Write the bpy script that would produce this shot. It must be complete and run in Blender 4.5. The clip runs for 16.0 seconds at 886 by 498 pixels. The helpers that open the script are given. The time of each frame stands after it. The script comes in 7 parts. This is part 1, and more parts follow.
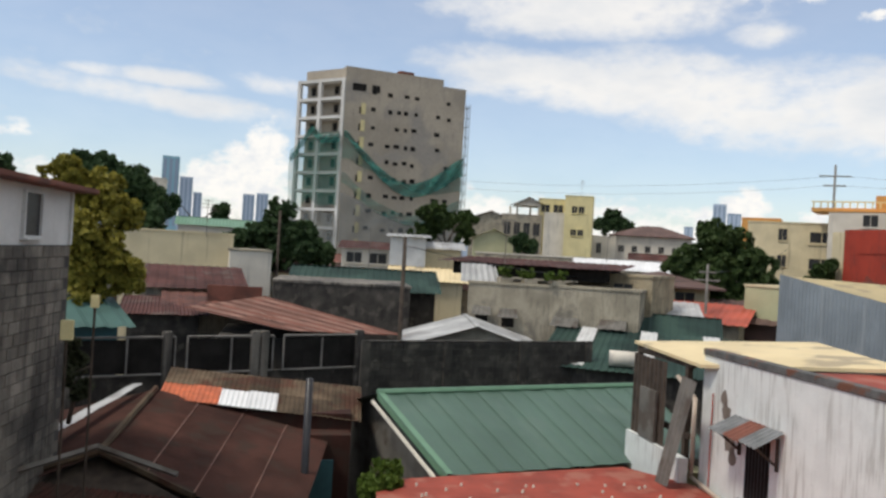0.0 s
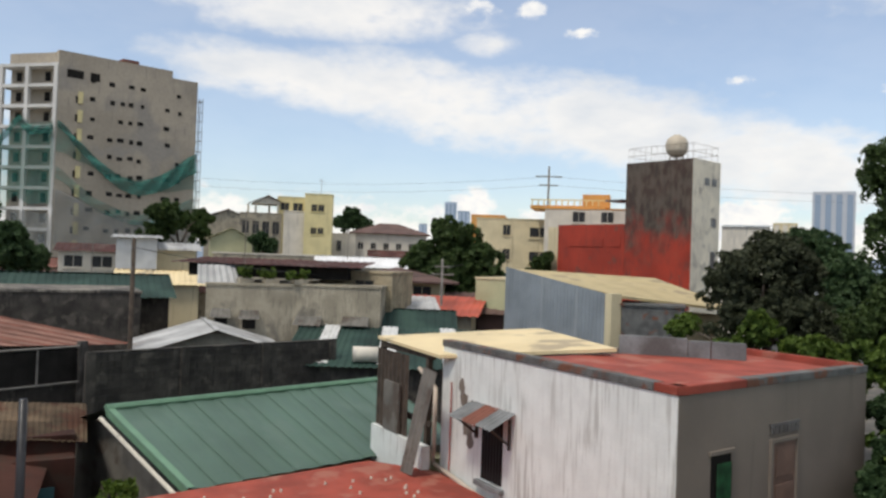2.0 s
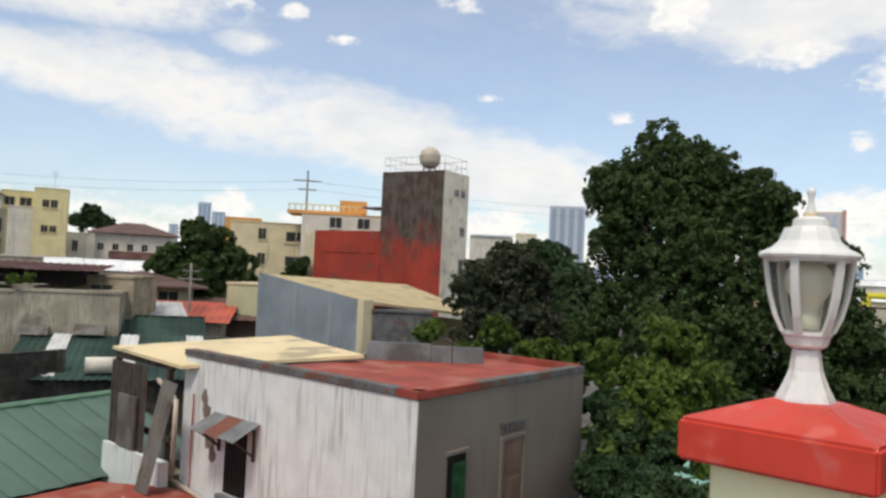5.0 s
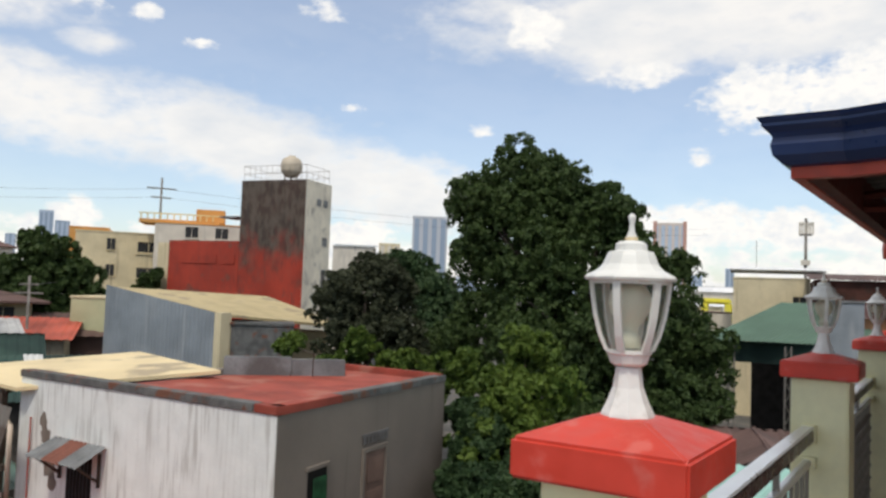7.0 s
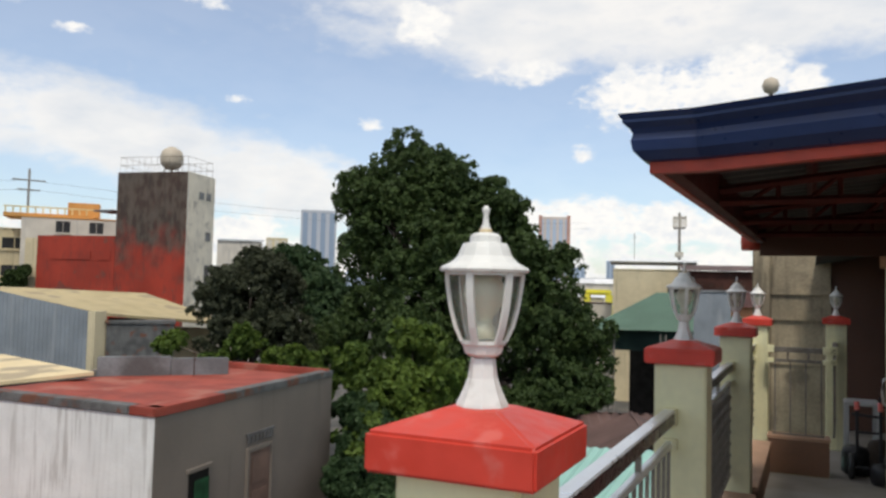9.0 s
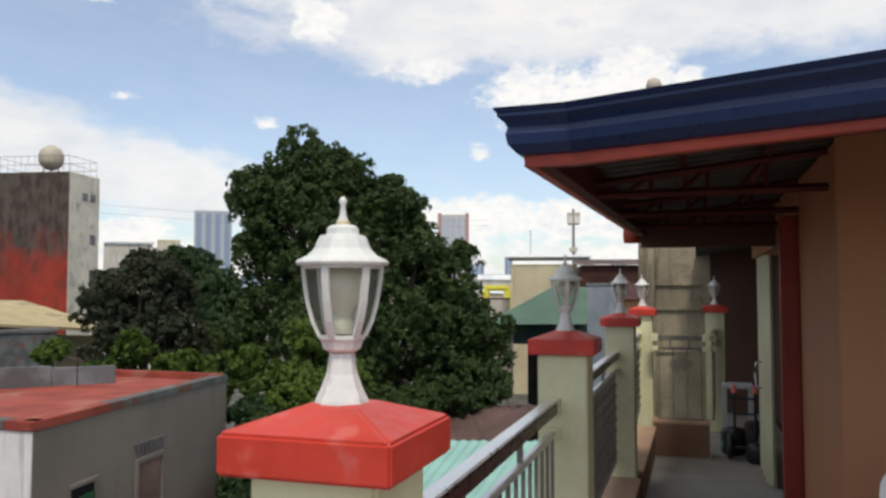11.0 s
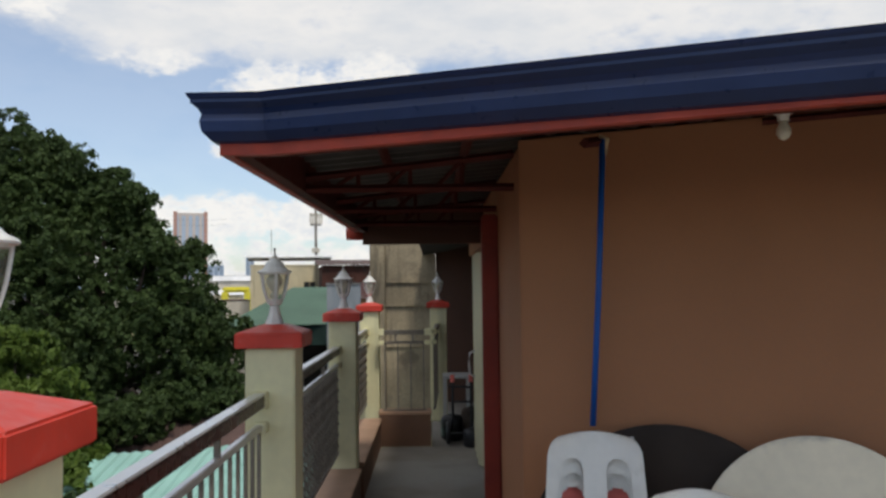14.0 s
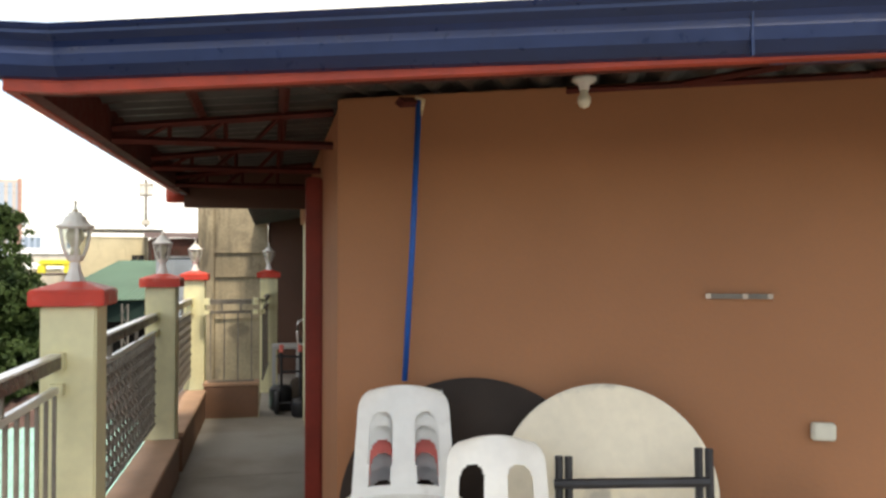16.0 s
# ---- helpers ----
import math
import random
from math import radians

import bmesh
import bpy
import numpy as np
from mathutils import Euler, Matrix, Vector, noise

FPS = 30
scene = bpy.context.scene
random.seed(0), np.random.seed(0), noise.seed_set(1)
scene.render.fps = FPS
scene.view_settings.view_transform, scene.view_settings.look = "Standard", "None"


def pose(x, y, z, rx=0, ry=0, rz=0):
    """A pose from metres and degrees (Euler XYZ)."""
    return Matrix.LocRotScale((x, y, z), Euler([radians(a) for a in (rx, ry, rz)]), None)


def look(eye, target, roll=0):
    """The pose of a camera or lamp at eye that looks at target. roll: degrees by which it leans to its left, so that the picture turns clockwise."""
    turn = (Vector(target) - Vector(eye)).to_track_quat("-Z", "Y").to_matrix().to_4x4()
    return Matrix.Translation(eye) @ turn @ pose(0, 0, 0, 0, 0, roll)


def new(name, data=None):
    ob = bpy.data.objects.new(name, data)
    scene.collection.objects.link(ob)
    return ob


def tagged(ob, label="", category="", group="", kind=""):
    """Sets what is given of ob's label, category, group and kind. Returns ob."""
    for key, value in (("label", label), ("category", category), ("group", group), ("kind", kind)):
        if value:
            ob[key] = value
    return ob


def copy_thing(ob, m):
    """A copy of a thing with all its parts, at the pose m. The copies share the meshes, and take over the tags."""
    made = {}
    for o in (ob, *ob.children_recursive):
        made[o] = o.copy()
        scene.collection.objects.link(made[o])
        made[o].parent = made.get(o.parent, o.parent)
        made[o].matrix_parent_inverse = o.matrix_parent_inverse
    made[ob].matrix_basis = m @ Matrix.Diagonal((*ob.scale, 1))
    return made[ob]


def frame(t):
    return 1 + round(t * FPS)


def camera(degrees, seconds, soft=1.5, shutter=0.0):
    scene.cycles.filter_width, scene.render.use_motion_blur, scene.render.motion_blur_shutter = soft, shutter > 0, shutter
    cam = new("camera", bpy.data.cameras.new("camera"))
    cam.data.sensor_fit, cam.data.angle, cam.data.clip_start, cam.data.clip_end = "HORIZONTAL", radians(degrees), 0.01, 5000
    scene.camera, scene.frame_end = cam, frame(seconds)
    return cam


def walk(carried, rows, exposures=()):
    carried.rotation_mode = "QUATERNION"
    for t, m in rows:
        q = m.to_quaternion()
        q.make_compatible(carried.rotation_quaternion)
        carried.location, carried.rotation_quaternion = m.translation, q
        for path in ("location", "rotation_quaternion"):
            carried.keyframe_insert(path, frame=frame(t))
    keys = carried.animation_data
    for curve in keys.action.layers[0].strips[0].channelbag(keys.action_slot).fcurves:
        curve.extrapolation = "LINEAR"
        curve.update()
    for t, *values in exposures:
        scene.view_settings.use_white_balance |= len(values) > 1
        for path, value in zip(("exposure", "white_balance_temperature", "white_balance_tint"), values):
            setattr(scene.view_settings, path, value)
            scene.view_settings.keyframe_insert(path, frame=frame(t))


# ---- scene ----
# camera and walk
PATH = [
    (0.0, pose(-0.196, 0.069, 9.157, 90.18, -3.39, 79.31)),
    (0.5, pose(-0.273, 0.074, 9.158, 90.40, -2.41, 72.60)),
    (1.0, pose(-0.287, 0.046, 9.158, 90.96, -1.96, 67.36)),
    (1.5, pose(-0.285, 0.050, 9.155, 90.62, -2.49, 62.76)),
    (2.0, pose(-0.296, 0.038, 9.169, 90.93, -2.02, 60.51)),
    (2.5, pose(-0.271, 0.070, 9.163, 90.42, -1.66, 57.82)),
    (3.0, pose(-0.252, 0.073, 9.173, 90.59, -2.15, 54.35)),
    (3.5, pose(-0.209, 0.093, 9.190, 90.95, -2.39, 51.28)),
    (6.0, pose(-0.171, 0.169, 9.255, 92.76, -2.57, 37.89)),
    (6.5, pose(-0.161, 0.173, 9.260, 93.08, -2.35, 35.46)),
    (7.0, pose(-0.148, 0.183, 9.261, 93.12, -2.11, 33.07)),
    (7.5, pose(-0.131, 0.194, 9.265, 93.28, -1.38, 30.89)),
    (8.0, pose(-0.115, 0.213, 9.266, 93.30, -1.08, 28.83)),
    (8.5, pose(-0.111, 0.220, 9.264, 93.07, -1.34, 26.86)),
    (11.0, pose(-0.048, 0.277, 9.252, 92.90, 0.01, 17.85)),
    (11.5, pose(-0.036, 0.296, 9.253, 92.79, 0.03, 15.47)),
    (12.0, pose(-0.004, 0.299, 9.245, 92.72, -0.23, 12.31)),
    (12.5, pose(0.036, 0.289, 9.234, 92.79, -0.26, 7.75)),
    (13.0, pose(0.065, 0.284, 9.229, 92.66, -0.21, 4.61)),
    (13.5, pose(0.086, 0.294, 9.227, 92.65, 0.15, 1.05)),
    (14.0, pose(0.103, 0.275, 9.216, 92.84, 0.70, -0.71)),
    (14.5, pose(0.125, 0.255, 9.193, 93.32, 0.62, -2.47)),
    (15.0, pose(0.158, 0.240, 9.167, 92.93, 0.82, -4.64)),
    (15.5, pose(0.179, 0.227, 9.149, 92.01, 0.62, -7.43)),
    (16.0, pose(0.206, 0.246, 9.136, 91.09, 0.07, -12.24)),
]
cam = camera(58.85, 16.0, soft=2.7)
EXPOSURES = [(0.0, 0.06, 6650, 10), (0.8, 0.0, 6650, 10), (2.0, 0.08, 6650, 10), (6.0, 0.1, 6700, 10), (11.0, 0.07, 6600, 10), (11.5, 0.18, 6600, 10), (12.0, 0.15, 6580, 10), (12.4, -0.02, 6550, 10), (14.5, -0.06, 6600, 10), (15.0, 0.10, 6800, 10), (15.4, 0.5, 7000, 10), (16.0, 1.10, 7500, 10)]
walk(cam, PATH, exposures=EXPOSURES)

# ---- world and sun
SUN_EL, SUN_AZ = 60.0, 160.0          # degrees; azimuth clockwise from +y
world = bpy.data.worlds.new("sky")
scene.world = world
world.use_nodes = True
WN, WL = world.node_tree.nodes, world.node_tree.links
WN.clear()


def wmath(op, a, b=None, c=None):
    n = WN.new("ShaderNodeMath")
    n.operation = op
    for i, v in enumerate((a, b, c)):
        if v is None:
            continue
        if isinstance(v, (int, float)):
            n.inputs[i].default_value = v
        else:
            WL.new(v, n.inputs[i])
    return n.outputs[0]


sky = WN.new("ShaderNodeTexSky")
sky.sky_type = "NISHITA"
sky.sun_disc = False
sky.sun_elevation, sky.sun_rotation = radians(SUN_EL), radians(SUN_AZ)
sky.air_density, sky.dust_density, sky.ozone_density = 1.0, 0.9, 3.2
sky_bg = WN.new("ShaderNodeBackground")
sky_bg.inputs["Strength"].default_value = 0.15
WL.new(sky.outputs[0], sky_bg.inputs["Color"])
coord = WN.new("ShaderNodeTexCoord").outputs["Generated"]
split = WN.new("ShaderNodeSeparateXYZ")
WL.new(coord, split.inputs[0])
azim = wmath("MULTIPLY", wmath("ARCTAN2", wmath("MULTIPLY", split.outputs[0], -1.0), split.outputs[1]), 57.2958)
elev = wmath("MULTIPLY", wmath("ARCSINE", split.outputs[2]), 57.2958)


def wnoise(scale, detail, stretch):
    mp = WN.new("ShaderNodeMapping")
    mp.inputs["Scale"].default_value = (1, 1, stretch)
    WL.new(coord, mp.inputs[0])
    n = WN.new("ShaderNodeTexNoise")
    n.inputs["Scale"].default_value, n.inputs["Detail"].default_value = scale, detail
    n.inputs["Roughness"].default_value = 0.55
    WL.new(mp.outputs[0], n.inputs["Vector"])
    return n.outputs[0]


fleck = wmath("SUBTRACT", wnoise(40.0, 3.0, 1.8), 0.5)
puff = wmath("SUBTRACT", wnoise(15.0, 4.0, 2.4), 0.5)
broad = wmath("SUBTRACT", wnoise(5.0, 4.0, 3.0), 0.5)
# sheets of high cloud: azimuth, elevation, half width, half height, lean (degrees)
HIGH = [
    (69.5, 17.3, 9.9, 1.6, 0), (98.7, 9.2, 8.7, 0.7, -4), (99.2, 10.6, 3.1, 0.5, 0), (103.8, 10.6, 1.6, 0.4, 0),
    (91.9, 11.0, 2.5, 0.6, -5), (75.2, 12.0, 3.7, 0.9, -6), (69.9, 12.2, 9.5, 1.6, -8), (61.0, 11.4, 9.1, 2.6, -10),
    (48.6, 9.9, 10.7, 2.6, -12), (37.6, 7.5, 9.1, 2.5, -8), (57.9, 15.6, 2.1, 0.8, 0), (14.2, 20.0, 17.3, 2.2, 0),
    (19.8, 17.4, 4.9, 2.1, 0), (4.2, 18.5, 8.2, 2.3, 0), (8.4, 18.8, 21.4, 2.6, 0), (-14.0, 19.1, 20.6, 3.2, 0), (-35.0, 19.0, 16.0, 6.0, 0),
]
# heaped clouds with firm edges, given in the same way
CUMULI = [
    (92.5, 6.8, 1.5, 2.1, 0), (93.1, 5.0, 3.1, 2.1, 0), (95.5, 3.8, 3.2, 1.6, 0), (108.0, 6.4, 1.6, 0.6, 0),
    (50.9, 16.4, 1.7, 0.4, 0), (39.9, 12.9, 1.2, 0.5, 0), (30.5, 11.8, 1.1, 0.5, 0), (58.2, 17.9, 1.4, 0.7, 0),
    (54.7, 18.0, 1.2, 0.7, 0), (42.8, 19.4, 1.7, 0.9, 0), (10.7, 13.8, 4.5, 2.1, 0), (4.5, 14.6, 3.9, 2.3, 0),
    (8.1, 14.0, 3.7, 1.6, 0), (26.9, 19.0, 2.1, 1.6, 0), (19.4, 15.6, 3.1, 0.9, 0), (15.2, 10.0, 0.9, 0.7, 0),
    (0.2, 14.2, 1.6, 1.2, 0), (14.9, 5.2, 3.5, 1.7, 0), (9.8, 4.9, 3.5, 1.6, 0), (5.5, 4.7, 3.0, 1.3, 0),
    (76.3, 3.4, 2.3, 1.0, 0), (58.4, 4.3, 1.6, 1.2, 0), (62.3, 3.4, 2.2, 0.9, 0), (39.0, 3.9, 2.8, 1.2, 0),
    (54.0, 3.7, 1.6, 0.8, 0), (19.0, 5.3, 2.4, 1.2, 0), (69.5, 3.2, 2.5, 0.9, 0), (84.0, 3.6, 2.6, 1.1, 0),
]


def banks(spots, floor_):
    """The fullest of a set of leaning ellipses, one in their middle and falling outwards."""
    full = None
    for az0, el0, half_w, half_h, lean in spots:
        ca, sa = math.cos(radians(lean)), math.sin(radians(lean))
        du, dv = wmath("SUBTRACT", azim, az0), wmath("SUBTRACT", elev, el0)
        u = wmath("ADD", wmath("MULTIPLY", du, ca / half_w), wmath("MULTIPLY", dv, -sa / half_w))
        v = wmath("ADD", wmath("MULTIPLY", du, sa / half_h), wmath("MULTIPLY", dv, ca / half_h))
        m = wmath("SUBTRACT", 1.0, wmath("ADD", wmath("MULTIPLY", u, u), wmath("MULTIPLY", v, v)))
        if half_h < 1.0:
            m = wmath("SUBTRACT", wmath("MULTIPLY", m, 0.6), 0.25)
        m = wmath("MAXIMUM", m, floor_)
        full = m if full is None else wmath("MAXIMUM", full, m)
    return full


cover = banks(HIGH, -1.2)
# a ragged bank of cumulus low over the horizon, all round
low = wmath("SUBTRACT", 0.75, wmath("POWER", wmath("ABSOLUTE", wmath("MULTIPLY", wmath("SUBTRACT", elev, 1.2), 0.33)), 2.0))
low = wmath("ADD", wmath("MULTIPLY", low, 0.9), wmath("MULTIPLY", broad, 2.0))
heaped = wmath("MAXIMUM", banks(CUMULI, -2.0), wmath("MINIMUM", low, 0.7))
# unseen broken cloud overhead, added to make the skylight more neutral
over_ = WN.new("ShaderNodeMapRange")
over_.inputs[1].default_value, over_.inputs[2].default_value = 20.0, 34.0
over_.inputs[3].default_value, over_.inputs[4].default_value = -1.2, 0.35
WL.new(elev, over_.inputs[0])
cover = wmath("MAXIMUM", cover, over_.outputs[0])
cover = wmath("ADD", cover, wmath("ADD", wmath("ADD", wmath("MULTIPLY", puff, 2.2), wmath("MULTIPLY", fleck, 1.2)), wmath("MULTIPLY", broad, 2.0)))
lumps = wmath("SUBTRACT", wnoise(75.0, 4.0, 1.2), 0.5)
heaped = wmath("ADD", heaped, wmath("ADD", wmath("ADD", wmath("MULTIPLY", puff, 2.4), wmath("MULTIPLY", fleck, 2.2)), wmath("MULTIPLY", lumps, 1.0)))
veil = WN.new("ShaderNodeMapRange")
veil.interpolation_type = "SMOOTHSTEP"
veil.inputs[1].default_value, veil.inputs[2].default_value = -0.9, 0.85
veil.inputs[3].default_value, veil.inputs[4].default_value = 0.22, 0.93
WL.new(cover, veil.inputs[0])
tone = WN.new("ShaderNodeMix")
tone.data_type = "RGBA"
tone.inputs[6].default_value, tone.inputs[7].default_value = (1.0, 0.985, 0.96, 1), (0.79, 0.825, 0.87, 1)
WL.new(wmath("MULTIPLY", wmath("ADD", wmath("ADD", broad, wmath("MULTIPLY", puff, 0.8)), 0.12), 2.4), tone.inputs[0])
cloud_bg = WN.new("ShaderNodeBackground")
cloud_bg.inputs["Strength"].default_value = 0.92
WL.new(tone.outputs[2], cloud_bg.inputs["Color"])
blend = WN.new("ShaderNodeMixShader")
WL.new(veil.outputs[0], blend.inputs[0])
WL.new(sky_bg.outputs[0], blend.inputs[1])
WL.new(cloud_bg.outputs[0], blend.inputs[2])
edge = WN.new("ShaderNodeMapRange")
edge.interpolation_type = "SMOOTHSTEP"
edge.inputs[1].default_value, edge.inputs[2].default_value = -0.30, 0.70
edge.inputs[4].default_value = 0.95
WL.new(heaped, edge.inputs[0])
shade = WN.new("ShaderNodeMix")
shade.data_type = "RGBA"
shade.inputs[6].default_value, shade.inputs[7].default_value = (1.0, 0.985, 0.955, 1), (0.83, 0.855, 0.885, 1)
WL.new(wmath("MULTIPLY", wmath("ADD", wmath("ADD", puff, lumps), 0.05), 3.0), shade.inputs[0])
heap_bg = WN.new("ShaderNodeBackground")
heap_bg.inputs["Strength"].default_value = 0.97
WL.new(shade.outputs[2], heap_bg.inputs["Color"])
whole = WN.new("ShaderNodeMixShader")
WL.new(edge.outputs[0], whole.inputs[0])
WL.new(blend.outputs[0], whole.inputs[1])
WL.new(heap_bg.outputs[0], whole.inputs[2])
WL.new(whole.outputs[0], WN.new("ShaderNodeOutputWorld").inputs[0])

sun = new("sun", bpy.data.lights.new("sun", "SUN"))
sun.data.energy, sun.data.angle, sun.data.color = 2.0, radians(10), (1.0, 0.955, 0.88)
sa_, se_ = radians(SUN_AZ), radians(SUN_EL)
to_sun = Vector((math.sin(sa_) * math.cos(se_), math.cos(sa_) * math.cos(se_), math.sin(se_)))
sun.matrix_world = look(to_sun * 60, (0, 0, 0))


# ---- materials
def surf(name, base, var=0.18, scale=1.5, rough=0.8, bump=0.15, streak=None, streak_amt=0.45, patch=None, patch_amt=0.5,
         patch_scale=0.6, metal=0.0, fine=25.0, piece=0.0, island=0.0, spec=0.4, climb=None, runs=None, run_length=0.10):
    """A weathered surface: broad and fine variation, rain streaks, patches of another colour."""
    m = bpy.data.materials.new(name)
    m.use_nodes = True
    nt = m.node_tree
    nodes, links = nt.nodes, nt.links
    bsdf = nodes["Principled BSDF"]
    geo = nodes.new("ShaderNodeNewGeometry")
    pos = geo.outputs["Position"]

    def noise_of(sc, detail=5.0, stretch=(1, 1, 1)):
        mp = nodes.new("ShaderNodeMapping")
        mp.inputs["Scale"].default_value = stretch
        links.new(pos, mp.inputs[0])
        n = nodes.new("ShaderNodeTexNoise")
        n.inputs["Scale"].default_value, n.inputs["Detail"].default_value = sc, detail
        links.new(mp.outputs[0], n.inputs["Vector"])
        return n.outputs[0]

    def ranged(v, a, b, c, d):
        n = nodes.new("ShaderNodeMapRange")
        n.interpolation_type = "SMOOTHSTEP"
        for i, k in enumerate((a, b, c, d)):
            n.inputs[i + 1].default_value = k
        links.new(v, n.inputs[0])
        return n.outputs[0]

    def mixed(fac, a, b, mode="MIX"):
        n = nodes.new("ShaderNodeMix")
        n.data_type, n.blend_type = "RGBA", mode
        links.new(fac, n.inputs[0]) if not isinstance(fac, float) else setattr(n.inputs[0], "default_value", fac)
        for v, s in ((a, n.inputs[6]), (b, n.inputs[7])):
            if isinstance(v, tuple):
                s.default_value = (*v, 1)
            else:
                links.new(v, s)
        return n.outputs[2]

    def grey(v):
        n = nodes.new("ShaderNodeCombineColor")
        for i in range(3):
            links.new(v, n.inputs[i])
        return n.outputs[0]

    col = mixed(ranged(noise_of(scale), 0.3, 0.7, 0, 1), tuple(c * (1 - var) for c in base), tuple(min(1, c * (1 + var)) for c in base))
    if patch:
        col = mixed(ranged(noise_of(patch_scale, 7.0), 0.62 - 0.22 * patch_amt, 0.70 - 0.12 * patch_amt, 0, 0.9), col, patch)
    if climb:
        # a deposit that thickens upwards with a ragged edge: (z0, z1, colour)
        sep = nodes.new("ShaderNodeSeparateXYZ")
        links.new(pos, sep.inputs[0])
        am = nodes.new("ShaderNodeMath")
        am.operation = "MULTIPLY_ADD"
        am.inputs[1].default_value = 9.0
        links.new(noise_of(1.0, 11.0, (1, 1, 0.8)), am.inputs[0])
        links.new(sep.outputs[2], am.inputs[2])
        soot = mixed(ranged(noise_of(2.4, 11.0, (1, 1, 0.45)), 0.36, 0.64, 0, 1), tuple(0.6 * c for c in climb[2]), tuple(1.4 * c for c in climb[2]))
        col = mixed(ranged(am.outputs[0], climb[0] + 4.5, climb[1] + 4.5, 0, 0.93), col, soot)
    if streak:
        lines = noise_of(2.2, 4.0, (1.6, 1.6, 0.12))
        col = mixed(ranged(lines, 0.66 - 0.25 * streak_amt, 0.74, 0, 0.85), col, streak)
    if runs:
        # fine grimy runs that come in clusters, and small spots: (colour, amount)
        rn = nodes.new("ShaderNodeMath")
        rn.operation = "MULTIPLY"
        links.new(ranged(noise_of(14.0, 8.0, (1, 1, run_length)), 0.42, 0.68, 0, 1), rn.inputs[0])
        links.new(ranged(noise_of(0.8, 6.0, (1, 1, 8.0 * run_length)), 0.40, 0.60, 0.28, 1), rn.inputs[1])
        col = mixed(ranged(rn.outputs[0], 0, 1, 0, runs[1]), col, runs[0])
        col = mixed(ranged(noise_of(5.0, 9.0), 0.66, 0.80, 0, runs[1] * 0.5), col, runs[0])
    small = noise_of(fine, 6.0)
    col = mixed(1.0, col, grey(ranged(small, 0.2, 0.8, 1 - var * 0.8, 1 + var * 0.4)), "MULTIPLY")
    if piece:
        info = nodes.new("ShaderNodeObjectInfo")
        col = mixed(1.0, col, grey(ranged(info.outputs["Random"], 0, 1, 1 - piece, 1 + piece * 0.6)), "MULTIPLY")
    if island:
        col = mixed(1.0, col, grey(ranged(geo.outputs["Random Per Island"], 0, 1, 1 - island, 1 + island)), "MULTIPLY")
    links.new(col, bsdf.inputs["Base Color"])
    links.new(ranged(small, 0.25, 0.75, max(0.03, rough - 0.1), min(1.0, rough + 0.1)), bsdf.inputs["Roughness"])
    bsdf.inputs["Metallic"].default_value = metal
    bsdf.inputs["Specular IOR Level"].default_value = spec
    if bump:
        bn = nodes.new("ShaderNodeBump")
        bn.inputs["Strength"].default_value, bn.inputs["Distance"].default_value = bump, 0.02
        links.new(small, bn.inputs["Height"])
        links.new(bn.outputs[0], bsdf.inputs["Normal"])
    return m


def leaf_mat(name, dark, bright):
    """Leaves that differ one from another, thin enough to let some light through."""
    m = bpy.data.materials.new(name)
    m.use_nodes = True
    nodes, links = m.node_tree.nodes, m.node_tree.links
    bsdf = nodes["Principled BSDF"]
    geo = nodes.new("ShaderNodeNewGeometry")
    big = nodes.new("ShaderNodeTexNoise")
    big.inputs["Scale"].default_value = 0.55
    links.new(geo.outputs["Position"], big.inputs["Vector"])
    add = nodes.new("ShaderNodeMath")
    add.operation = "MULTIPLY_ADD"
    add.inputs[1].default_value = 0.6
    links.new(geo.outputs["Random Per Island"], add.inputs[0])
    links.new(big.outputs[0], add.inputs[2])
    rm = nodes.new("ShaderNodeMapRange")
    rm.inputs[1].default_value, rm.inputs[2].default_value = 0.35, 1.15
    links.new(add.outputs[0], rm.inputs[0])
    mx = nodes.new("ShaderNodeMix")
    mx.data_type = "RGBA"
    mx.inputs[6].default_value, mx.inputs[7].default_value = (*dark, 1), (*bright, 1)
    links.new(rm.outputs[0], mx.inputs[0])
    links.new(mx.outputs[2], bsdf.inputs["Base Color"])
    bsdf.inputs["Roughness"].default_value = 0.55
    bsdf.inputs["Specular IOR Level"].default_value = 0.18
    tr = nodes.new("ShaderNodeBsdfTranslucent")
    links.new(mx.outputs[2], tr.inputs[0])
    ms = nodes.new("ShaderNodeMixShader")
    ms.inputs[0].default_value = 0.25
    links.new(bsdf.outputs[0], ms.inputs[1])
    links.new(tr.outputs[0], ms.inputs[2])
    links.new(ms.outputs[0], nodes["Material Output"].inputs[0])
    return m


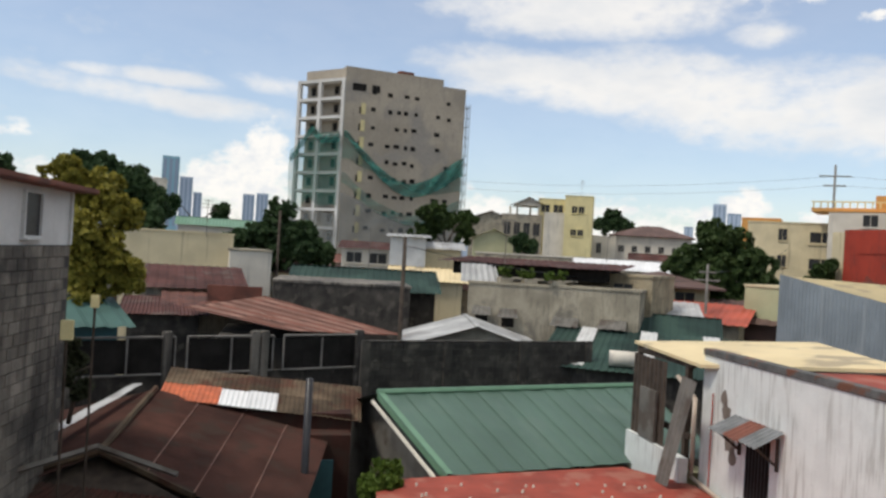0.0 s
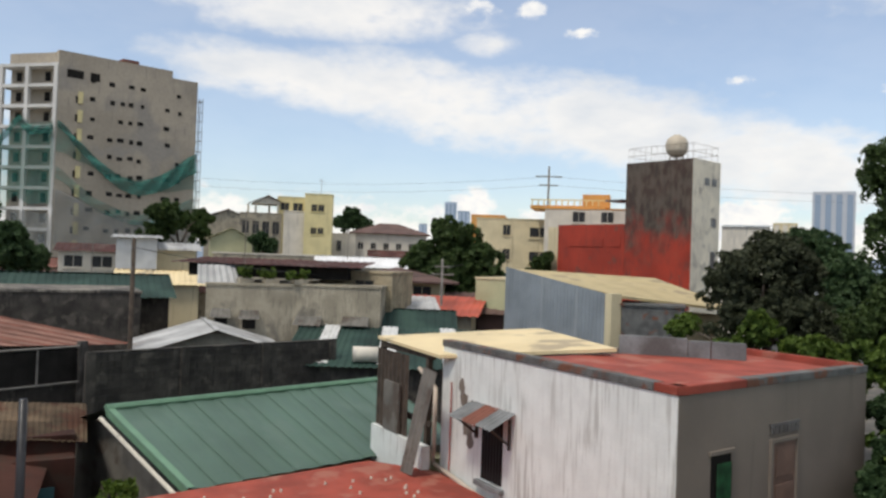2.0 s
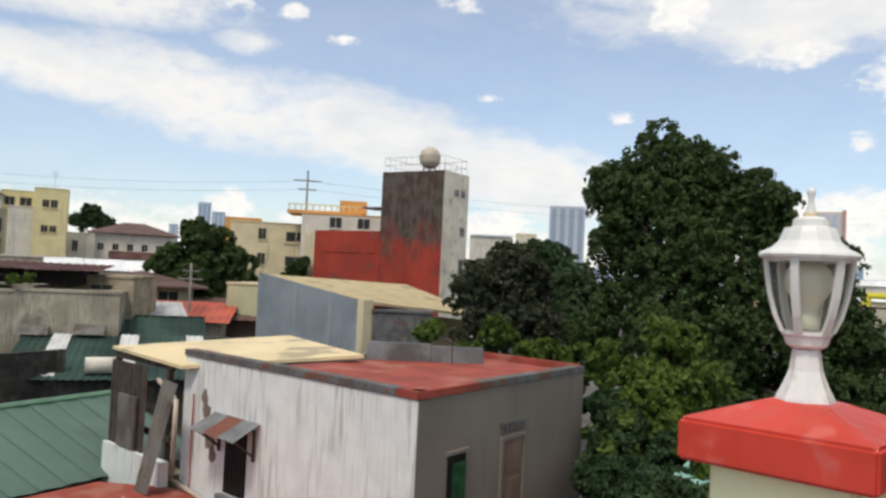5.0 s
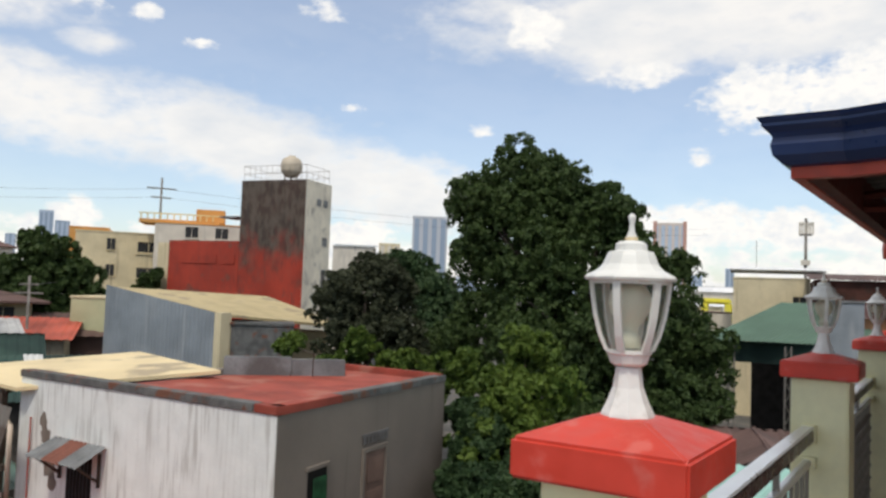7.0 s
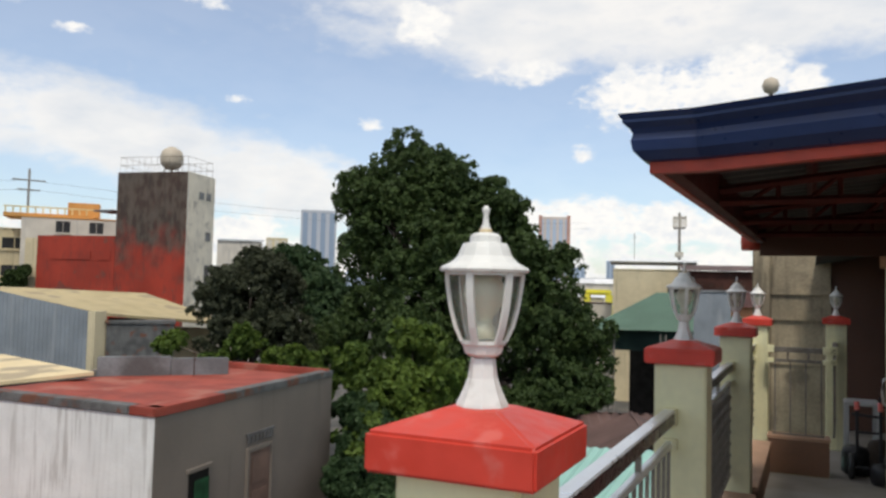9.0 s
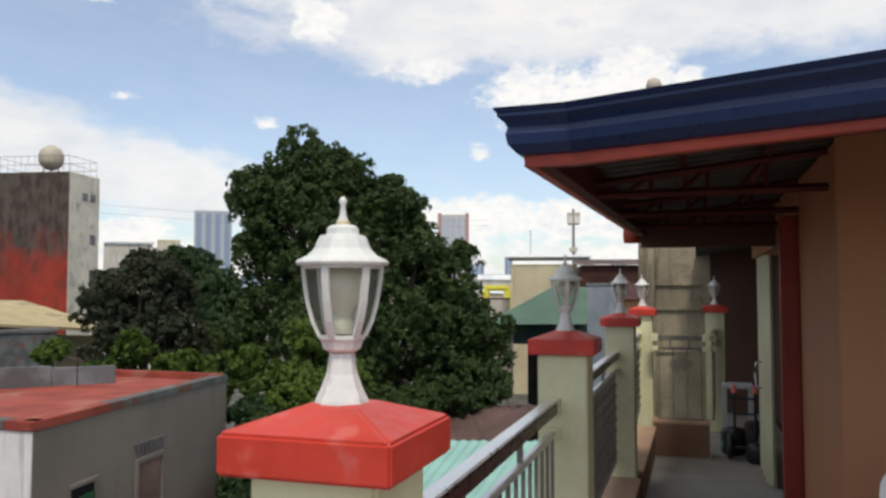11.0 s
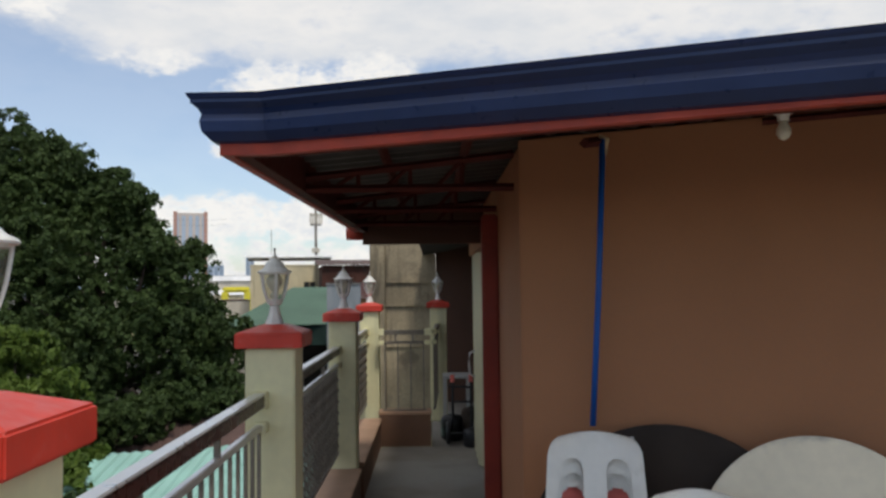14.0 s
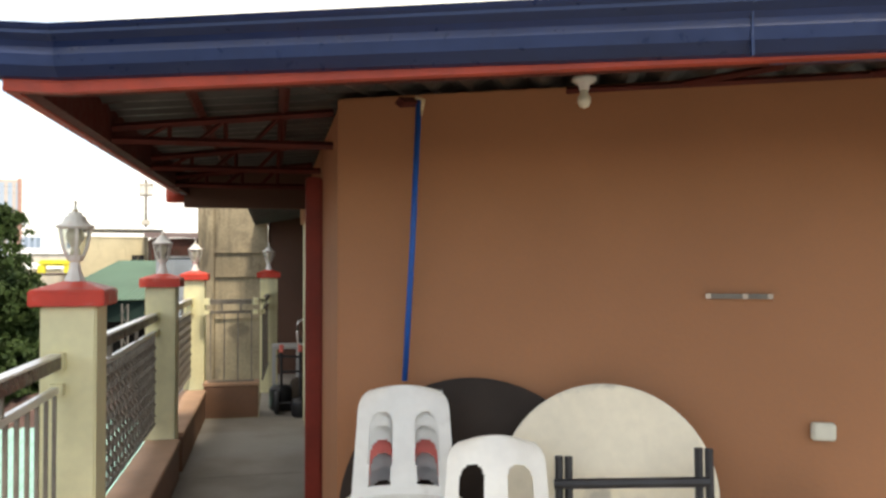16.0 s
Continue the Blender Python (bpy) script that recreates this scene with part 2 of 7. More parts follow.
def glass_mat(name, tint=(0.86, 0.87, 0.84), dust=0.14):
    """A thin dusty pane: clear, with a little gloss and dust."""
    m = bpy.data.materials.new(name)
    m.use_nodes = True
    nodes, links = m.node_tree.nodes, m.node_tree.links
    b = nodes["Principled BSDF"]
    b.inputs["Base Color"].default_value = (0.42, 0.42, 0.38, 1)
    b.inputs["Roughness"].default_value = 0.12
    clear = nodes.new("ShaderNodeBsdfTransparent")
    clear.inputs[0].default_value = (*tint, 1)
    noise = nodes.new("ShaderNodeTexNoise")
    noise.inputs["Scale"].default_value = 30.0
    amount = nodes.new("ShaderNodeMapRange")
    amount.inputs[3].default_value, amount.inputs[4].default_value = dust * 0.5, dust * 1.6
    links.new(noise.outputs[0], amount.inputs[0])
    ms = nodes.new("ShaderNodeMixShader")
    links.new(amount.outputs[0], ms.inputs[0])
    links.new(clear.outputs[0], ms.inputs[1])
    links.new(b.outputs[0], ms.inputs[2])
    links.new(ms.outputs[0], nodes["Material Output"].inputs[0])
    return m


M = dict(
    ground=surf("earth_and_asphalt", (0.09, 0.085, 0.075), 0.3, 0.3, 0.95, 0.3, patch=(0.16, 0.14, 0.11)),
    floor=surf("terrace_concrete", (0.25, 0.228, 0.20), 0.15, 2.0, 0.75, 0.2, patch=(0.30, 0.29, 0.27), patch_amt=0.3),
    brown=surf("brown_wall_paint", (0.40, 0.182, 0.088), 0.06, 1.2, 0.75, 0.05, patch=(0.36, 0.162, 0.078), patch_amt=0.4, fine=60),
    curb=surf("curb_paint", (0.22, 0.115, 0.07), 0.12, 2.0, 0.7, 0.1),
    curb_top=surf("curb_top_paint", (0.42, 0.26, 0.17), 0.12, 3.0, 0.7, 0.1),
    cream=surf("cream_post_paint", (0.74, 0.70, 0.43), 0.07, 2.5, 0.55, 0.05, streak=(0.50, 0.48, 0.30), streak_amt=0.25),
    red=surf("red_cap_paint", (0.56, 0.048, 0.028), 0.10, 6.0, 0.42, 0.06, patch=(0.58, 0.11, 0.085), patch_amt=0.2, patch_scale=12.0),
    lamp_white=surf("white_lamp_enamel", (0.72, 0.71, 0.66), 0.06, 14.0, 0.4, 0.05, patch=(0.62, 0.60, 0.54), patch_amt=0.2, patch_scale=20.0),
    lamp_brass=surf("worn_brass", (0.62, 0.50, 0.30), 0.2, 30.0, 0.45, 0.05),
    bulb=surf("bulb_frost", (0.85, 0.82, 0.66), 0.03, 8.0, 0.35, 0.0),
    # Dark reflection on the side of the stainless rail, put into its colour.
    rail_side=surf("rail_side_reflection", (0.045, 0.013, 0.011), 0.15, 4.0, 0.30, 0.02),
    pipe_red=surf("dark_red_pipe_paint", (0.27, 0.034, 0.020), 0.15, 3.0, 0.5, 0.05),
    steel=surf("stainless_rail", (0.74, 0.74, 0.74), 0.03, 3.0, 0.36, 0.0, metal=0.85),
    bar=surf("rail_bar_steel", (0.20, 0.175, 0.145), 0.15, 9.0, 0.45, 0.05, metal=0.35),
    gutter=surf("blue_gutter_paint", (0.011, 0.026, 0.085), 0.12, 3.0, 0.36, 0.04, patch=(0.028, 0.042, 0.095), patch_amt=0.3),
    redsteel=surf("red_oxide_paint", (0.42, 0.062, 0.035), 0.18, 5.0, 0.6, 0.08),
    # The red oxide paint again, with the shade under the eave in its colour.
    redsteel_shade=surf("red_oxide_paint_shade", (0.085, 0.018, 0.013), 0.2, 5.0, 0.75, 0.08, spec=0.25),
    # Galvanised underside, its colour darkened for the shade below the roof.
    under=surf("galvanised_sheet_shade", (0.075, 0.074, 0.070), 0.2, 4.0, 0.5, 0.05, metal=0.3),
    blue=surf("blue_pvc", (0.01, 0.10, 0.42), 0.06, 8.0, 0.4, 0.02),
    plastic=surf("white_plastic", (0.78, 0.77, 0.73), 0.05, 5.0, 0.38, 0.02, patch=(0.64, 0.62, 0.57), patch_amt=0.15, patch_scale=5.0),
    plastic_red=surf("red_plastic", (0.80, 0.20, 0.17), 0.06, 5.0, 0.4, 0.02),
    plastic_grey=surf("grey_plastic", (0.58, 0.59, 0.58), 0.06, 5.0, 0.45, 0.02),
    table=surf("ivory_table_top", (0.86, 0.775, 0.60), 0.06, 3.0, 0.5, 0.03, patch=(0.50, 0.46, 0.38), patch_amt=0.08, patch_scale=3.5),
    table_dark=surf("dark_table_top", (0.040, 0.029, 0.023), 0.15, 5.0, 0.6, 0.03, spec=0.2),
    black=surf("black_steel", (0.025, 0.025, 0.028), 0.2, 8.0, 0.42, 0.05),
    switch=surf("switch_plate", (0.66, 0.63, 0.52), 0.04, 8.0, 0.45, 0.0),
    door_cream=surf("cream_folding_door", (0.56, 0.53, 0.35), 0.06, 3.0, 0.5, 0.03),
    old_wall=surf("old_concrete_wall", (0.34, 0.28, 0.185), 0.25, 1.3, 0.9, 0.3, patch=(0.20, 0.165, 0.115), patch_amt=0.4, patch_scale=1.6, runs=((0.05, 0.042, 0.034), 0.5)),
    # Dark brown paint, further darkened for the shade in the passage.
    dark_brown=surf("dark_brown_shaded_paint", (0.11, 0.056, 0.038), 0.1, 1.5, 0.8, 0.1),
    white_wall=surf("whitewashed_wall", (0.72, 0.74, 0.705), 0.05, 2.5, 0.85, 0.2, runs=((0.30, 0.285, 0.245), 0.55), run_length=0.07),
    grey_wall=surf("bare_render_wall", (0.205, 0.172, 0.142), 0.10, 0.8, 0.9, 0.15, streak=(0.15, 0.125, 0.10), streak_amt=0.3),
    red_roof=surf("red_roof_coating", (0.30, 0.058, 0.036), 0.22, 1.6, 0.8, 0.2, patch=(0.36, 0.13, 0.09), patch_amt=0.45, patch_scale=1.4),
    coping=surf("bare_cement_coping", (0.20, 0.205, 0.205), 0.25, 2.0, 0.9, 0.2, patch=(0.11, 0.10, 0.095)),
    yellow_roof=surf("cream_yellow_roof", (0.70, 0.565, 0.33), 0.08, 0.9, 0.7, 0.1, patch=(0.36, 0.29, 0.19), patch_amt=0.10, patch_scale=0.7),
    green_roof=surf("green_longspan", (0.074, 0.132, 0.098), 0.12, 0.5, 0.5, 0.05, patch=(0.092, 0.15, 0.115), patch_amt=0.4, piece=0.03),
    green_edge=surf("pale_green_edge", (0.13, 0.25, 0.16), 0.1, 2.0, 0.5, 0.05),
    dk_green=surf("dark_green_roof", (0.026, 0.052, 0.044), 0.25, 0.6, 0.8, 0.1, patch=(0.04, 0.075, 0.06), piece=0.15, spec=0.2),
    hall_green=surf("hall_green_roof", (0.085, 0.150, 0.105), 0.12, 0.4, 0.7, 0.05),
    rust_pale=surf("pale_rusted_sheet", (0.23, 0.125, 0.095), 0.25, 1.0, 0.8, 0.2, patch=(0.14, 0.06, 0.04)),
    rust=surf("rusted_sheet", (0.060, 0.025, 0.018), 0.35, 1.0, 0.85, 0.25, patch=(0.05, 0.03, 0.022), patch_amt=0.5, patch_scale=1.6, piece=0.12, spec=0.2),
    rust_light=surf("mossy_rusted_sheet", (0.105, 0.075, 0.048), 0.4, 1.2, 0.9, 0.25, patch=(0.085, 0.036, 0.022), patch_amt=0.6, patch_scale=1.4, piece=0.35, spec=0.2),
    rust_red=surf("red_rusted_sheet", (0.165, 0.062, 0.042), 0.3, 1.2, 0.8, 0.2, patch=(0.09, 0.04, 0.03), patch_scale=1.0, piece=0.25),
    orange_sheet=surf("orange_sheet", (0.52, 0.13, 0.05), 0.2, 3.0, 0.6, 0.1),
    galv=surf("pale_galvanised_roof", (0.42, 0.42, 0.41), 0.2, 0.8, 0.6, 0.1, metal=0.15, patch=(0.27, 0.26, 0.25), patch_amt=0.4, piece=0.15),
    white_roof=surf("white_roof_sheet", (0.74, 0.74, 0.73), 0.08, 0.8, 0.55, 0.05, piece=0.08),
    maroon=surf("maroon_roof", (0.085, 0.034, 0.028), 0.3, 0.9, 0.8, 0.15, patch=(0.12, 0.085, 0.07), patch_amt=0.3, patch_scale=0.8, piece=0.2, spec=0.2),
    brown_roof=surf("brown_roof", (0.105, 0.062, 0.052), 0.2, 0.7, 0.75, 0.1, piece=0.15),
    red_sheet=surf("red_roof_sheet", (0.42, 0.085, 0.05), 0.2, 0.7, 0.6, 0.1, piece=0.15),
    teal_roof=surf("worn_teal_roof", (0.075, 0.16, 0.14), 0.15, 0.8, 0.7, 0.1, piece=0.3),
    mint=surf("mint_roof_sheet", (0.28, 0.50, 0.43), 0.08, 0.6, 0.5, 0.05, piece=0.06),
    black_wall=surf("blackened_wall", (0.058, 0.051, 0.043), 0.4, 1.4, 0.95, 0.4, patch=(0.115, 0.10, 0.082), patch_amt=0.4, patch_scale=2.4, piece=0.22, runs=((0.02, 0.018, 0.017), 0.5)),
    block=surf("weathered_block", (0.20, 0.18, 0.150), 0.3, 1.4, 0.95, 0.4, streak=(0.040, 0.037, 0.034), streak_amt=0.9, patch=(0.05, 0.046, 0.042), patch_amt=0.5, patch_scale=0.55, piece=0.25, runs=((0.022, 0.02, 0.019), 0.8), run_length=0.06),
    mortar=surf("sooty_mortar", (0.06, 0.056, 0.052), 0.25, 2.0, 0.95, 0.3),
    cladding=surf("white_cladding", (0.60, 0.60, 0.58), 0.10, 1.0, 0.7, 0.1, streak=(0.42, 0.41, 0.39), streak_amt=0.3),
    cream_wall=surf("cream_render", (0.62, 0.53, 0.34), 0.10, 0.7, 0.85, 0.15, streak=(0.33, 0.27, 0.18), streak_amt=0.35),
    pale_wall=surf("pale_render", (0.62, 0.57, 0.48), 0.10, 0.7, 0.85, 0.1, streak=(0.38, 0.36, 0.32), streak_amt=0.4),
    ygreen_wall=surf("yellow_green_render", (0.46, 0.45, 0.27), 0.10, 0.7, 0.85, 0.1),
    yellow_wall=surf("yellow_render", (0.66, 0.57, 0.30), 0.08, 0.7, 0.8, 0.1, streak=(0.45, 0.38, 0.2), streak_amt=0.25),
    orange_wall=surf("orange_render", (0.62, 0.31, 0.09), 0.10, 0.7, 0.8, 0.1),
    dirty_wall=surf("dirty_render", (0.40, 0.352, 0.262), 0.3, 0.7, 0.9, 0.2, patch=(0.16, 0.145, 0.12), patch_amt=0.5, patch_scale=0.7, runs=((0.09, 0.08, 0.066), 0.4), run_length=0.12),
    tan_roof=surf("faded_tan_roof", (0.46, 0.37, 0.20), 0.15, 0.8, 0.75, 0.1, patch=(0.30, 0.24, 0.15), patch_amt=0.3, patch_scale=0.8),
    gray_side=surf("grey_sheet_wall", (0.215, 0.24, 0.26), 0.15, 0.8, 0.7, 0.1, streak=(0.30, 0.32, 0.33), streak_amt=0.5),
    tower_wall=surf("sooted_red_tower_wall", (0.35, 0.042, 0.022), 0.2, 0.35, 0.9, 0.15, streak=(0.050, 0.045, 0.040), streak_amt=0.15, patch=(0.16, 0.075, 0.058), patch_amt=0.0, patch_scale=1.1, climb=(9.0, 14.0, (0.066, 0.065, 0.052)), runs=((0.045, 0.04, 0.036), 0.45)),
    red_wall=surf("red_sooty_wall", (0.35, 0.042, 0.022), 0.15, 0.5, 0.85, 0.15, streak=(0.20, 0.045, 0.032), streak_amt=0.35, patch=(0.17, 0.06, 0.045), patch_amt=0.15, patch_scale=0.9, runs=((0.06, 0.035, 0.03), 0.4)),
    concrete=surf("raw_concrete", (0.41, 0.352, 0.275), 0.15, 0.10, 0.9, 0.1, streak=(0.27, 0.24, 0.20), streak_amt=0.3, patch=(0.32, 0.29, 0.25), patch_amt=0.4, patch_scale=0.12, fine=2.0),
    concrete_lt=surf("pale_concrete_frame", (0.60, 0.58, 0.54), 0.08, 0.2, 0.85, 0.05, fine=3.0),
    net=surf("green_net", (0.035, 0.17, 0.135), 0.25, 0.3, 0.9, 0.0, fine=4.0),
    net_grey=surf("grey_net", (0.25, 0.27, 0.26), 0.15, 0.3, 0.9, 0.0, fine=4.0),
    # On solid openings and backs, near-black stands in for the unlit inside.
    dark=surf("dark_opening", (0.022, 0.020, 0.018), 0.25, 2.0, 0.9, 0.0, spec=0.1),
    pane=surf("dusky_window_glass", (0.030, 0.030, 0.030), 0.2, 0.5, 0.35, 0.0, spec=0.25),
    # Distance haze is mixed into the far, far_teal and far_dark colours.
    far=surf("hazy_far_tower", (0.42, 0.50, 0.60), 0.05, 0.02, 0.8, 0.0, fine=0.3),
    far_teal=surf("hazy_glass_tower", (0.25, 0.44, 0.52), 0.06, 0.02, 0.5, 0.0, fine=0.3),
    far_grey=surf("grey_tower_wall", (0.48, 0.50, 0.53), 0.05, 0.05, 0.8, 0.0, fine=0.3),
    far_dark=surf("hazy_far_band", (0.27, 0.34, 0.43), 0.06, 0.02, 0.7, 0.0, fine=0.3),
    far_peach=surf("peach_tower_wall", (0.62, 0.54, 0.48), 0.05, 0.05, 0.8, 0.0, fine=0.3),
    far_red=surf("red_tower_stripe", (0.50, 0.29, 0.23), 0.05, 0.05, 0.8, 0.0, fine=0.3),
    wood=surf("old_wood", (0.062, 0.046, 0.034), 0.3, 4.0, 0.9, 0.3),
    door_wood=surf("brown_door_wood", (0.20, 0.125, 0.095), 0.15, 3.0, 0.7, 0.1),
    green_door=surf("green_curtain", (0.014, 0.075, 0.030), 0.4, 4.0, 0.8, 0.1),
    teal=surf("teal_paint", (0.05, 0.13, 0.14), 0.2, 2.0, 0.8, 0.1),
    bark=surf("bark", (0.085, 0.065, 0.05), 0.3, 4.0, 0.95, 0.4),
    roof_coping=surf("stained_roof_coping", (0.115, 0.115, 0.11), 0.3, 3.0, 0.9, 0.2, patch=(0.17, 0.065, 0.035), patch_amt=0.3, patch_scale=2.5),
    old_sheet=surf("old_grey_sheet", (0.15, 0.14, 0.122), 0.2, 2.0, 0.8, 0.1, patch=(0.09, 0.07, 0.055), patch_scale=1.5),
    tower_side=surf("stained_cream_render", (0.80, 0.73, 0.58), 0.10, 0.7, 0.85, 0.15, patch=(0.52, 0.47, 0.38), patch_amt=0.3, patch_scale=1.0, runs=((0.26, 0.23, 0.19), 0.5)),
    tank=surf("cream_water_tank", (0.50, 0.43, 0.33), 0.1, 1.0, 0.6, 0.05),
    lamp_glass=glass_mat("lamp_glass"),
    pole=surf("concrete_pole", (0.20, 0.185, 0.165), 0.25, 2.0, 0.9, 0.2),
    pipe=surf("cream_pvc_pipe", (0.60, 0.50, 0.40), 0.08, 3.0, 0.5, 0.02),
    vehicle=surf("yellow_canopy", (0.75, 0.66, 0.06), 0.06, 1.0, 0.6, 0.0),
)
LEAF = dict(
    big=leaf_mat("mango_leaves", (0.026, 0.047, 0.015), (0.068, 0.105, 0.030)),
    bright=leaf_mat("young_leaves", (0.040, 0.075, 0.014), (0.12, 0.175, 0.030)),
    dull=leaf_mat("dusty_leaves", (0.026, 0.032, 0.018), (0.068, 0.076, 0.040)),
    gold=leaf_mat("yellowing_leaves", (0.115, 0.115, 0.018), (0.34, 0.29, 0.05)),
    mid=leaf_mat("mid_green_leaves", (0.020, 0.045, 0.018), (0.070, 0.115, 0.045)),
)


# ---- builders
def quad_box(bm, x0, x1, y0, y1, z0, z1, bevel=0.0, m=None):
    vs = [bm.verts.new((x, y, z)) for z in (z0, z1) for x, y in ((x0, y0), (x1, y0), (x1, y1), (x0, y1))]
    fs = [bm.faces.new([vs[i] for i in f]) for f in ((3, 2, 1, 0), (4, 5, 6, 7), (0, 1, 5, 4), (1, 2, 6, 5), (2, 3, 7, 6), (3, 0, 4, 7))]
    if bevel:
        es = list({e for f in fs for e in f.edges})
        got = bmesh.ops.bevel(bm, geom=es, offset=bevel, segments=2, affect="EDGES")
        vs = list({v for f in got["faces"] for v in f.verts} | {v for v in vs if v.is_valid})
    if m is not None:
        for v in vs:
            v.co = m @ v.co
    return vs


def plate(bm, pts, thick):
    """A flat slab: its upper outline, and the thickness downwards."""
    top = [bm.verts.new(p) for p in pts]
    low = [bm.verts.new(Vector(p) - Vector((0, 0, thick))) for p in pts]
    bm.faces.new(top), bm.faces.new(low[::-1])
    for k in range(len(pts)):
        j = (k + 1) % len(pts)
        bm.faces.new((top[k], low[k], low[j], top[j]))
    bmesh.ops.recalc_face_normals(bm, faces=bm.faces)


def part(name, bm, material, parent=None, label="", smooth=False):
    """Links a bmesh as one mesh object, under a thing or a part."""
    me = bpy.data.meshes.new(name)
    bm.normal_update()
    bm.to_mesh(me)
    bm.free()
    me.materials.append(M[material] if isinstance(material, str) else material)
    if smooth:
        for p in me.polygons:
            p.use_smooth = True
    ob = new(name, me)
    if parent is not None:
        ob.parent = parent
    if label:
        tagged(ob, label)
    return ob


def boxpart(name, mat, parent, x0, x1, y0, y1, z0, z1, bevel=0.0, label=""):
    bm = bmesh.new()
    quad_box(bm, x0, x1, y0, y1, z0, z1, bevel)
    return part(name, bm, mat, parent, label)


def thing(name, label, category, m=None, group="", kind=""):
    ob = new(name)
    ob.empty_display_size = 0.1
    if m is not None:
        ob.matrix_world = m
    return tagged(ob, label, category, group, kind)


def facing(lx, ly, rx, ry, z=0.0):
    """A frame whose x runs from the left end to the right end, and y away from the viewer."""
    return pose(lx, ly, z, 0, 0, math.degrees(math.atan2(ry - ly, rx - lx))), math.hypot(rx - lx, ry - ly)


def tube(bm, pts, r, n=8, r2=None, cap=True):
    """A round tube along points."""
    pts = [Vector(p) for p in pts]
    rings = []
    for i, p in enumerate(pts):
        d = (pts[min(i + 1, len(pts) - 1)] - pts[max(i - 1, 0)]).normalized()
        a = d.cross(Vector((0, 0, 1)) if abs(d.z) < 0.9 else Vector((1, 0, 0))).normalized()
        b = d.cross(a)
        rr = r if r2 is None else r + (r2 - r) * i / (len(pts) - 1)
        rings.append([bm.verts.new(p + rr * (math.cos(t) * a + math.sin(t) * b)) for t in [2 * math.pi * k / n for k in range(n)]])
    for ra, rb in zip(rings, rings[1:]):
        for k in range(n):
            bm.faces.new((ra[k], ra[(k + 1) % n], rb[(k + 1) % n], rb[k]))
    if cap:
        bm.faces.new(rings[0][::-1]), bm.faces.new(rings[-1])


def lathe(bm, prof, n=16, c=(0, 0), turn=0.0, caps=True):
    """A turned form from (radius, height) pairs."""
    rings = [[bm.verts.new((c[0] + r * math.cos(turn + 2 * math.pi * k / n), c[1] + r * math.sin(turn + 2 * math.pi * k / n), z)) for k in range(n)] for r, z in prof]
    for ra, rb in zip(rings, rings[1:]):
        for k in range(n):
            bm.faces.new((ra[k], ra[(k + 1) % n], rb[(k + 1) % n], rb[k]))
    if caps:
        bm.faces.new(rings[0][::-1]), bm.faces.new(rings[-1])


def sheet(bm, a, b, c, d, waves=5, amp=0.02, per=4, thick=0.0):
    """A corrugated sheet; a-b is the side along the waves' crossing, d-c the opposite one."""
    a, b, c, d = map(Vector, (a, b, c, d))
    nrm = (b - a).cross(d - a).normalized()
    n = max(1, waves * per)
    rows = []
    for p, q in ((a, b), (d, c)):
        rows.append([bm.verts.new(p.lerp(q, i / n) + nrm * amp * math.sin(2 * math.pi * waves * i / n)) for i in range(n + 1)])
    for i in range(n):
        bm.faces.new((rows[0][i], rows[0][i + 1], rows[1][i + 1], rows[1][i]))


def sheets(parent, name, mat, a, b, c, d, nx, ny, waves=4, amp=0.025, per=3, gap=0.03, jitter=0.02, mats=None):
    """A roof slope of overlapping sheets, each an object of its own."""
    a, b, c, d = map(Vector, (a, b, c, d))
    nrm = (b - a).cross(d - a).normalized()
    if nrm.z < 0:
        nrm = -nrm

    def at(u, v):
        return a.lerp(b, u).lerp(d.lerp(c, u), v)
    for j in range(ny):
        for i in range(nx):
            u0, u1 = i / nx, (i + 1) / nx + gap / nx
            v0, v1 = max(0, j / ny - 0.04 / ny), (j + 1) / ny + 0.04 / ny
            lift = nrm * (min(0.015, 0.7 * jitter) * ((i + j) % 2) + random.uniform(0, jitter))
            bm = bmesh.new()
            sheet(bm, at(u0, v0) + lift, at(u1, v0) + lift, at(u1, v1) + lift * 0.5, at(u0, v1) + lift * 0.5, waves, amp, per)
            part(name, bm, (mats or {}).get((i, j), mat), parent)


def window(parent, u0, u1, z0, z1, y=0.0, frame_mat="pale_wall", pane_mat="pane", bars=1, sill=True, side=False, depth=0.06):
    """A window in a wall plane y (or x, with side): frame, panes and sill."""
    ob = new("window")
    ob.parent = parent
    if side:
        ob.matrix_local = pose(y, 0, 0, 0, 0, 90)
    else:
        ob.matrix_local = pose(0, y, 0)
    t = max(0.04, 0.06 * (u1 - u0))
    bm = bmesh.new()
    for x0, x1, a, b in ((u0 - t, u0, z0 - t, z1 + t), (u1, u1 + t, z0 - t, z1 + t), (u0, u1, z1, z1 + t), (u0, u1, z0 - t, z0)):
        quad_box(bm, x0, x1, -depth, 0.02, a, b)
    for k in range(bars):
        x = u0 + (u1 - u0) * (k + 1) / (bars + 1)
        quad_box(bm, x - t * 0.3, x + t * 0.3, -depth * 0.6, 0.02, z0, z1)
    part("frame", bm, frame_mat, ob)
    boxpart("pane", pane_mat, ob, u0, u1, -0.015, 0.02, z0, z1)
    if sill:
        boxpart("sill", frame_mat, ob, u0 - t * 1.5, u1 + t * 1.5, -depth * 2, 0.0, z0 - t * 1.8, z0 - t)
    return ob


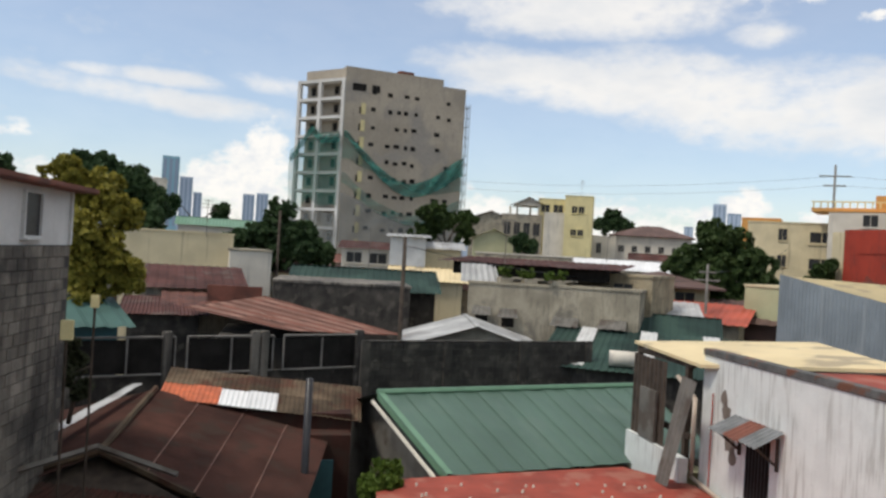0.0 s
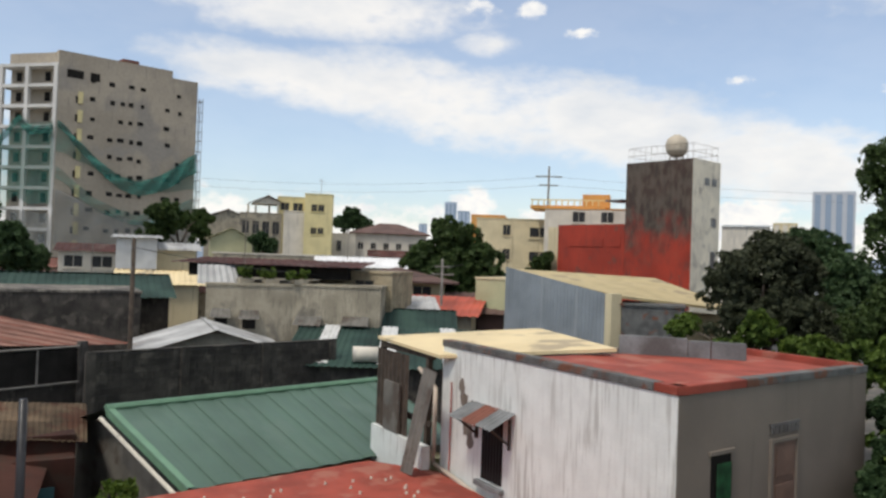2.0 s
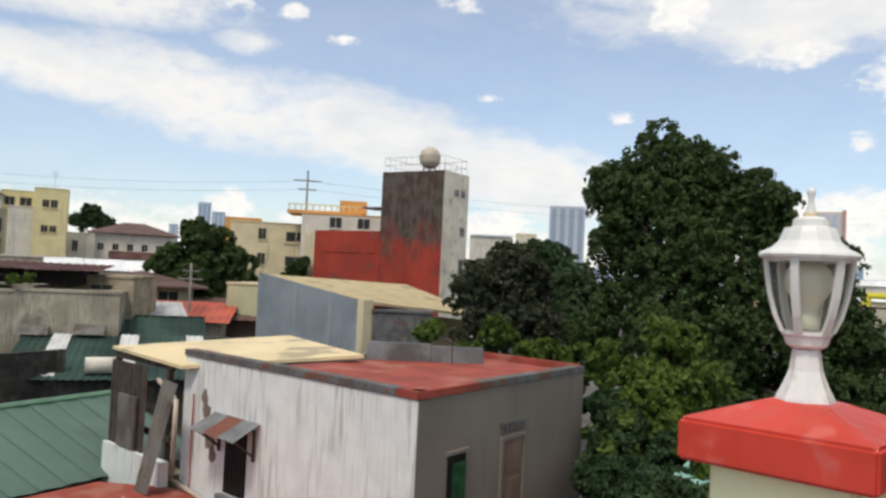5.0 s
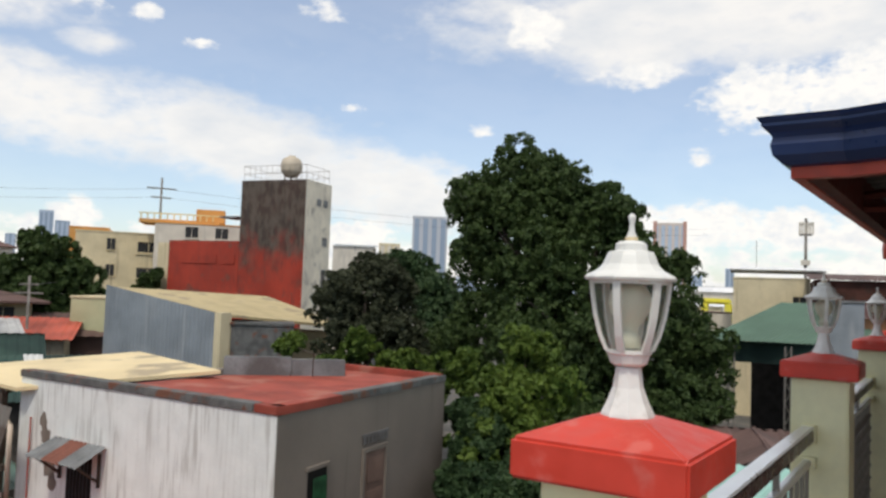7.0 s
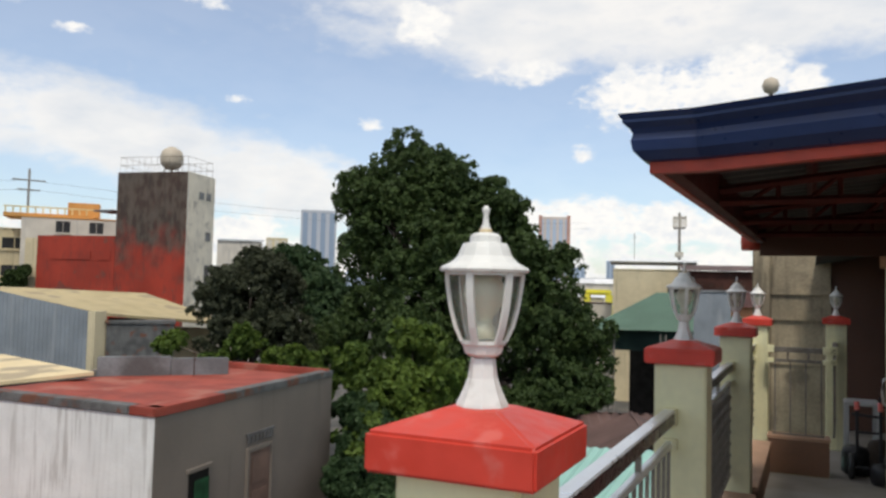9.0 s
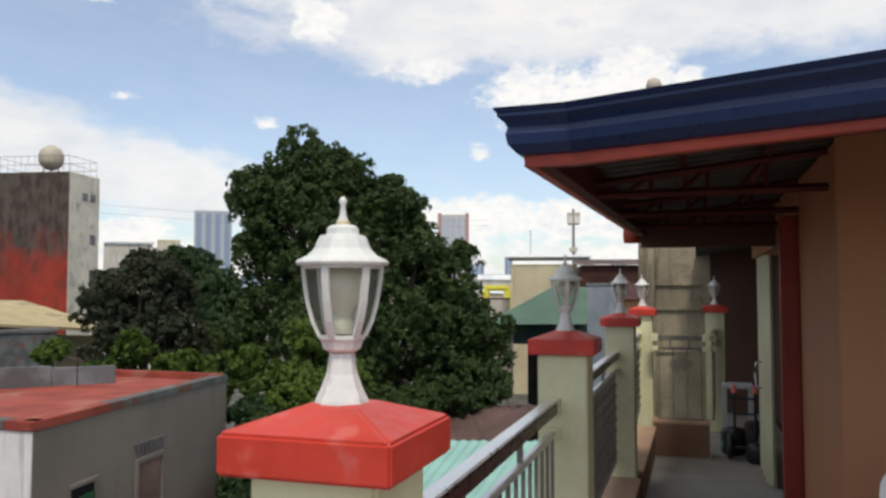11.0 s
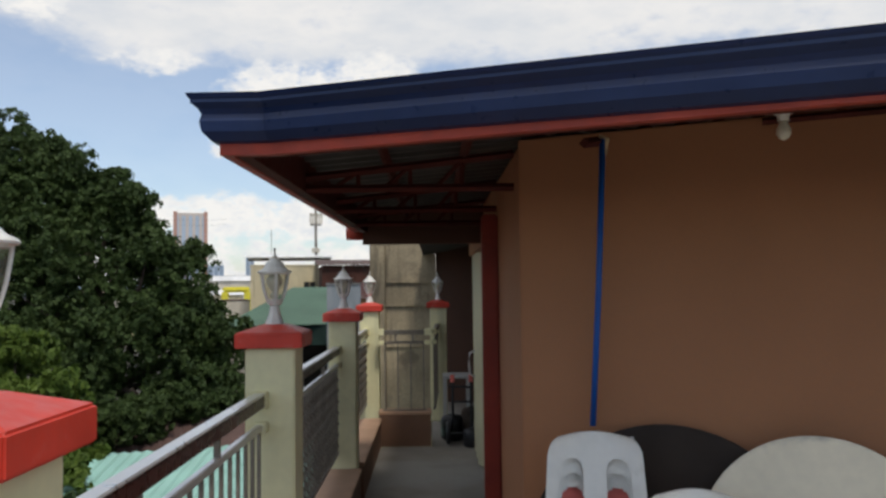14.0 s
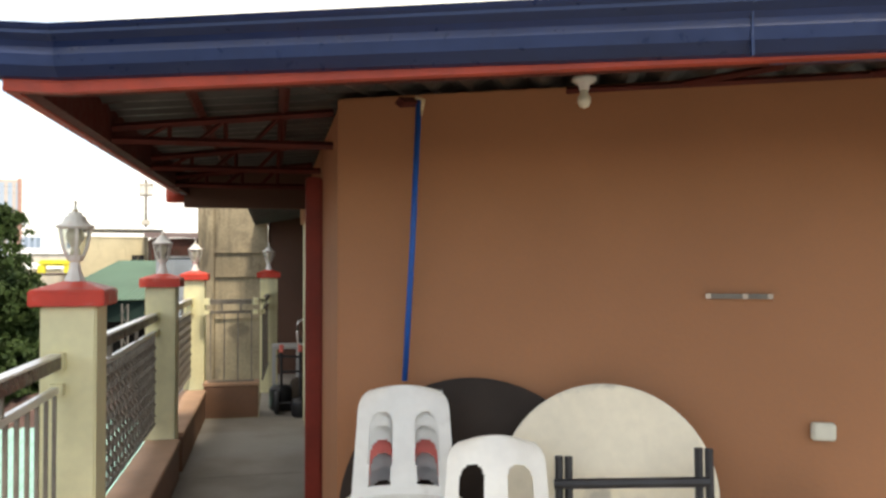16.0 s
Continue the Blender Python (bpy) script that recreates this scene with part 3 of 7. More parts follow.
def crown_mesh(name, lobes, leaves, size, mat, parent, seed, droop=0.3, clump=22, spread=0.15):
    """Leaves in clumps over the skin and the inside of several lobes (x, y, z, rx, ry, rz)."""
    rng = np.random.default_rng(seed)
    every = np.array(lobes, float)
    # boughs: smaller masses over the skin of each lobe, with gaps between them
    d = rng.normal(size=(len(lobes), 11, 3)) + np.array([0, 0, 0.3])
    d /= np.linalg.norm(d, axis=2)[:, :, None]
    bough = (every[:, None, :3] + d * every[:, None, 3:6] * 0.68).reshape(-1, 3)
    bough_r = (every[:, None, 3:6] * (0.26 + 0.22 * rng.random((len(lobes), 11, 1)))).reshape(-1, 3)
    n_cl = max(8, leaves // clump)
    wt = bough_r[:, 0] * bough_r[:, 2]
    pick = rng.choice(len(bough), n_cl, p=wt / wt.sum())
    v = rng.normal(size=(n_cl, 3)) + np.array([0, 0, 0.35])
    v /= np.linalg.norm(v, axis=1)[:, None]
    centre = bough[pick] + v * bough_r[pick] * (0.7 + 0.35 * rng.random(n_cl))[:, None]
    # some leaves fill the inside
    deep = rng.random(n_cl) < 0.22
    wl = every[:, 3] * every[:, 5]
    inner = every[rng.choice(len(every), n_cl, p=wl / wl.sum())]
    centre[deep] = (inner[:, :3] + v * inner[:, 3:6] * (0.35 + 0.35 * rng.random(n_cl))[:, None])[deep]
    mean_r = float(np.mean([(l[3] * l[4] * l[5]) ** (1 / 3) for l in lobes]))
    cs = mean_r * spread * 0.8 * (0.6 + 0.9 * rng.random(n_cl))
    idx = np.repeat(np.arange(n_cl), clump)
    way = rng.normal(size=(len(idx), 3)) + 0.9 * v[idx] + np.array([0, 0, 0.5])
    way /= np.linalg.norm(way, axis=1)[:, None]
    p = centre[idx] + way * cs[idx][:, None] * (0.55 + 0.55 * rng.random(len(idx)))[:, None]
    # blades lie on the clump's skin and hang a little
    face = way + 0.45 * rng.normal(size=way.shape)
    face /= np.linalg.norm(face, axis=1)[:, None]
    out = np.cross(face, rng.normal(size=face.shape))
    out[:, 2] -= droop
    out /= np.linalg.norm(out, axis=1)[:, None] + 1e-9
    side = np.cross(out, face)
    side /= np.linalg.norm(side, axis=1)[:, None] + 1e-9
    s = size * (0.6 + 0.8 * rng.random(len(idx)))[:, None]
    a, b = p - out * s * 0.5, p + out * s * 0.5
    mid = p + face * s * 0.08
    l, r = mid + side * s * 0.26, mid - side * s * 0.26
    verts = np.stack([a, l, b, r], 1).reshape(-1, 3)
    k = np.arange(len(idx)) * 4
    faces = np.concatenate([np.stack([k, k + 1, k + 2], 1), np.stack([k, k + 2, k + 3], 1)])
    me = bpy.data.meshes.new(name)
    me.from_pydata(verts.tolist(), [], faces.tolist())
    me.materials.append(mat)
    ob = new(name, me)
    ob.parent = parent
    return ob


def tree(label, x, y, base, lobes, leaves, size, leaf, seed, trunk_r=0.3, name="tree", spread=0.15):
    """A tapered trunk with a limb to each lobe, and a crown of leaf clumps. Lobes are relative to the foot."""
    t = thing(name, label, "tree", pose(x, y, base))
    rng = random.Random(seed)
    zmin = min(l[2] - l[5] for l in lobes)
    fork = max(0.5, zmin + 0.25 * (max(l[2] for l in lobes) - zmin))
    bm = bmesh.new()
    tube(bm, [(0, 0, -0.2), (rng.uniform(-.15, .15), rng.uniform(-.15, .15), fork * 0.5), (0.05, 0, fork)], trunk_r, 9, trunk_r * 0.65)
    tr = part("trunk", bm, "bark", t, smooth=True)
    for l in lobes:
        bm = bmesh.new()
        tip = Vector(l[:3]) + Vector((0, 0, l[5] * 0.3))
        m = Vector((0, 0, fork)).lerp(tip, 0.5) + Vector((rng.uniform(-.4, .4), rng.uniform(-.4, .4), 0.3))
        tube(bm, [(0.03, 0, fork * 0.93), m, tip], trunk_r * 0.42, 6, trunk_r * 0.08)
        part("limb", bm, "bark", t, smooth=True)
    crown_mesh("crown", lobes, leaves, size, LEAF[leaf], t, seed, spread=spread)
    return t

# ---- terrace: floor, walls, roof edge
FL = 7.53


def struct(name, label, category="wall"):
    return thing(name, label, category, kind="structure")


g = bmesh.new()
bmesh.ops.create_grid(g, x_segments=60, y_segments=60, size=2600)
tagged(part("ground", g, "ground"), "bare earth and asphalt ground between the houses", "ground", kind="structure")

bm = bmesh.new()
for x0, x1, y0, y1 in ((-0.72, 7.0, -6.0, 6.42), (-0.72, 0.9, 6.43, 8.74), (0.07, 0.9, 8.75, 12.0)):
    quad_box(bm, x0, x1, y0, y1, FL - 0.18, FL)
tagged(part("floor", bm, "floor"), "bare grey concrete terrace floor with a joint", "floor", kind="structure")
bm = bmesh.new()
quad_box(bm, -0.72, 7.0, -6.0, 8.7, 0, FL - 0.185)
tagged(part("wall_below", bm, "cream_wall"), "rendered storeys of the house under the terrace", "wall", kind="structure")

WALL0, WDIR = Vector((0.48, 3.69, 0)), Vector((0.900, -0.435, 0)).normalized()
WN_ = Vector((WDIR.y, -WDIR.x, 0))          # towards the terrace


def on_wall(u, off=0.0, z=0.0):
    return WALL0 + WDIR * u + WN_ * off + Vector((0, 0, z))


WM = Matrix.Translation(WALL0) @ pose(0, 0, 0, 0, 0, math.degrees(math.atan2(WDIR.y, WDIR.x)))
# local to WM: x along the wall, y negative towards the terrace
bm = bmesh.new()
quad_box(bm, 0.0, 6.5, 0.0, 0.18, FL, 9.86, 0.006)
w = tagged(part("wall_front", bm, "brown"), "matt brown painted house wall, slightly marked", "wall", kind="structure")
w.matrix_world = WM
bm = bmesh.new()
quad_box(bm, 0.50, 0.66, 3.74, 5.05, FL, 9.86, 0.006)
quad_box(bm, 0.50, 0.66, 5.06, 8.9, 9.56, 9.86)
tagged(part("wall_side", bm, "brown"), "brown painted side wall over the doorway", "wall", kind="structure")
bm = bmesh.new()
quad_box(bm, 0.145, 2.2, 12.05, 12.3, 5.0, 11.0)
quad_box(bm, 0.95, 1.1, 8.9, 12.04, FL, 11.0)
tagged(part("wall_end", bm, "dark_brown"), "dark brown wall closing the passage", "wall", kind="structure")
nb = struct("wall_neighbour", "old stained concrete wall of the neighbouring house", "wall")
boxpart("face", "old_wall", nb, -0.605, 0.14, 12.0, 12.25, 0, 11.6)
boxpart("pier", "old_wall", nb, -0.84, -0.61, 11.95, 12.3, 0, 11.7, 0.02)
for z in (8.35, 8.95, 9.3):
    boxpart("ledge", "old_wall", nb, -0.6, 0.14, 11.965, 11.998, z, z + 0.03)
# unseen wall added so that no light comes in behind the doorway
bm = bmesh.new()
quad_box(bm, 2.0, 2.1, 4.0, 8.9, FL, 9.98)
tagged(part("wall_inner", bm, "dark_brown"), "added unseen inner wall keeping light out of the rooms", "wall", kind="structure")

# gutter, swept along the eave
LIP = [Vector(p) for p in ((5.6, 0.147, 9.74), (-0.43, 2.68, 9.83), (-0.66, 2.69, 9.83), (-0.57, 6.42, 9.80))]
PROF = [(q, 0.97 * z) for q, z in [(0.0, 0.0), (0.012, -0.004), (0.012, -0.028), (0.032, -0.046), (0.040, -0.062), (0.034, -0.085), (0.040, -0.118), (0.066, -0.146), (0.10, -0.155), (0.155, -0.155), (0.155, -0.02), (0.145, -0.02), (0.145, -0.143), (0.07, -0.135), (0.045, -0.09), (0.05, -0.06), (0.006, -0.012)]]


def swept(lip, prof, inward):
    """Sweeps a profile (inset, drop) along a mitred path; inward: +1 puts the inset on the path's right."""
    b = bmesh.new()
    rings = []
    for i, p in enumerate(lip):
        d0 = (lip[i] - lip[i - 1]).normalized() if i else (lip[1] - lip[0]).normalized()
        d1 = (lip[i + 1] - lip[i]).normalized() if i + 1 < len(lip) else d0
        n0, n1 = Vector((d0.y, -d0.x, 0)).normalized() * inward, Vector((d1.y, -d1.x, 0)).normalized() * inward
        n = (n0 + n1).normalized()
        n = n / max(0.4, n.dot(n0))
        rings.append([b.verts.new(p + n * q + Vector((0, 0, dz))) for q, dz in prof])
    k = len(prof)
    for ra, rb in zip(rings, rings[1:]):
        for j in range(k):
            b.faces.new((ra[j], ra[(j + 1) % k], rb[(j + 1) % k], rb[j]))
    b.faces.new(rings[0]), b.faces.new(rings[-1][::-1])
    bmesh.ops.recalc_face_normals(b, faces=b.faces)
    return b


gut = struct("gutter", "dark blue painted metal roof gutter with a moulded front", "gutter")
part("trough", swept(LIP, PROF, 1), "gutter", gut)
for u in (0.295, 0.62):
    p = LIP[1].lerp(LIP[0], u)
    bm = bmesh.new()
    mm = Matrix.Translation(p) @ pose(0, 0, 0, 0, 0, -20.4)
    for za, zb, o in ((-0.03, 0.002, 0.008), (-0.155, -0.03, 0.028)):
        quad_box(bm, -0.003, 0.003, o + 0.004, o + 0.02, za, zb, m=mm)
    part("seam", bm, "gutter", gut)
bm = bmesh.new()
lathe(bm, [(0.07, 9.60), (0.075, 9.66), (0.07, 9.72)], 12, (-0.50, 6.40))
part("outlet", bm, "redsteel", gut, smooth=True)

FASC = [Vector((p.x, p.y, 9.702)) for p in (LIP[0], LIP[1], LIP[2], LIP[3])]
fas = struct("fascia", "red oxide painted steel fascia under the gutter", "fascia")
part("bar", swept(FASC, [(0.085, -0.016), (0.12, -0.016), (0.12, -0.054), (0.085, -0.054)], 1), "redsteel", fas)
# Dark board added where there is only shade behind the gutter.
part("back_board", swept(FASC, [(0.160, 0.095), (0.170, 0.095), (0.170, -0.05), (0.122, -0.05), (0.122, -0.03), (0.160, -0.03)], 1), "redsteel_shade", fas, "added board, dark for the shade behind the gutter")

# roof sheet over the terrace edge
roof = struct("roof", "corrugated galvanised roof seen from below", "roof")
bm = bmesh.new()
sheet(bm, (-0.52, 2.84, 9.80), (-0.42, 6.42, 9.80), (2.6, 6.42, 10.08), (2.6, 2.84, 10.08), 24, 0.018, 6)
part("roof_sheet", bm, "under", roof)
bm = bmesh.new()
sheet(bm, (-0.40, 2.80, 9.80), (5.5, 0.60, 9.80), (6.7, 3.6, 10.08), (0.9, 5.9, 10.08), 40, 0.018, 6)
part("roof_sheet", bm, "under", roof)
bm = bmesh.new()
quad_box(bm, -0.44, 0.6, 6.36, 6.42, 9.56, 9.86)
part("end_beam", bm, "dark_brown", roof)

# trusses and purlins of red steel, the eave's shade put into their colour
def truss(x0, y0, x1, y1, z0=9.665, rise=0.15):
    t = thing("roof_truss", "red oxide steel roof truss under the eave", "truss", group="eave trusses")
    a, b = Vector((x0, y0, z0)), Vector((x1, y1, z0))
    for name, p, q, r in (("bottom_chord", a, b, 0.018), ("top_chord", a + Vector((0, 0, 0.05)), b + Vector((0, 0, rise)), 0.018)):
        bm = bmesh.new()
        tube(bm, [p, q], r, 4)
        part(name, bm, "redsteel_shade", t)
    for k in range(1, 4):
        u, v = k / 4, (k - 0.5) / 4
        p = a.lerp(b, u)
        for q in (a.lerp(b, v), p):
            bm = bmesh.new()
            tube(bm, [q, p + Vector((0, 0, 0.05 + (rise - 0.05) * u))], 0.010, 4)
            part("web", bm, "redsteel_shade", t)
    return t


for y in (3.78, 4.75, 5.7):
    truss(-0.46, y, 0.47, y)
for u in (0.38, 2.3, 3.6):
    bm = bmesh.new()
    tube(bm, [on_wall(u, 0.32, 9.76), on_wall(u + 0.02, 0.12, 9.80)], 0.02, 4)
    tagged(part("outrigger", bm, "redsteel_shade"), "short red steel outrigger under the eave", "outrigger", "eave outriggers")
wp = thing("wall_purlin", "red steel purlin along the wall head, shade in its colour", "purlin")
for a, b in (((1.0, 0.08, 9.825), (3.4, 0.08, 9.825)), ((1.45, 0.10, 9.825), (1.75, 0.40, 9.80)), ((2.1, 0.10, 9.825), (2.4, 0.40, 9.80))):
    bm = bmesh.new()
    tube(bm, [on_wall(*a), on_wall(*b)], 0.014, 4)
    part("angle_bar", bm, "redsteel_shade", wp)
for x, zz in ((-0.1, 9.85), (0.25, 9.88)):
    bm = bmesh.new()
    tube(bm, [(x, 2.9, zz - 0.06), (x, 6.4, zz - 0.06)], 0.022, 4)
    tagged(part("purlin", bm, "redsteel_shade"), "red oxide steel purlin", "purlin", "purlins")

# the rest of the house roof, added to keep skylight out of rooms and passage
bm = bmesh.new()
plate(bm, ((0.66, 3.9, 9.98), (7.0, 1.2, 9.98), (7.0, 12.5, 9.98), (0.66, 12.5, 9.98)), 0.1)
tagged(part("ceiling", bm, "dark_brown"), "added dark soffit blocking the sky over rooms and passage", "ceiling", kind="structure")
bm = bmesh.new()
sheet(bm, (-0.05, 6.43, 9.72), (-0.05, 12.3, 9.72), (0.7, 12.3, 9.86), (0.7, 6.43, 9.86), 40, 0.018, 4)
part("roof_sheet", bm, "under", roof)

# red downpipe and folding door
dp = thing("downpipe", "dark red painted steel pipe beside the doorway", "pipe")
bm = bmesh.new()
quad_box(bm, 0.40, 0.50, 5.02, 5.12, FL, 9.66, 0.012)
part("pipe", bm, "pipe_red", dp)
bm = bmesh.new()
quad_box(bm, 0.385, 0.515, 5.005, 5.135, FL, FL + 0.05, 0.006)
part("foot", bm, "pipe_red", dp)
door = thing("folding_door", "cream folding door standing open", "door")
for k in range(6):
    bm = bmesh.new()
    y = 7.75 + 0.155 * k
    quad_box(bm, -0.075, 0.075, -0.014, 0.014, FL + 0.01, FL + 2.02, 0.004, m=pose(0.55, y, 0, 0, 0, 70 if k % 2 else 110))
    part("leaf", bm, "door_cream", door)
bm = bmesh.new()
tube(bm, [(0.49, 7.72, 8.62), (0.44, 7.72, 8.60), (0.43, 7.72, 8.5), (0.44, 7.72, 8.40), (0.49, 7.72, 8.38)], 0.012, 6)
part("handle", bm, "steel", door, "steel pull handle", True)

# ---- posts, lanterns, rails
POSTS = [(-0.61, 1.475), (-0.61, 3.82), (-0.61, 6.52), (-0.61, 9.10), (0.16, 10.45)]


def build_post(x, y):
    t = thing("post", "cream painted square concrete post with a red cap", "post", pose(x, y, FL), "balustrade posts")
    boxpart("shaft", "cream", t, -0.108, 0.108, -0.108, 0.108, 0.0, 1.435, 0.008)
    bm = bmesh.new()
    lo, hi = 1.435, 1.50
    h = 0.145
    vs = [[bm.verts.new((sx * r, sy * r, z)) for sx, sy in ((-1, -1), (1, -1), (1, 1), (-1, 1))] for r, z in ((h, lo), (h, hi), (0.045, 1.535))]
    bm.faces.new(vs[0][::-1]), bm.faces.new(vs[2])
    for ra, rb in zip(vs, vs[1:]):
        for k in range(4):
            bm.faces.new((ra[k], ra[(k + 1) % 4], rb[(k + 1) % 4], rb[k]))
    bmesh.ops.bevel(bm, geom=list(bm.edges), offset=0.005, segments=2, affect="EDGES")
    part("cap", bm, "red", t, "red painted cap with a low pyramid top")
    return t


def build_lantern(x, y):
    t = thing("lantern", "white enamel garden lantern with clear panes on a post cap", "lantern", pose(x, y, FL + 1.532), "post lanterns")
    t.scale = (0.95, 0.95, 0.91)
    bm = bmesh.new()
    lathe(bm, [(0.048, 0.0), (0.046, 0.008), (0.036, 0.03), (0.027, 0.055), (0.023, 0.085), (0.022, 0.092)], 8, turn=math.pi / 8)
    part("foot", bm, "lamp_white", t)
    bm = bmesh.new()
    lathe(bm, [(0.024, 0.094), (0.033, 0.100), (0.037, 0.114), (0.041, 0.118), (0.041, 0.124)], 12)
    part("cup", bm, "lamp_white", t, smooth=False)
    # six ribs along the bowl
    bowl = [(0.040, 0.122), (0.052, 0.15), (0.061, 0.185), (0.067, 0.225), (0.0695, 0.25)]
    for k in range(6):
        a = math.pi / 6 + k * math.pi / 3
        bm = bmesh.new()
        tang, rad = Vector((-math.sin(a), math.cos(a), 0)), Vector((math.cos(a), math.sin(a), 0))
        rings = []
        for r, z in bowl:
            rings.append([bm.verts.new(rad * (r + dr) + tang * s + Vector((0, 0, z))) for s, dr in ((-0.0065, -0.004), (0.0065, -0.004), (0.0065, 0.003), (-0.0065, 0.003))])
        for ra, rb in zip(rings, rings[1:]):
            for j in range(4):
                bm.faces.new((ra[j], ra[(j + 1) % 4], rb[(j + 1) % 4], rb[j]))
        bm.faces.new(rings[0][::-1]), bm.faces.new(rings[-1])
        part("rib", bm, "lamp_white", t)
        bm = bmesh.new()
        cols = []
        for r, z in bowl:
            cols.append([bm.verts.new((r * 0.985 * math.cos(b), r * 0.985 * math.sin(b), z)) for b in (a + 0.06, a + math.pi / 6, a + math.pi / 3 - 0.06)])
        for ra, rb in zip(cols, cols[1:]):
            for j in range(2):
                bm.faces.new((ra[j], ra[j + 1], rb[j + 1], rb[j]))
        gl = part("pane", bm, "lamp_glass", t, "clear glass pane")
        gl.visible_shadow = False
    bm = bmesh.new()
    lathe(bm, [(0.0715, 0.246), (0.0715, 0.256), (0.064, 0.256)], 12)
    part("collar", bm, "lamp_white", t)
    bm = bmesh.new()
    lathe(bm, [(0.080, 0.252), (0.082, 0.257), (0.078, 0.262), (0.062, 0.270), (0.050, 0.282), (0.044, 0.298), (0.040, 0.306), (0.029, 0.308), (0.028, 0.320), (0.022, 0.325), (0.012, 0.327)], 12)
    part("roof", bm, "lamp_white", t, smooth=False)
    bm = bmesh.new()
    lathe(bm, [(0.011, 0.326), (0.010, 0.334), (0.006, 0.345), (0.0045, 0.360), (0.0065, 0.366), (0.0075, 0.372), (0.003, 0.378)], 10)
    part("finial", bm, "lamp_white", t, smooth=True)
    bm = bmesh.new()
    lathe(bm, [(0.0115, 0.3265), (0.0125, 0.330), (0.0115, 0.3335)], 10)
    part("washer", bm, "lamp_brass", t)
    bm = bmesh.new()
    lathe(bm, [(0.020, 0.128), (0.020, 0.150), (0.015, 0.153), (0.016, 0.166), (0.026, 0.180), (0.036, 0.198), (0.039, 0.214), (0.034, 0.232), (0.022, 0.245), (0.006, 0.248)], 14)
    part("bulb", bm, "bulb", t, "cream frosted bulb", True)
    return t


for i, (x, y) in enumerate(POSTS):
    if i == 0:
        p0, l0 = build_post(x, y), build_lantern(x, y)
    else:
        copy_thing(p0, pose(x, y, FL))
        copy_thing(l0, pose(x, y, FL + 1.532, 0, 0, (17, -8, 25, 40)[i - 1]))


def railing(x0, y0, x1, y1, ornate, z_bot=0.42, label="stainless railing with slim bars between posts", top="steel"):
    m, w = facing(x0, y0, x1, y1, FL)
    t = thing("railing", label, "railing", m, "balustrade railings")
    bm = bmesh.new()
    quad_box(bm, 0, w, -0.024, 0.024, 1.185, 1.235, 0.004)
    part("handrail", bm, "rail_side" if top == "steel" else top, t, "square handrail, reflected dark painted in where steel-topped")
    # Strip added as the rail's bright top, where it reflects the sky.
    if top == "steel":
        bm = bmesh.new()
        quad_box(bm, 0, w, -0.026, 0.026, 1.2352, 1.247, 0.004)
        part("cap_strip", bm, top, t, "added strip for the handrail's bright sky-reflecting top")
    bm = bmesh.new()
    quad_box(bm, 0, w, -0.014, 0.014, 1.085, 1.115, 0.004)
    part("upper_rail", bm, top, t, "slim stainless rail")
    bm = bmesh.new()
    quad_box(bm, 0.04, w - 0.04, -0.012, 0.012, z_bot, z_bot + 0.022, 0.003)
    part("lower_rail", bm, "bar", t)
    for u in (0.03, w - 0.03):
        for za, zb in ((1.175, 1.25), (1.075, 1.122)):
            bm = bmesh.new()
            quad_box(bm, u - 0.03, u + 0.03, -0.03, 0.03, za, zb, 0.004)
            part("bracket", bm, "cream", t, "cream painted bracket")
    n = max(3, int(w / (0.115 if not ornate else 0.105)))
    for k in range(n):
        u = w * (k + 0.5) / n
        bm = bmesh.new()
        quad_box(bm, u - 0.007, u + 0.007, -0.007, 0.007, z_bot + 0.02, 1.09)
        part("bar", bm, "bar", t)
        if ornate:
            bm = bmesh.new()
            pts = [(u + 0.032 * math.sin(7.5 * s), 0.012 * math.cos(7.5 * s), z_bot + 0.03 + 0.6 * s / 6.0) for s in np.linspace(0, 6, 37)]
            tube(bm, pts, 0.0065, 4)
            part("scroll", bm, "bar", t)
    for u in (w * 0.33, w * 0.67):
        bm = bmesh.new()
        quad_box(bm, u - 0.01, u + 0.01, -0.01, 0.01, 1.11, 1.195)
        part("riser", bm, "bar", t)
    return t


railing(-0.645, -2.9, -0.645, 1.37, False)
railing(-0.645, 1.58, -0.645, 3.715, False)
railing(-0.645, 3.925, -0.645, 6.415, True, label="stainless railing with scrolled bars between posts")
railing(-0.645, 6.625, -0.645, 8.995, True, label="stainless railing with scrolled bars between posts")
railing(-0.50, 8.86, 0.06, 8.86, False, 0.36, "short railing of plain bars over a brown curb", "bar")
railing(0.10, 8.90, 0.15, 10.35, False, 0.36, "railing of plain bars running back to the end post", "bar")


def curb(x0, x1, y0, y1, h, name="curb"):
    t = thing(name, "brown painted curb with a paler top under the railing", "curb", pose(0, 0, FL), kind="structure")
    boxpart("body", "curb", t, x0, x1, y0, y1, 0.0, h, 0.008)
    boxpart("top", "curb_top", t, x0 - 0.01, x1 + 0.01, y0, y1, h + 0.002, h + 0.035, 0.006)


curb(-0.70, -0.47, -3.0, 1.365, 0.27)
curb(-0.70, -0.47, 1.585, 3.71, 0.27)
curb(-0.70, -0.47, 3.93, 6.41, 0.27)
curb(-0.70, -0.47, 6.63, 8.75, 0.27)
curb(-0.49, 0.06, 8.76, 9.02, 0.33)

# ---- things by the brown wall
def rod(name, label, category, pts, r, mat, n=8):
    bm = bmesh.new()
    tube(bm, pts, r, n)
    return tagged(part(name, bm, mat, smooth=True), label, category)


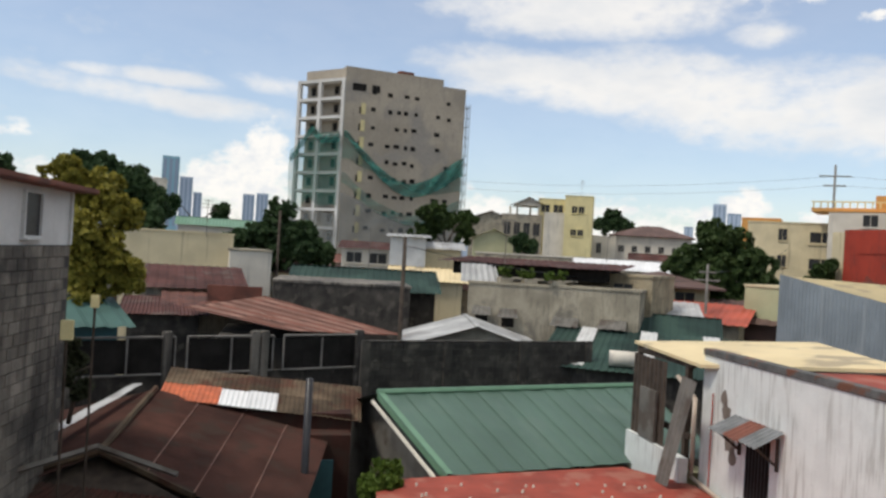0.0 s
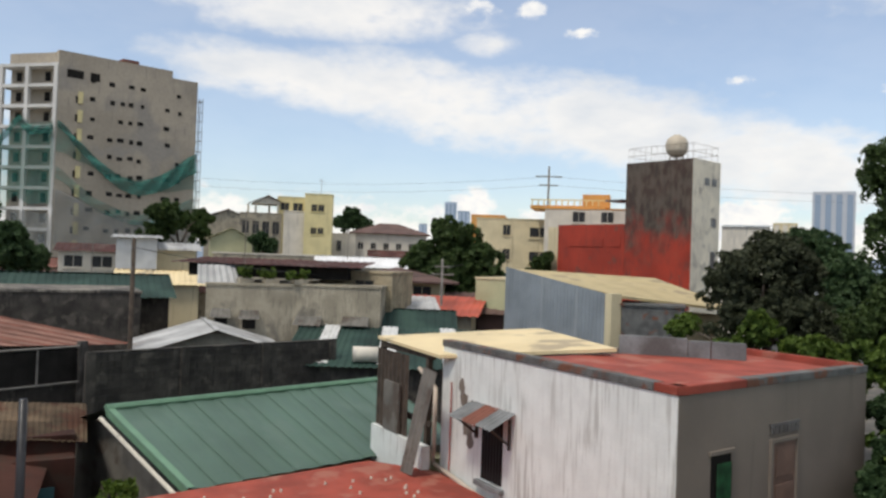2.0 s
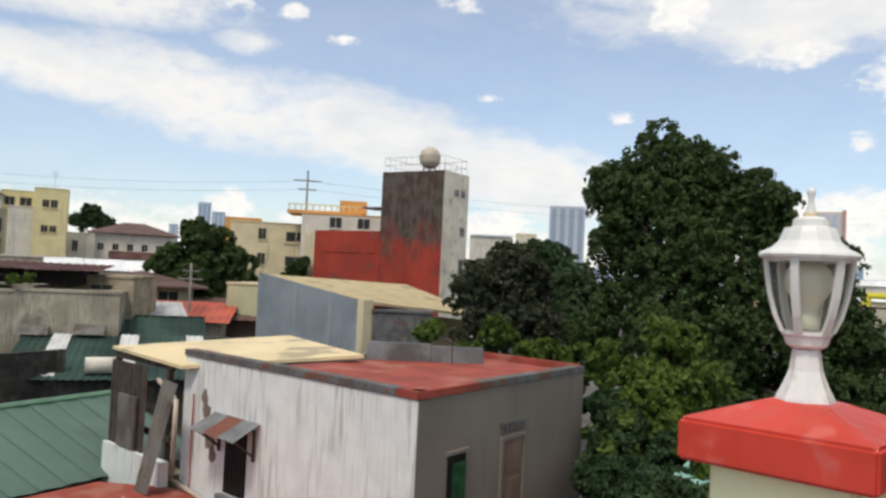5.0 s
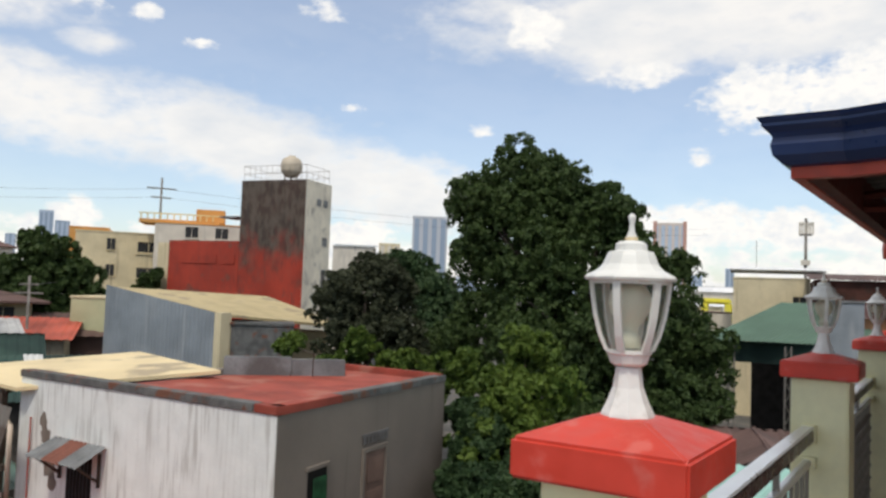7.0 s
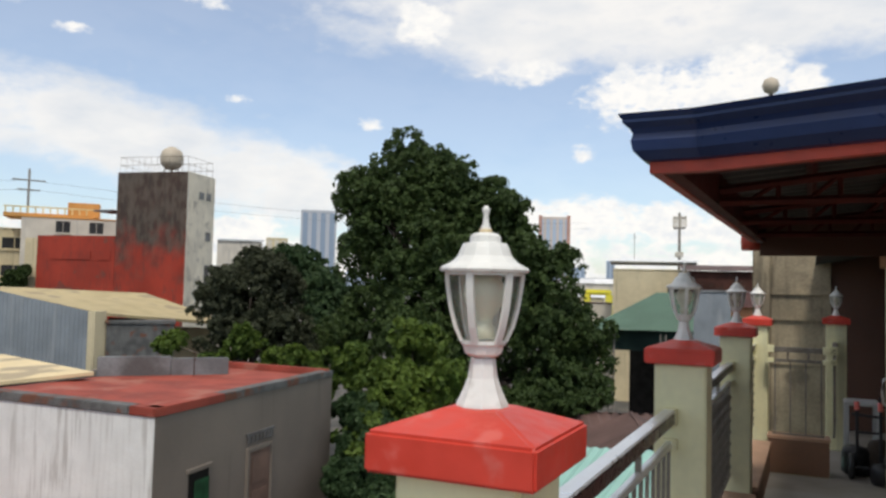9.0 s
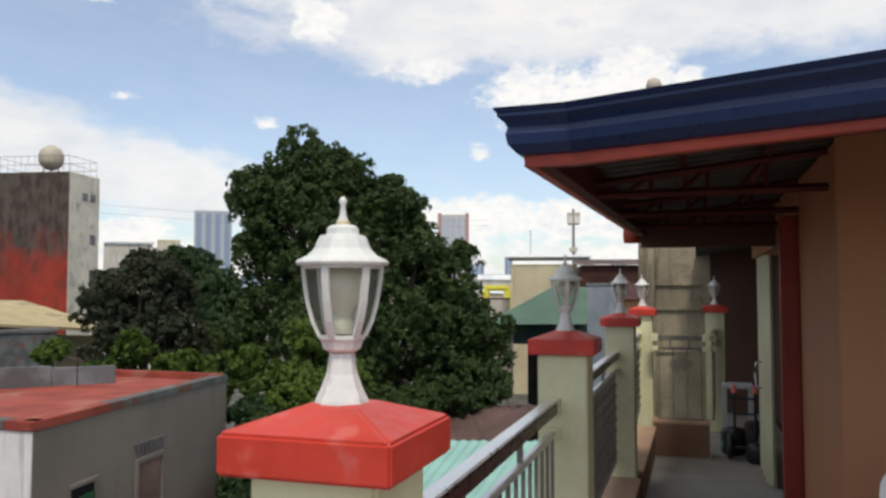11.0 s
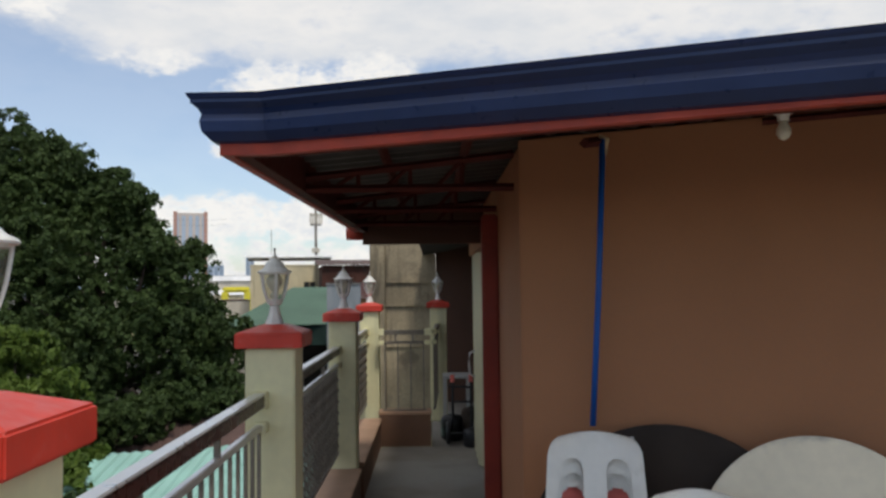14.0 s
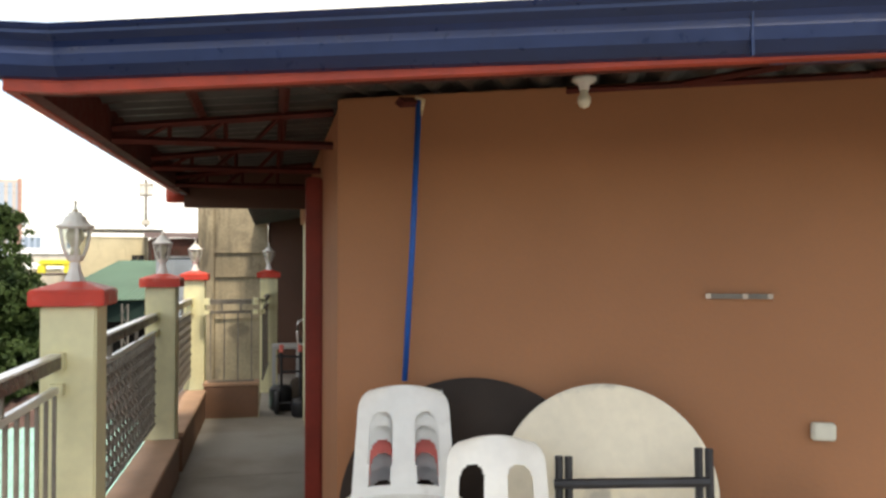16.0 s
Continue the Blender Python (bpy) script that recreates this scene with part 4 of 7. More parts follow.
hp = thing("hanging_pipe", "slim blue plastic pipe hanging from the eave", "pipe")
bm = bmesh.new()
tube(bm, [on_wall(0.415, 0.16, 9.80), on_wall(0.375, 0.12, 9.2), on_wall(0.325, 0.06, 8.65)], 0.0125, 8)
part("pipe", bm, "blue", hp, smooth=True)
bm = bmesh.new()
tube(bm, [on_wall(0.40, 0.16, 9.81), on_wall(0.43, 0.155, 9.80), on_wall(0.415, 0.15, 9.74)], 0.012, 6)
part("tie", bm, "lamp_brass", hp, "orange cord tie")

bl = thing("bulb_lamp", "bare white bulb in a ceiling socket under the eave", "lamp", Matrix.Translation(on_wall(1.075, 0.16, 9.825)))
bm = bmesh.new()
lathe(bm, [(0.045, 0.03), (0.048, 0.015), (0.022, 0.0), (0.019, -0.02)][::-1], 12)
part("socket", bm, "lamp_white", bl, smooth=True)
bm = bmesh.new()
lathe(bm, [(0.004, -0.090), (0.018, -0.083), (0.026, -0.066), (0.025, -0.05), (0.016, -0.032), (0.015, -0.02)], 12)
part("bulb", bm, "bulb", bl, smooth=True)

for name, label, u0, u1, z0, z1, mat in (("outlet_box", "cream plastic outlet box on the brown wall", 1.90, 1.985, 8.475, 8.54, "switch"),):
    t = thing(name, label, "outlet", WM)
    boxpart("box", mat, t, u0, u1, -0.035, -0.001, z0, z1, 0.006)
    boxpart("plate", mat, t, u0 + 0.008, u1 - 0.008, -0.04, -0.034, z0 + 0.008, z1 - 0.008, 0.002)
wb = thing("wall_bracket", "short rusty metal strip fixed to the wall", "bracket", WM)
boxpart("strip", "bar", wb, 1.53, 1.77, -0.02, -0.001, 9.0, 9.02, 0.003)
for u in (1.535, 1.67, 1.76):
    boxpart("screw_plate", "pipe", wb, u - 0.008, u + 0.012, -0.024, -0.019, 9.0, 9.02, 0.002)


def chair(m, mats=("plastic",), label="white plastic stacking chair", holes=True, lift=0.0):
    """Monobloc chair at local origin on the floor, facing -y; a stack repeats it upwards."""
    made = []
    for i, mat in enumerate(mats):
        t = thing("plastic_chair", label if len(mats) == 1 else {"plastic": "white plastic chair in a stack", "plastic_red": "red plastic chair in a stack", "plastic_grey": "grey plastic chair in a stack"}[mat], "chair", m @ pose(0, -0.0256 * i, 0.06 * i), "plastic chairs")
        # backrest: a curved slab with two tall openings
        bm = bmesh.new()
        nu, nv = 60, 48
        def pt(u, v, th):
            half = 0.176 + 0.025 * (0.80 - v) if v < 0.80 else 0.106 + 0.070 * math.sqrt(max(0.0, 1 - ((v - 0.80) / 0.20) ** 2))
            x = (2 * u - 1) * max(half, 0.03)
            return Vector((x, 0.20 + 0.10 * v - 0.06 * (2 * u - 1) ** 2 + th, 0.42 + lift + 0.403 * v + 0.005 * v ** 8 * (1 - (2 * u - 1) ** 2)))
        grid = {}
        for k, th in enumerate((0.0, 0.014)):
            for a in range(nu + 1):
                for b in range(nv + 1):
                    grid[a, b, k] = bm.verts.new(pt(a / nu, b / nv, th))
        def hole(a, b):
            u, v = (a + 0.5) / nu, (b + 0.5) / nv
            for c in (0.26, 0.74):
                wv = 0.125 * (0.75 + 0.25 * min(1.0, v / 0.4))
                if abs(u - c) < wv and 0.10 < v < 0.62 + 0.16 * math.sqrt(max(0, 1 - ((u - c) / 0.13) ** 2)):
                    return holes
            return False
        full = {(a, b) for a in range(nu) for b in range(nv) if not hole(a, b)}
        for a, b in full:
            bm.faces.new((grid[a, b, 0], grid[a + 1, b, 0], grid[a + 1, b + 1, 0], grid[a, b + 1, 0]))
            bm.faces.new((grid[a, b, 1], grid[a, b + 1, 1], grid[a + 1, b + 1, 1], grid[a + 1, b, 1]))
            for da, db, e in ((-1, 0, ((0, 0), (0, 1))), (1, 0, ((1, 1), (1, 0))), (0, -1, ((1, 0), (0, 0))), (0, 1, ((0, 1), (1, 1)))):
                if (a + da, b + db) not in full:
                    p, q = e
                    bm.faces.new((grid[a + p[0], b + p[1], 0], grid[a + q[0], b + q[1], 0], grid[a + q[0], b + q[1], 1], grid[a + p[0], b + p[1], 1]))
        bmesh.ops.delete(bm, geom=[v for v in bm.verts if not v.link_faces], context="VERTS")
        part("backrest", bm, mat, t, smooth=False)
        bm = bmesh.new()
        quad_box(bm, -0.215, 0.215, -0.22, 0.22, 0.405 + lift, 0.43 + lift, 0.012)
        part("seat", bm, mat, t)
        bm = bmesh.new()
        quad_box(bm, -0.22, 0.22, -0.235, -0.215, 0.37 + lift, 0.43 + lift, 0.008)
        part("apron", bm, mat, t)
        for sx in (-1, 1):
            for sy in (-1, 1):
                bm = bmesh.new()
                tube(bm, [(sx * 0.20, sy * 0.19, 0.41 + lift), (sx * 0.235, sy * 0.235, 0.0)], 0.028, 6, 0.02)
                part("leg", bm, mat, t)
        made.append(t)
    return made


def standing(u, off, turn=0.0):
    p = on_wall(u, off, FL)
    return Matrix.Translation(p) @ pose(0, 0, 0, 0, 0, math.degrees(math.atan2(WDIR.y, WDIR.x)) + turn)


chair(standing(0.42, 0.40, 16), ("plastic_grey", "plastic_grey", "plastic_red", "plastic", "plastic", "plastic"))
chair(standing(0.81, 0.60, 12) @ pose(0, -0.064, 0), ("plastic",), "tall white plastic chair with slotted back", lift=0.15)


def disc(u, z, r, lean, off, mat, label):
    """A round table top on edge against the wall."""
    t = thing("round_table", label, "table", Matrix.Translation(on_wall(u, off, z)) @ pose(0, 0, 0, 0, 0, math.degrees(math.atan2(WDIR.y, WDIR.x))) @ pose(0, 0, 0, 90 - lean, 0, 0))
    bm = bmesh.new()
    lathe(bm, [(r - 0.012, -0.014), (r, -0.010), (r, 0.010), (r - 0.012, 0.014)], 56)
    part("tabletop", bm, mat, t)
    bm = bmesh.new()
    lathe(bm, [(r - 0.03, -0.03), (r - 0.03, -0.0145), (r - 0.07, -0.0145), (r - 0.07, -0.03)], 40, caps=False)
    part("rim", bm, "black", t)
    return t


dark_top = disc(0.62, FL + 0.565, 0.575, 6, 0.09, "table_dark", "dark brown round table top leaning on the wall")
for k in range(3):
    bm = bmesh.new()
    quad_box(bm, -0.006, 0.006, -0.018, 0.018, 0.0142, 0.016, m=pose(-0.215 + 0.035 * k, 0.475 + 0.014 * k, 0, 0, 0, -24))
    part("mark", bm, "plastic_grey", dark_top, "small pale painted mark")
disc(1.15, FL + 0.735, 0.41, 7, 0.16, "table", "ivory round folding table on edge with scuffed top")
leg = thing("table_trestle", "black folded steel table legs standing before the ivory table", "table legs", WM)
for u in (0.985, 1.02, 1.475, 1.51):
    bm = bmesh.new()
    tube(bm, [(u, -0.30, 8.43 if u < 1.2 else 8.485), (u + 0.01, -0.36, FL)], 0.015, 8)
    part("leg", bm, "black", leg)
for za, zb in ((8.330, 8.372), (FL + 0.31, FL + 0.29)):
    bm = bmesh.new()
    tube(bm, [(0.97, -0.315, za), (1.51, -0.315, zb)], 0.019, 8)
    part("crossbar", bm, "black", leg)
bm = bmesh.new()
quad_box(bm, 0.9, 1.5, -0.32, -0.06, FL + 0.0, FL + 0.31, 0.01)
tagged(part("wooden_box", bm, "wood"), "low dark wooden box against the wall", "box").matrix_world = WM
bm = bmesh.new()
quad_box(bm, 1.72, 1.98, -0.34, -0.04, FL, FL + 0.70, 0.01)
tagged(part("wicker_basket", bm, "wood"), "tall brown wicker basket beside the wall", "basket").matrix_world = WM

# ---- clutter at the end of the passage
ct = thing("small_table", "white plastic side table with clutter below", "table", pose(0.36, 9.40, FL))
boxpart("top", "plastic_grey", ct, -0.16, 0.16, -0.2, 0.2, 0.66, 0.69, 0.01)
for sx in (-0.17, 0.17):
    for sy in (-0.17, 0.17):
        boxpart("leg", "plastic_grey", ct, 0.8 * sx - 0.02, 0.8 * sx + 0.02, sy - 0.02, sy + 0.02, 0, 0.66)
ht = thing("hand_trolley", "dark steel trolley with red grips among clutter", "trolley", pose(0.40, 8.86, FL))
for pts, r in (([(-0.10, 0, 0.12), (-0.10, 0.03, 0.72)], 0.016), ([(0.10, 0, 0.12), (0.10, 0.03, 0.80)], 0.016), ([(-0.10, 0.02, 0.45), (0.10, 0.02, 0.45)], 0.012), ([(-0.13, -0.08, 0.13), (0.13, -0.08, 0.13)], 0.014), ([(-0.15, 0.02, 0.62), (0.15, 0.02, 0.60)], 0.014)):
    bm = bmesh.new()
    tube(bm, pts, r, 6)
    part("bar", bm, "black", ht)
for x in (-0.10, 0.10):
    bm = bmesh.new()
    tube(bm, [(x, 0.031, 0.66), (x, 0.033, 0.74)], 0.024, 8)
    part("grip", bm, "plastic_red", ht, "red rubber grip")
for x in (-0.15, 0.15):
    bm = bmesh.new()
    lathe(bm, [(0.05, -0.02), (0.115, -0.024), (0.125, -0.01), (0.125, 0.01), (0.115, 0.024), (0.05, 0.02)], 18)
    bm.transform(pose(x, 0, 0.125, 0, 90, 0))
    part("wheel", bm, "black", ht, smooth=True)
for k, (x, y, z, w, h) in enumerate(((0.30, 9.12, 0.0, 0.13, 0.26), (0.52, 9.10, 0.0, 0.12, 0.34), (0.50, 8.70, 0.0, 0.10, 0.18))):
    bm = bmesh.new()
    lathe(bm, [(w * 0.8, 0), (w, 0.03), (w, h - 0.04), (w * 0.85, h), (w * 0.3, h + 0.02)], 10)
    ob = tagged(part("bucket", bm, "black" if k != 1 else "wood", smooth=True), "dark lidded plastic bucket in the passage", "bucket", "passage buckets")
    ob.matrix_world = pose(x, y, FL + z)

# ---- houses and roofs of the neighbourhood
def house(name, label, lx, ly, rx, ry, depth, top, wall, roof, kind="flat", rise=0.8, over=0.35, wins=(), nx=None, category="house", base=0.0, ny=1, group="", stripes=None):
    """A plain house seen from the terrace. wins: (u0, u1, z0, z1) as shares of the width and heights."""
    m, w = facing(lx, ly, rx, ry)
    t = thing(name, label, category, m, group)
    boxpart("wall", wall, t, 0, w, 0, depth, base, top)
    n = nx or max(2, int(w / 1.1))
    if kind == "flat":
        boxpart("roof", roof, t, -0.05, w + 0.05, -0.05, depth + 0.05, top + 0.002, top + 0.12, 0.02)
    elif kind == "shed":
        sheets(t, "roof_sheet", roof, (-over, -over, top), (w + over, -over, top), (w + over, depth, top + rise), (-over, depth, top + rise), n, ny, mats={(i, j): stripes for i in range(0, n, 3) for j in range(ny)} if stripes else None)
    elif kind == "gable":
        sheets(t, "roof_sheet", roof, (-over, -over, top - 0.1), (w + over, -over, top - 0.1), (w + over, depth / 2, top + rise), (-over, depth / 2, top + rise), n, ny)
        sheets(t, "roof_sheet", roof, (w + over, depth + over, top - 0.1), (-over, depth + over, top - 0.1), (-over, depth / 2, top + rise), (w + over, depth / 2, top + rise), n, ny)
        for u in (0.0, w):
            bm = bmesh.new()
            bm.faces.new([bm.verts.new((u, a, z)) for a, z in ((0, top - 0.01), (depth, top - 0.01), (depth / 2, top + rise - 0.05))])
            part("gable_wall", bm, wall, t)
    elif kind == "front":
        k = max(2, int(depth / 1.2))
        sheets(t, "roof_sheet", roof, (-over, depth, top - 0.1), (-over, -over, top - 0.1), (w / 2, -over, top + rise), (w / 2, depth, top + rise), k, ny)
        sheets(t, "roof_sheet", roof, (w + over, -over, top - 0.1), (w + over, depth, top - 0.1), (w / 2, depth, top + rise), (w / 2, -over, top + rise), k, ny)
        for a in (0.0, depth):
            bm = bmesh.new()
            bm.faces.new([bm.verts.new((u, a, z)) for u, z in ((0, top - 0.01), (w, top - 0.01), (w / 2, top + rise - 0.05))])
            part("gable_wall", bm, wall, t)
    elif kind == "hip":
        e = min(w, depth) / 2
        A, B, C, D = (-over, -over, top), (w + over, -over, top), (w + over, depth + over, top), (-over, depth + over, top)
        P, Q = (e, depth / 2, top + rise), (w - e, depth / 2, top + rise)
        bm = bmesh.new()
        ring = [bm.verts.new(v) for v in (A, B, C, D)]
        low_ring = [bm.verts.new((v[0], v[1], v[2] - 0.1)) for v in (A, B, C, D)]
        p_, q_ = bm.verts.new(P), bm.verts.new(Q)
        for f in ((0, 1, q_, p_), (2, 3, p_, q_), (1, 2, q_), (3, 0, p_)):
            bm.faces.new([ring[v] if isinstance(v, int) else v for v in f])
        for k in range(4):
            bm.faces.new((low_ring[k], low_ring[(k + 1) % 4], ring[(k + 1) % 4], ring[k]))
        bm.faces.new(low_ring[::-1])
        part("roof", bm, roof, t)
    for u0, u1, z0, z1 in wins:
        window(t, u0 * w, u1 * w, z0, z1, 0.0, wall)
    return t


def hooded(parent, spans):
    """Dark openings under small propped hoods."""
    for u0, u1, z in spans:
        ob = new("hooded_window")
        ob.parent = parent
        boxpart("opening", "dark", ob, u0, u1, -0.02, 0.03, z - 0.7, z)
        bm = bmesh.new()
        sheet(bm, (u0 - 0.15, -0.55, z - 0.25), (u1 + 0.15, -0.55, z - 0.25), (u1 + 0.1, -0.02, z + 0.1), (u0 - 0.1, -0.02, z + 0.1), 4, 0.015, 3)
        part("hood", bm, "old_sheet", ob)
        boxpart("sill", "dirty_wall", ob, u0 - 0.08, u1 + 0.08, -0.1, -0.002, z - 0.78, z - 0.7)


# white house with the red roof
wh = thing("white_house", "whitewashed house with bare grey end wall and red flat roof", "house")
WX, WY, WZ = -8.58, 8.74, 7.33
m, wl = facing(-15.3, 8.62, WX, WY)
nw = new("front_wall")
nw.parent = wh
nw.matrix_local = m
boxpart("wall", "white_wall", nw, 0, wl, 0, 0.07, 0, WZ)
boxpart("coping", "roof_coping", nw, -0.02, wl * 0.93, -0.03, 0.24, WZ + 0.002, WZ + 0.135, 0.015, "bare cement coping with rust stains")
boxpart("coping", "red_roof", nw, wl * 0.93 + 0.002, wl + 0.02, -0.03, 0.24, WZ + 0.002, WZ + 0.135, 0.015)
# window with its awning
win = new("window")
win.parent = wh
win.matrix_local = m
boxpart("opening", "dark", win, 1.66, 2.36, -0.012, 0.05, 4.86, 6.08)
boxpart("sill", "coping", win, 1.52, 2.46, -0.12, -0.002, 4.72, 4.82, 0.01)
for k in range(7):
    boxpart("bar", "black", win, 1.66 + 0.1 * k, 1.68 + 0.1 * k, -0.03, -0.014, 4.86, 6.08)
pz = random.Random(31)
for k in range(5):
    bm = bmesh.new()
    c, r = (0.86 + 0.07 * k + pz.uniform(-.05, .05), 6.55 - 0.26 * k), pz.uniform(0.16, 0.28)
    ring = [bm.verts.new((c[0] + r * pz.uniform(.5, 1.0) * math.cos(a), -0.004, c[1] + 1.3 * r * pz.uniform(.5, 1.0) * math.sin(a))) for a in [2 * math.pi * n / 11 for n in range(11)]]
    ring2 = [bm.verts.new(v.co + Vector((0, 0.006, 0))) for v in ring]
    bm.faces.new(ring)
    for n in range(11):
        bm.faces.new((ring[n], ring2[n], ring2[(n + 1) % 11], ring[(n + 1) % 11]))
    part("bare_patch", bm, "grey_wall", nw, "bare grey render where the whitewash fell off")
aw = new("awning")
aw.parent = wh
aw.matrix_local = m
for k in range(3):
    bm = bmesh.new()
    sheet(bm, (1.25 + 0.5 * k, -0.60, 6.08), (1.77 + 0.5 * k, -0.60, 6.06), (1.77 + 0.5 * k, -0.02, 6.34), (1.25 + 0.5 * k, -0.02, 6.34), 4, 0.02, 5)
    part("awning_sheet", bm, "coping" if k != 1 else "rust_red", aw)
for u in (1.45, 2.6):
    bm = bmesh.new()
    tube(bm, [(u, -0.02, 5.70), (u, -0.5, 6.06)], 0.025, 4)
    part("brace", bm, "wood", aw)
    bm = bmesh.new()
    tube(bm, [(u, -0.03, 5.62), (u, -0.03, 6.2)], 0.04, 4)
    part("bracket", bm, "wood", aw)
dp = new("drainpipe")
dp.parent = wh
dp.matrix_local = m
for pts in ([(-0.9, -0.1, 6.72), (-0.25, -0.1, 6.45), (-0.12, -0.1, 6.35)], [(-0.12, -0.1, 6.4), (-0.12, -0.1, 4.75)], [(-0.12, -0.1, 4.74), (2.9, -0.12, 4.38), (5.0, -0.12, 4.1)]):
    bm = bmesh.new()
    tube(bm, pts, 0.05, 8)
    part("pipe", bm, "pipe", dp, smooth=True)
bm = bmesh.new()
tube(bm, [(0.45, -0.04, 6.6), (0.45, -0.04, 4.7)], 0.015, 6)
part("conduit", bm, "redsteel", dp)
# grey end wall
m2, wr = facing(WX, WY, -9.43, 14.62)
ew = new("end_wall")
ew.parent = wh
ew.matrix_local = m2
boxpart("wall", "grey_wall", ew, 0.013, wr, -0.012, 0.08, 0, WZ)
boxpart("coping", "red_roof", ew, 0.05, wr * 0.3, -0.03, 0.22, WZ + 0.002, WZ + 0.135, 0.012)
boxpart("coping", "roof_coping", ew, wr * 0.3 + 0.002, wr + 0.02, -0.03, 0.22, WZ + 0.002, WZ + 0.135, 0.012)
dr = new("door")
dr.parent = wh
dr.matrix_local = m2 @ pose(0.17, 0, -0.07)
boxpart("leaf", "door_wood", dr, 2.42, 3.16, -0.03, 0.03, 4.45, 6.42, 0.01)
for a, b, c, d in ((2.34, 2.42, 4.4, 6.5), (3.16, 3.24, 4.4, 6.5), (2.42, 3.16, 6.42, 6.5)):
    boxpart("jamb", "grey_wall", dr, a, b, -0.06, 0.02, c, d, 0.008)
for k in range(3):
    boxpart("panel", "door_wood", dr, 2.52, 3.06, -0.045, -0.031, 4.6 + 0.62 * k, 5.1 + 0.62 * k, 0.01)
for k in range(7):
    boxpart("vent_slot", "coping", dr, 2.36 + 0.13 * k, 2.44 + 0.13 * k, -0.05, -0.002, 6.57, 6.70, 0.006)
boxpart("vent_rail", "coping", dr, 2.32, 3.28, -0.04, -0.002, 6.70, 6.75, 0.004)
gw = new("window")
gw.parent = wh
gw.matrix_local = m2
boxpart("opening", "dark", gw, 0.86, 1.40, -0.018, 0.03, 4.6, 6.36)
bm = bmesh.new()
sheet(bm, (0.98, -0.045, 4.6), (1.38, -0.045, 4.6), (1.38, -0.045, 6.22), (0.98, -0.045, 6.22), 5, 0.02, 4)
part("curtain", bm, "green_door", gw, "green curtain in the opening")
boxpart("ledge", "grey_wall", gw, 0.80, 1.46, -0.05, -0.012, 6.36, 6.42)
bal = new("balcony_rail")
bal.parent = wh
bal.matrix_local = m2
boxpart("slab", "coping", bal, 2.0, 4.4, -0.9, -0.01, 4.28, 4.4)
for k in range(9):
    bm = bmesh.new()
    tube(bm, [(2.05 + 0.25 * k, -0.85, 4.4), (2.05 + 0.25 * k, -0.85, 5.25 + (0.08 if k > 5 else 0))], 0.015, 5)
    part("baluster", bm, "black", bal)
bm = bmesh.new()
tube(bm, [(2.05, -0.85, 5.25), (4.05, -0.85, 5.3)], 0.02, 5)
part("handrail", bm, "black", bal)
# roof slab, back parapets
bm = bmesh.new()
plate(bm, ((-12.9, 8.85, WZ + 0.03), (WX - 0.2, 8.95, WZ + 0.03), (-9.6, 14.4, WZ + 0.03), (-12.9, 14.4, WZ + 0.03)), 0.18)
part("roof_slab", bm, "red_roof", wh)
bm = bmesh.new()
mm, ww = facing(-12.95, 11.55, -11.2, 13.4)
quad_box(bm, 0, ww * 0.55, 0, 0.15, WZ + 0.001, WZ + 0.42, 0.02, m=mm)
quad_box(bm, ww * 0.55 + 0.002, ww, 0.0, 0.15, WZ + 0.001, WZ + 0.38, 0.02, m=mm)
part("back_parapet", bm, "coping", wh)
bm = bmesh.new()
quad_box(bm, -12.9, -9.45, 14.45, 14.6, WZ + 0.001, WZ + 0.16, 0.02)
part("far_coping", bm, "red_roof", wh)
boxpart("back_wall", "grey_wall", wh, -15.3, -9.5, 14.5, 14.62, 0, WZ - 0.01)
boxpart("side_wall", "grey_wall", wh, -15.4, -15.2, 8.85, 14.5, 0, WZ - 0.16)
bm = bmesh.new()
tube(bm, [(-11.5, 12.7, WZ), (-11.5, 12.7, WZ + 0.55)], 0.012, 5)
part("rebar", bm, "rust", wh)

# cream roof over the lean-to, and its frame
yr = thing("lean_to", "timber and sheet lean-to under a cream yellow roof", "shed")
bm = bmesh.new()
YA, YB, YC, YD = Vector((-18.3, 8.42, 7.25)), Vector((-15.0, 8.36, 7.16)), Vector((-12.4, 11.0, 7.54)), Vector((-17.2, 12.6, 7.5))
plate(bm, (YA, YB, YC, YD), 0.07)
part("roof", bm, "yellow_roof", yr, "cream yellow painted roof with dark scorched patches")
for x, y, z in ((-18.1, 8.5, 7.2), (-15.7, 8.5, 7.15), (-17.6, 10.8, 7.3)):
    bm = bmesh.new()
    quad_box(bm, x - 0.06, x + 0.06, y - 0.06, y + 0.06, 4.6, z)
    part("post", bm, "wood", yr)
for z in (7.0, 5.5):
    bm = bmesh.new()
    quad_box(bm, -18.1, -15.5, 8.45, 8.55, z, z + 0.12)
    part("beam", bm, "wood", yr)
boxpart("low_wall", "white_wall", yr, -18.04, -15.36, 8.2, 8.4, 3.6, 5.13)
bm = bmesh.new()
sheet(bm, (-18.0, 8.3, 5.08), (-16.3, 8.3, 5.08), (-16.3, 8.3, 7.0), (-18.0, 8.3, 7.0), 8, 0.02, 3)
part("screen", bm, "wood", yr, "dark board screen")
boxpart("screen_pane", "old_sheet", yr, -17.4, -16.6, 8.2, 8.26, 5.15, 6.3)
bm = bmesh.new()
sheet(bm, (-15.5, 7.75, 4.62), (-14.95, 7.75, 4.66), (-14.6, 8.08, 6.85), (-15.2, 8.08, 6.90), 3, 0.012, 5)
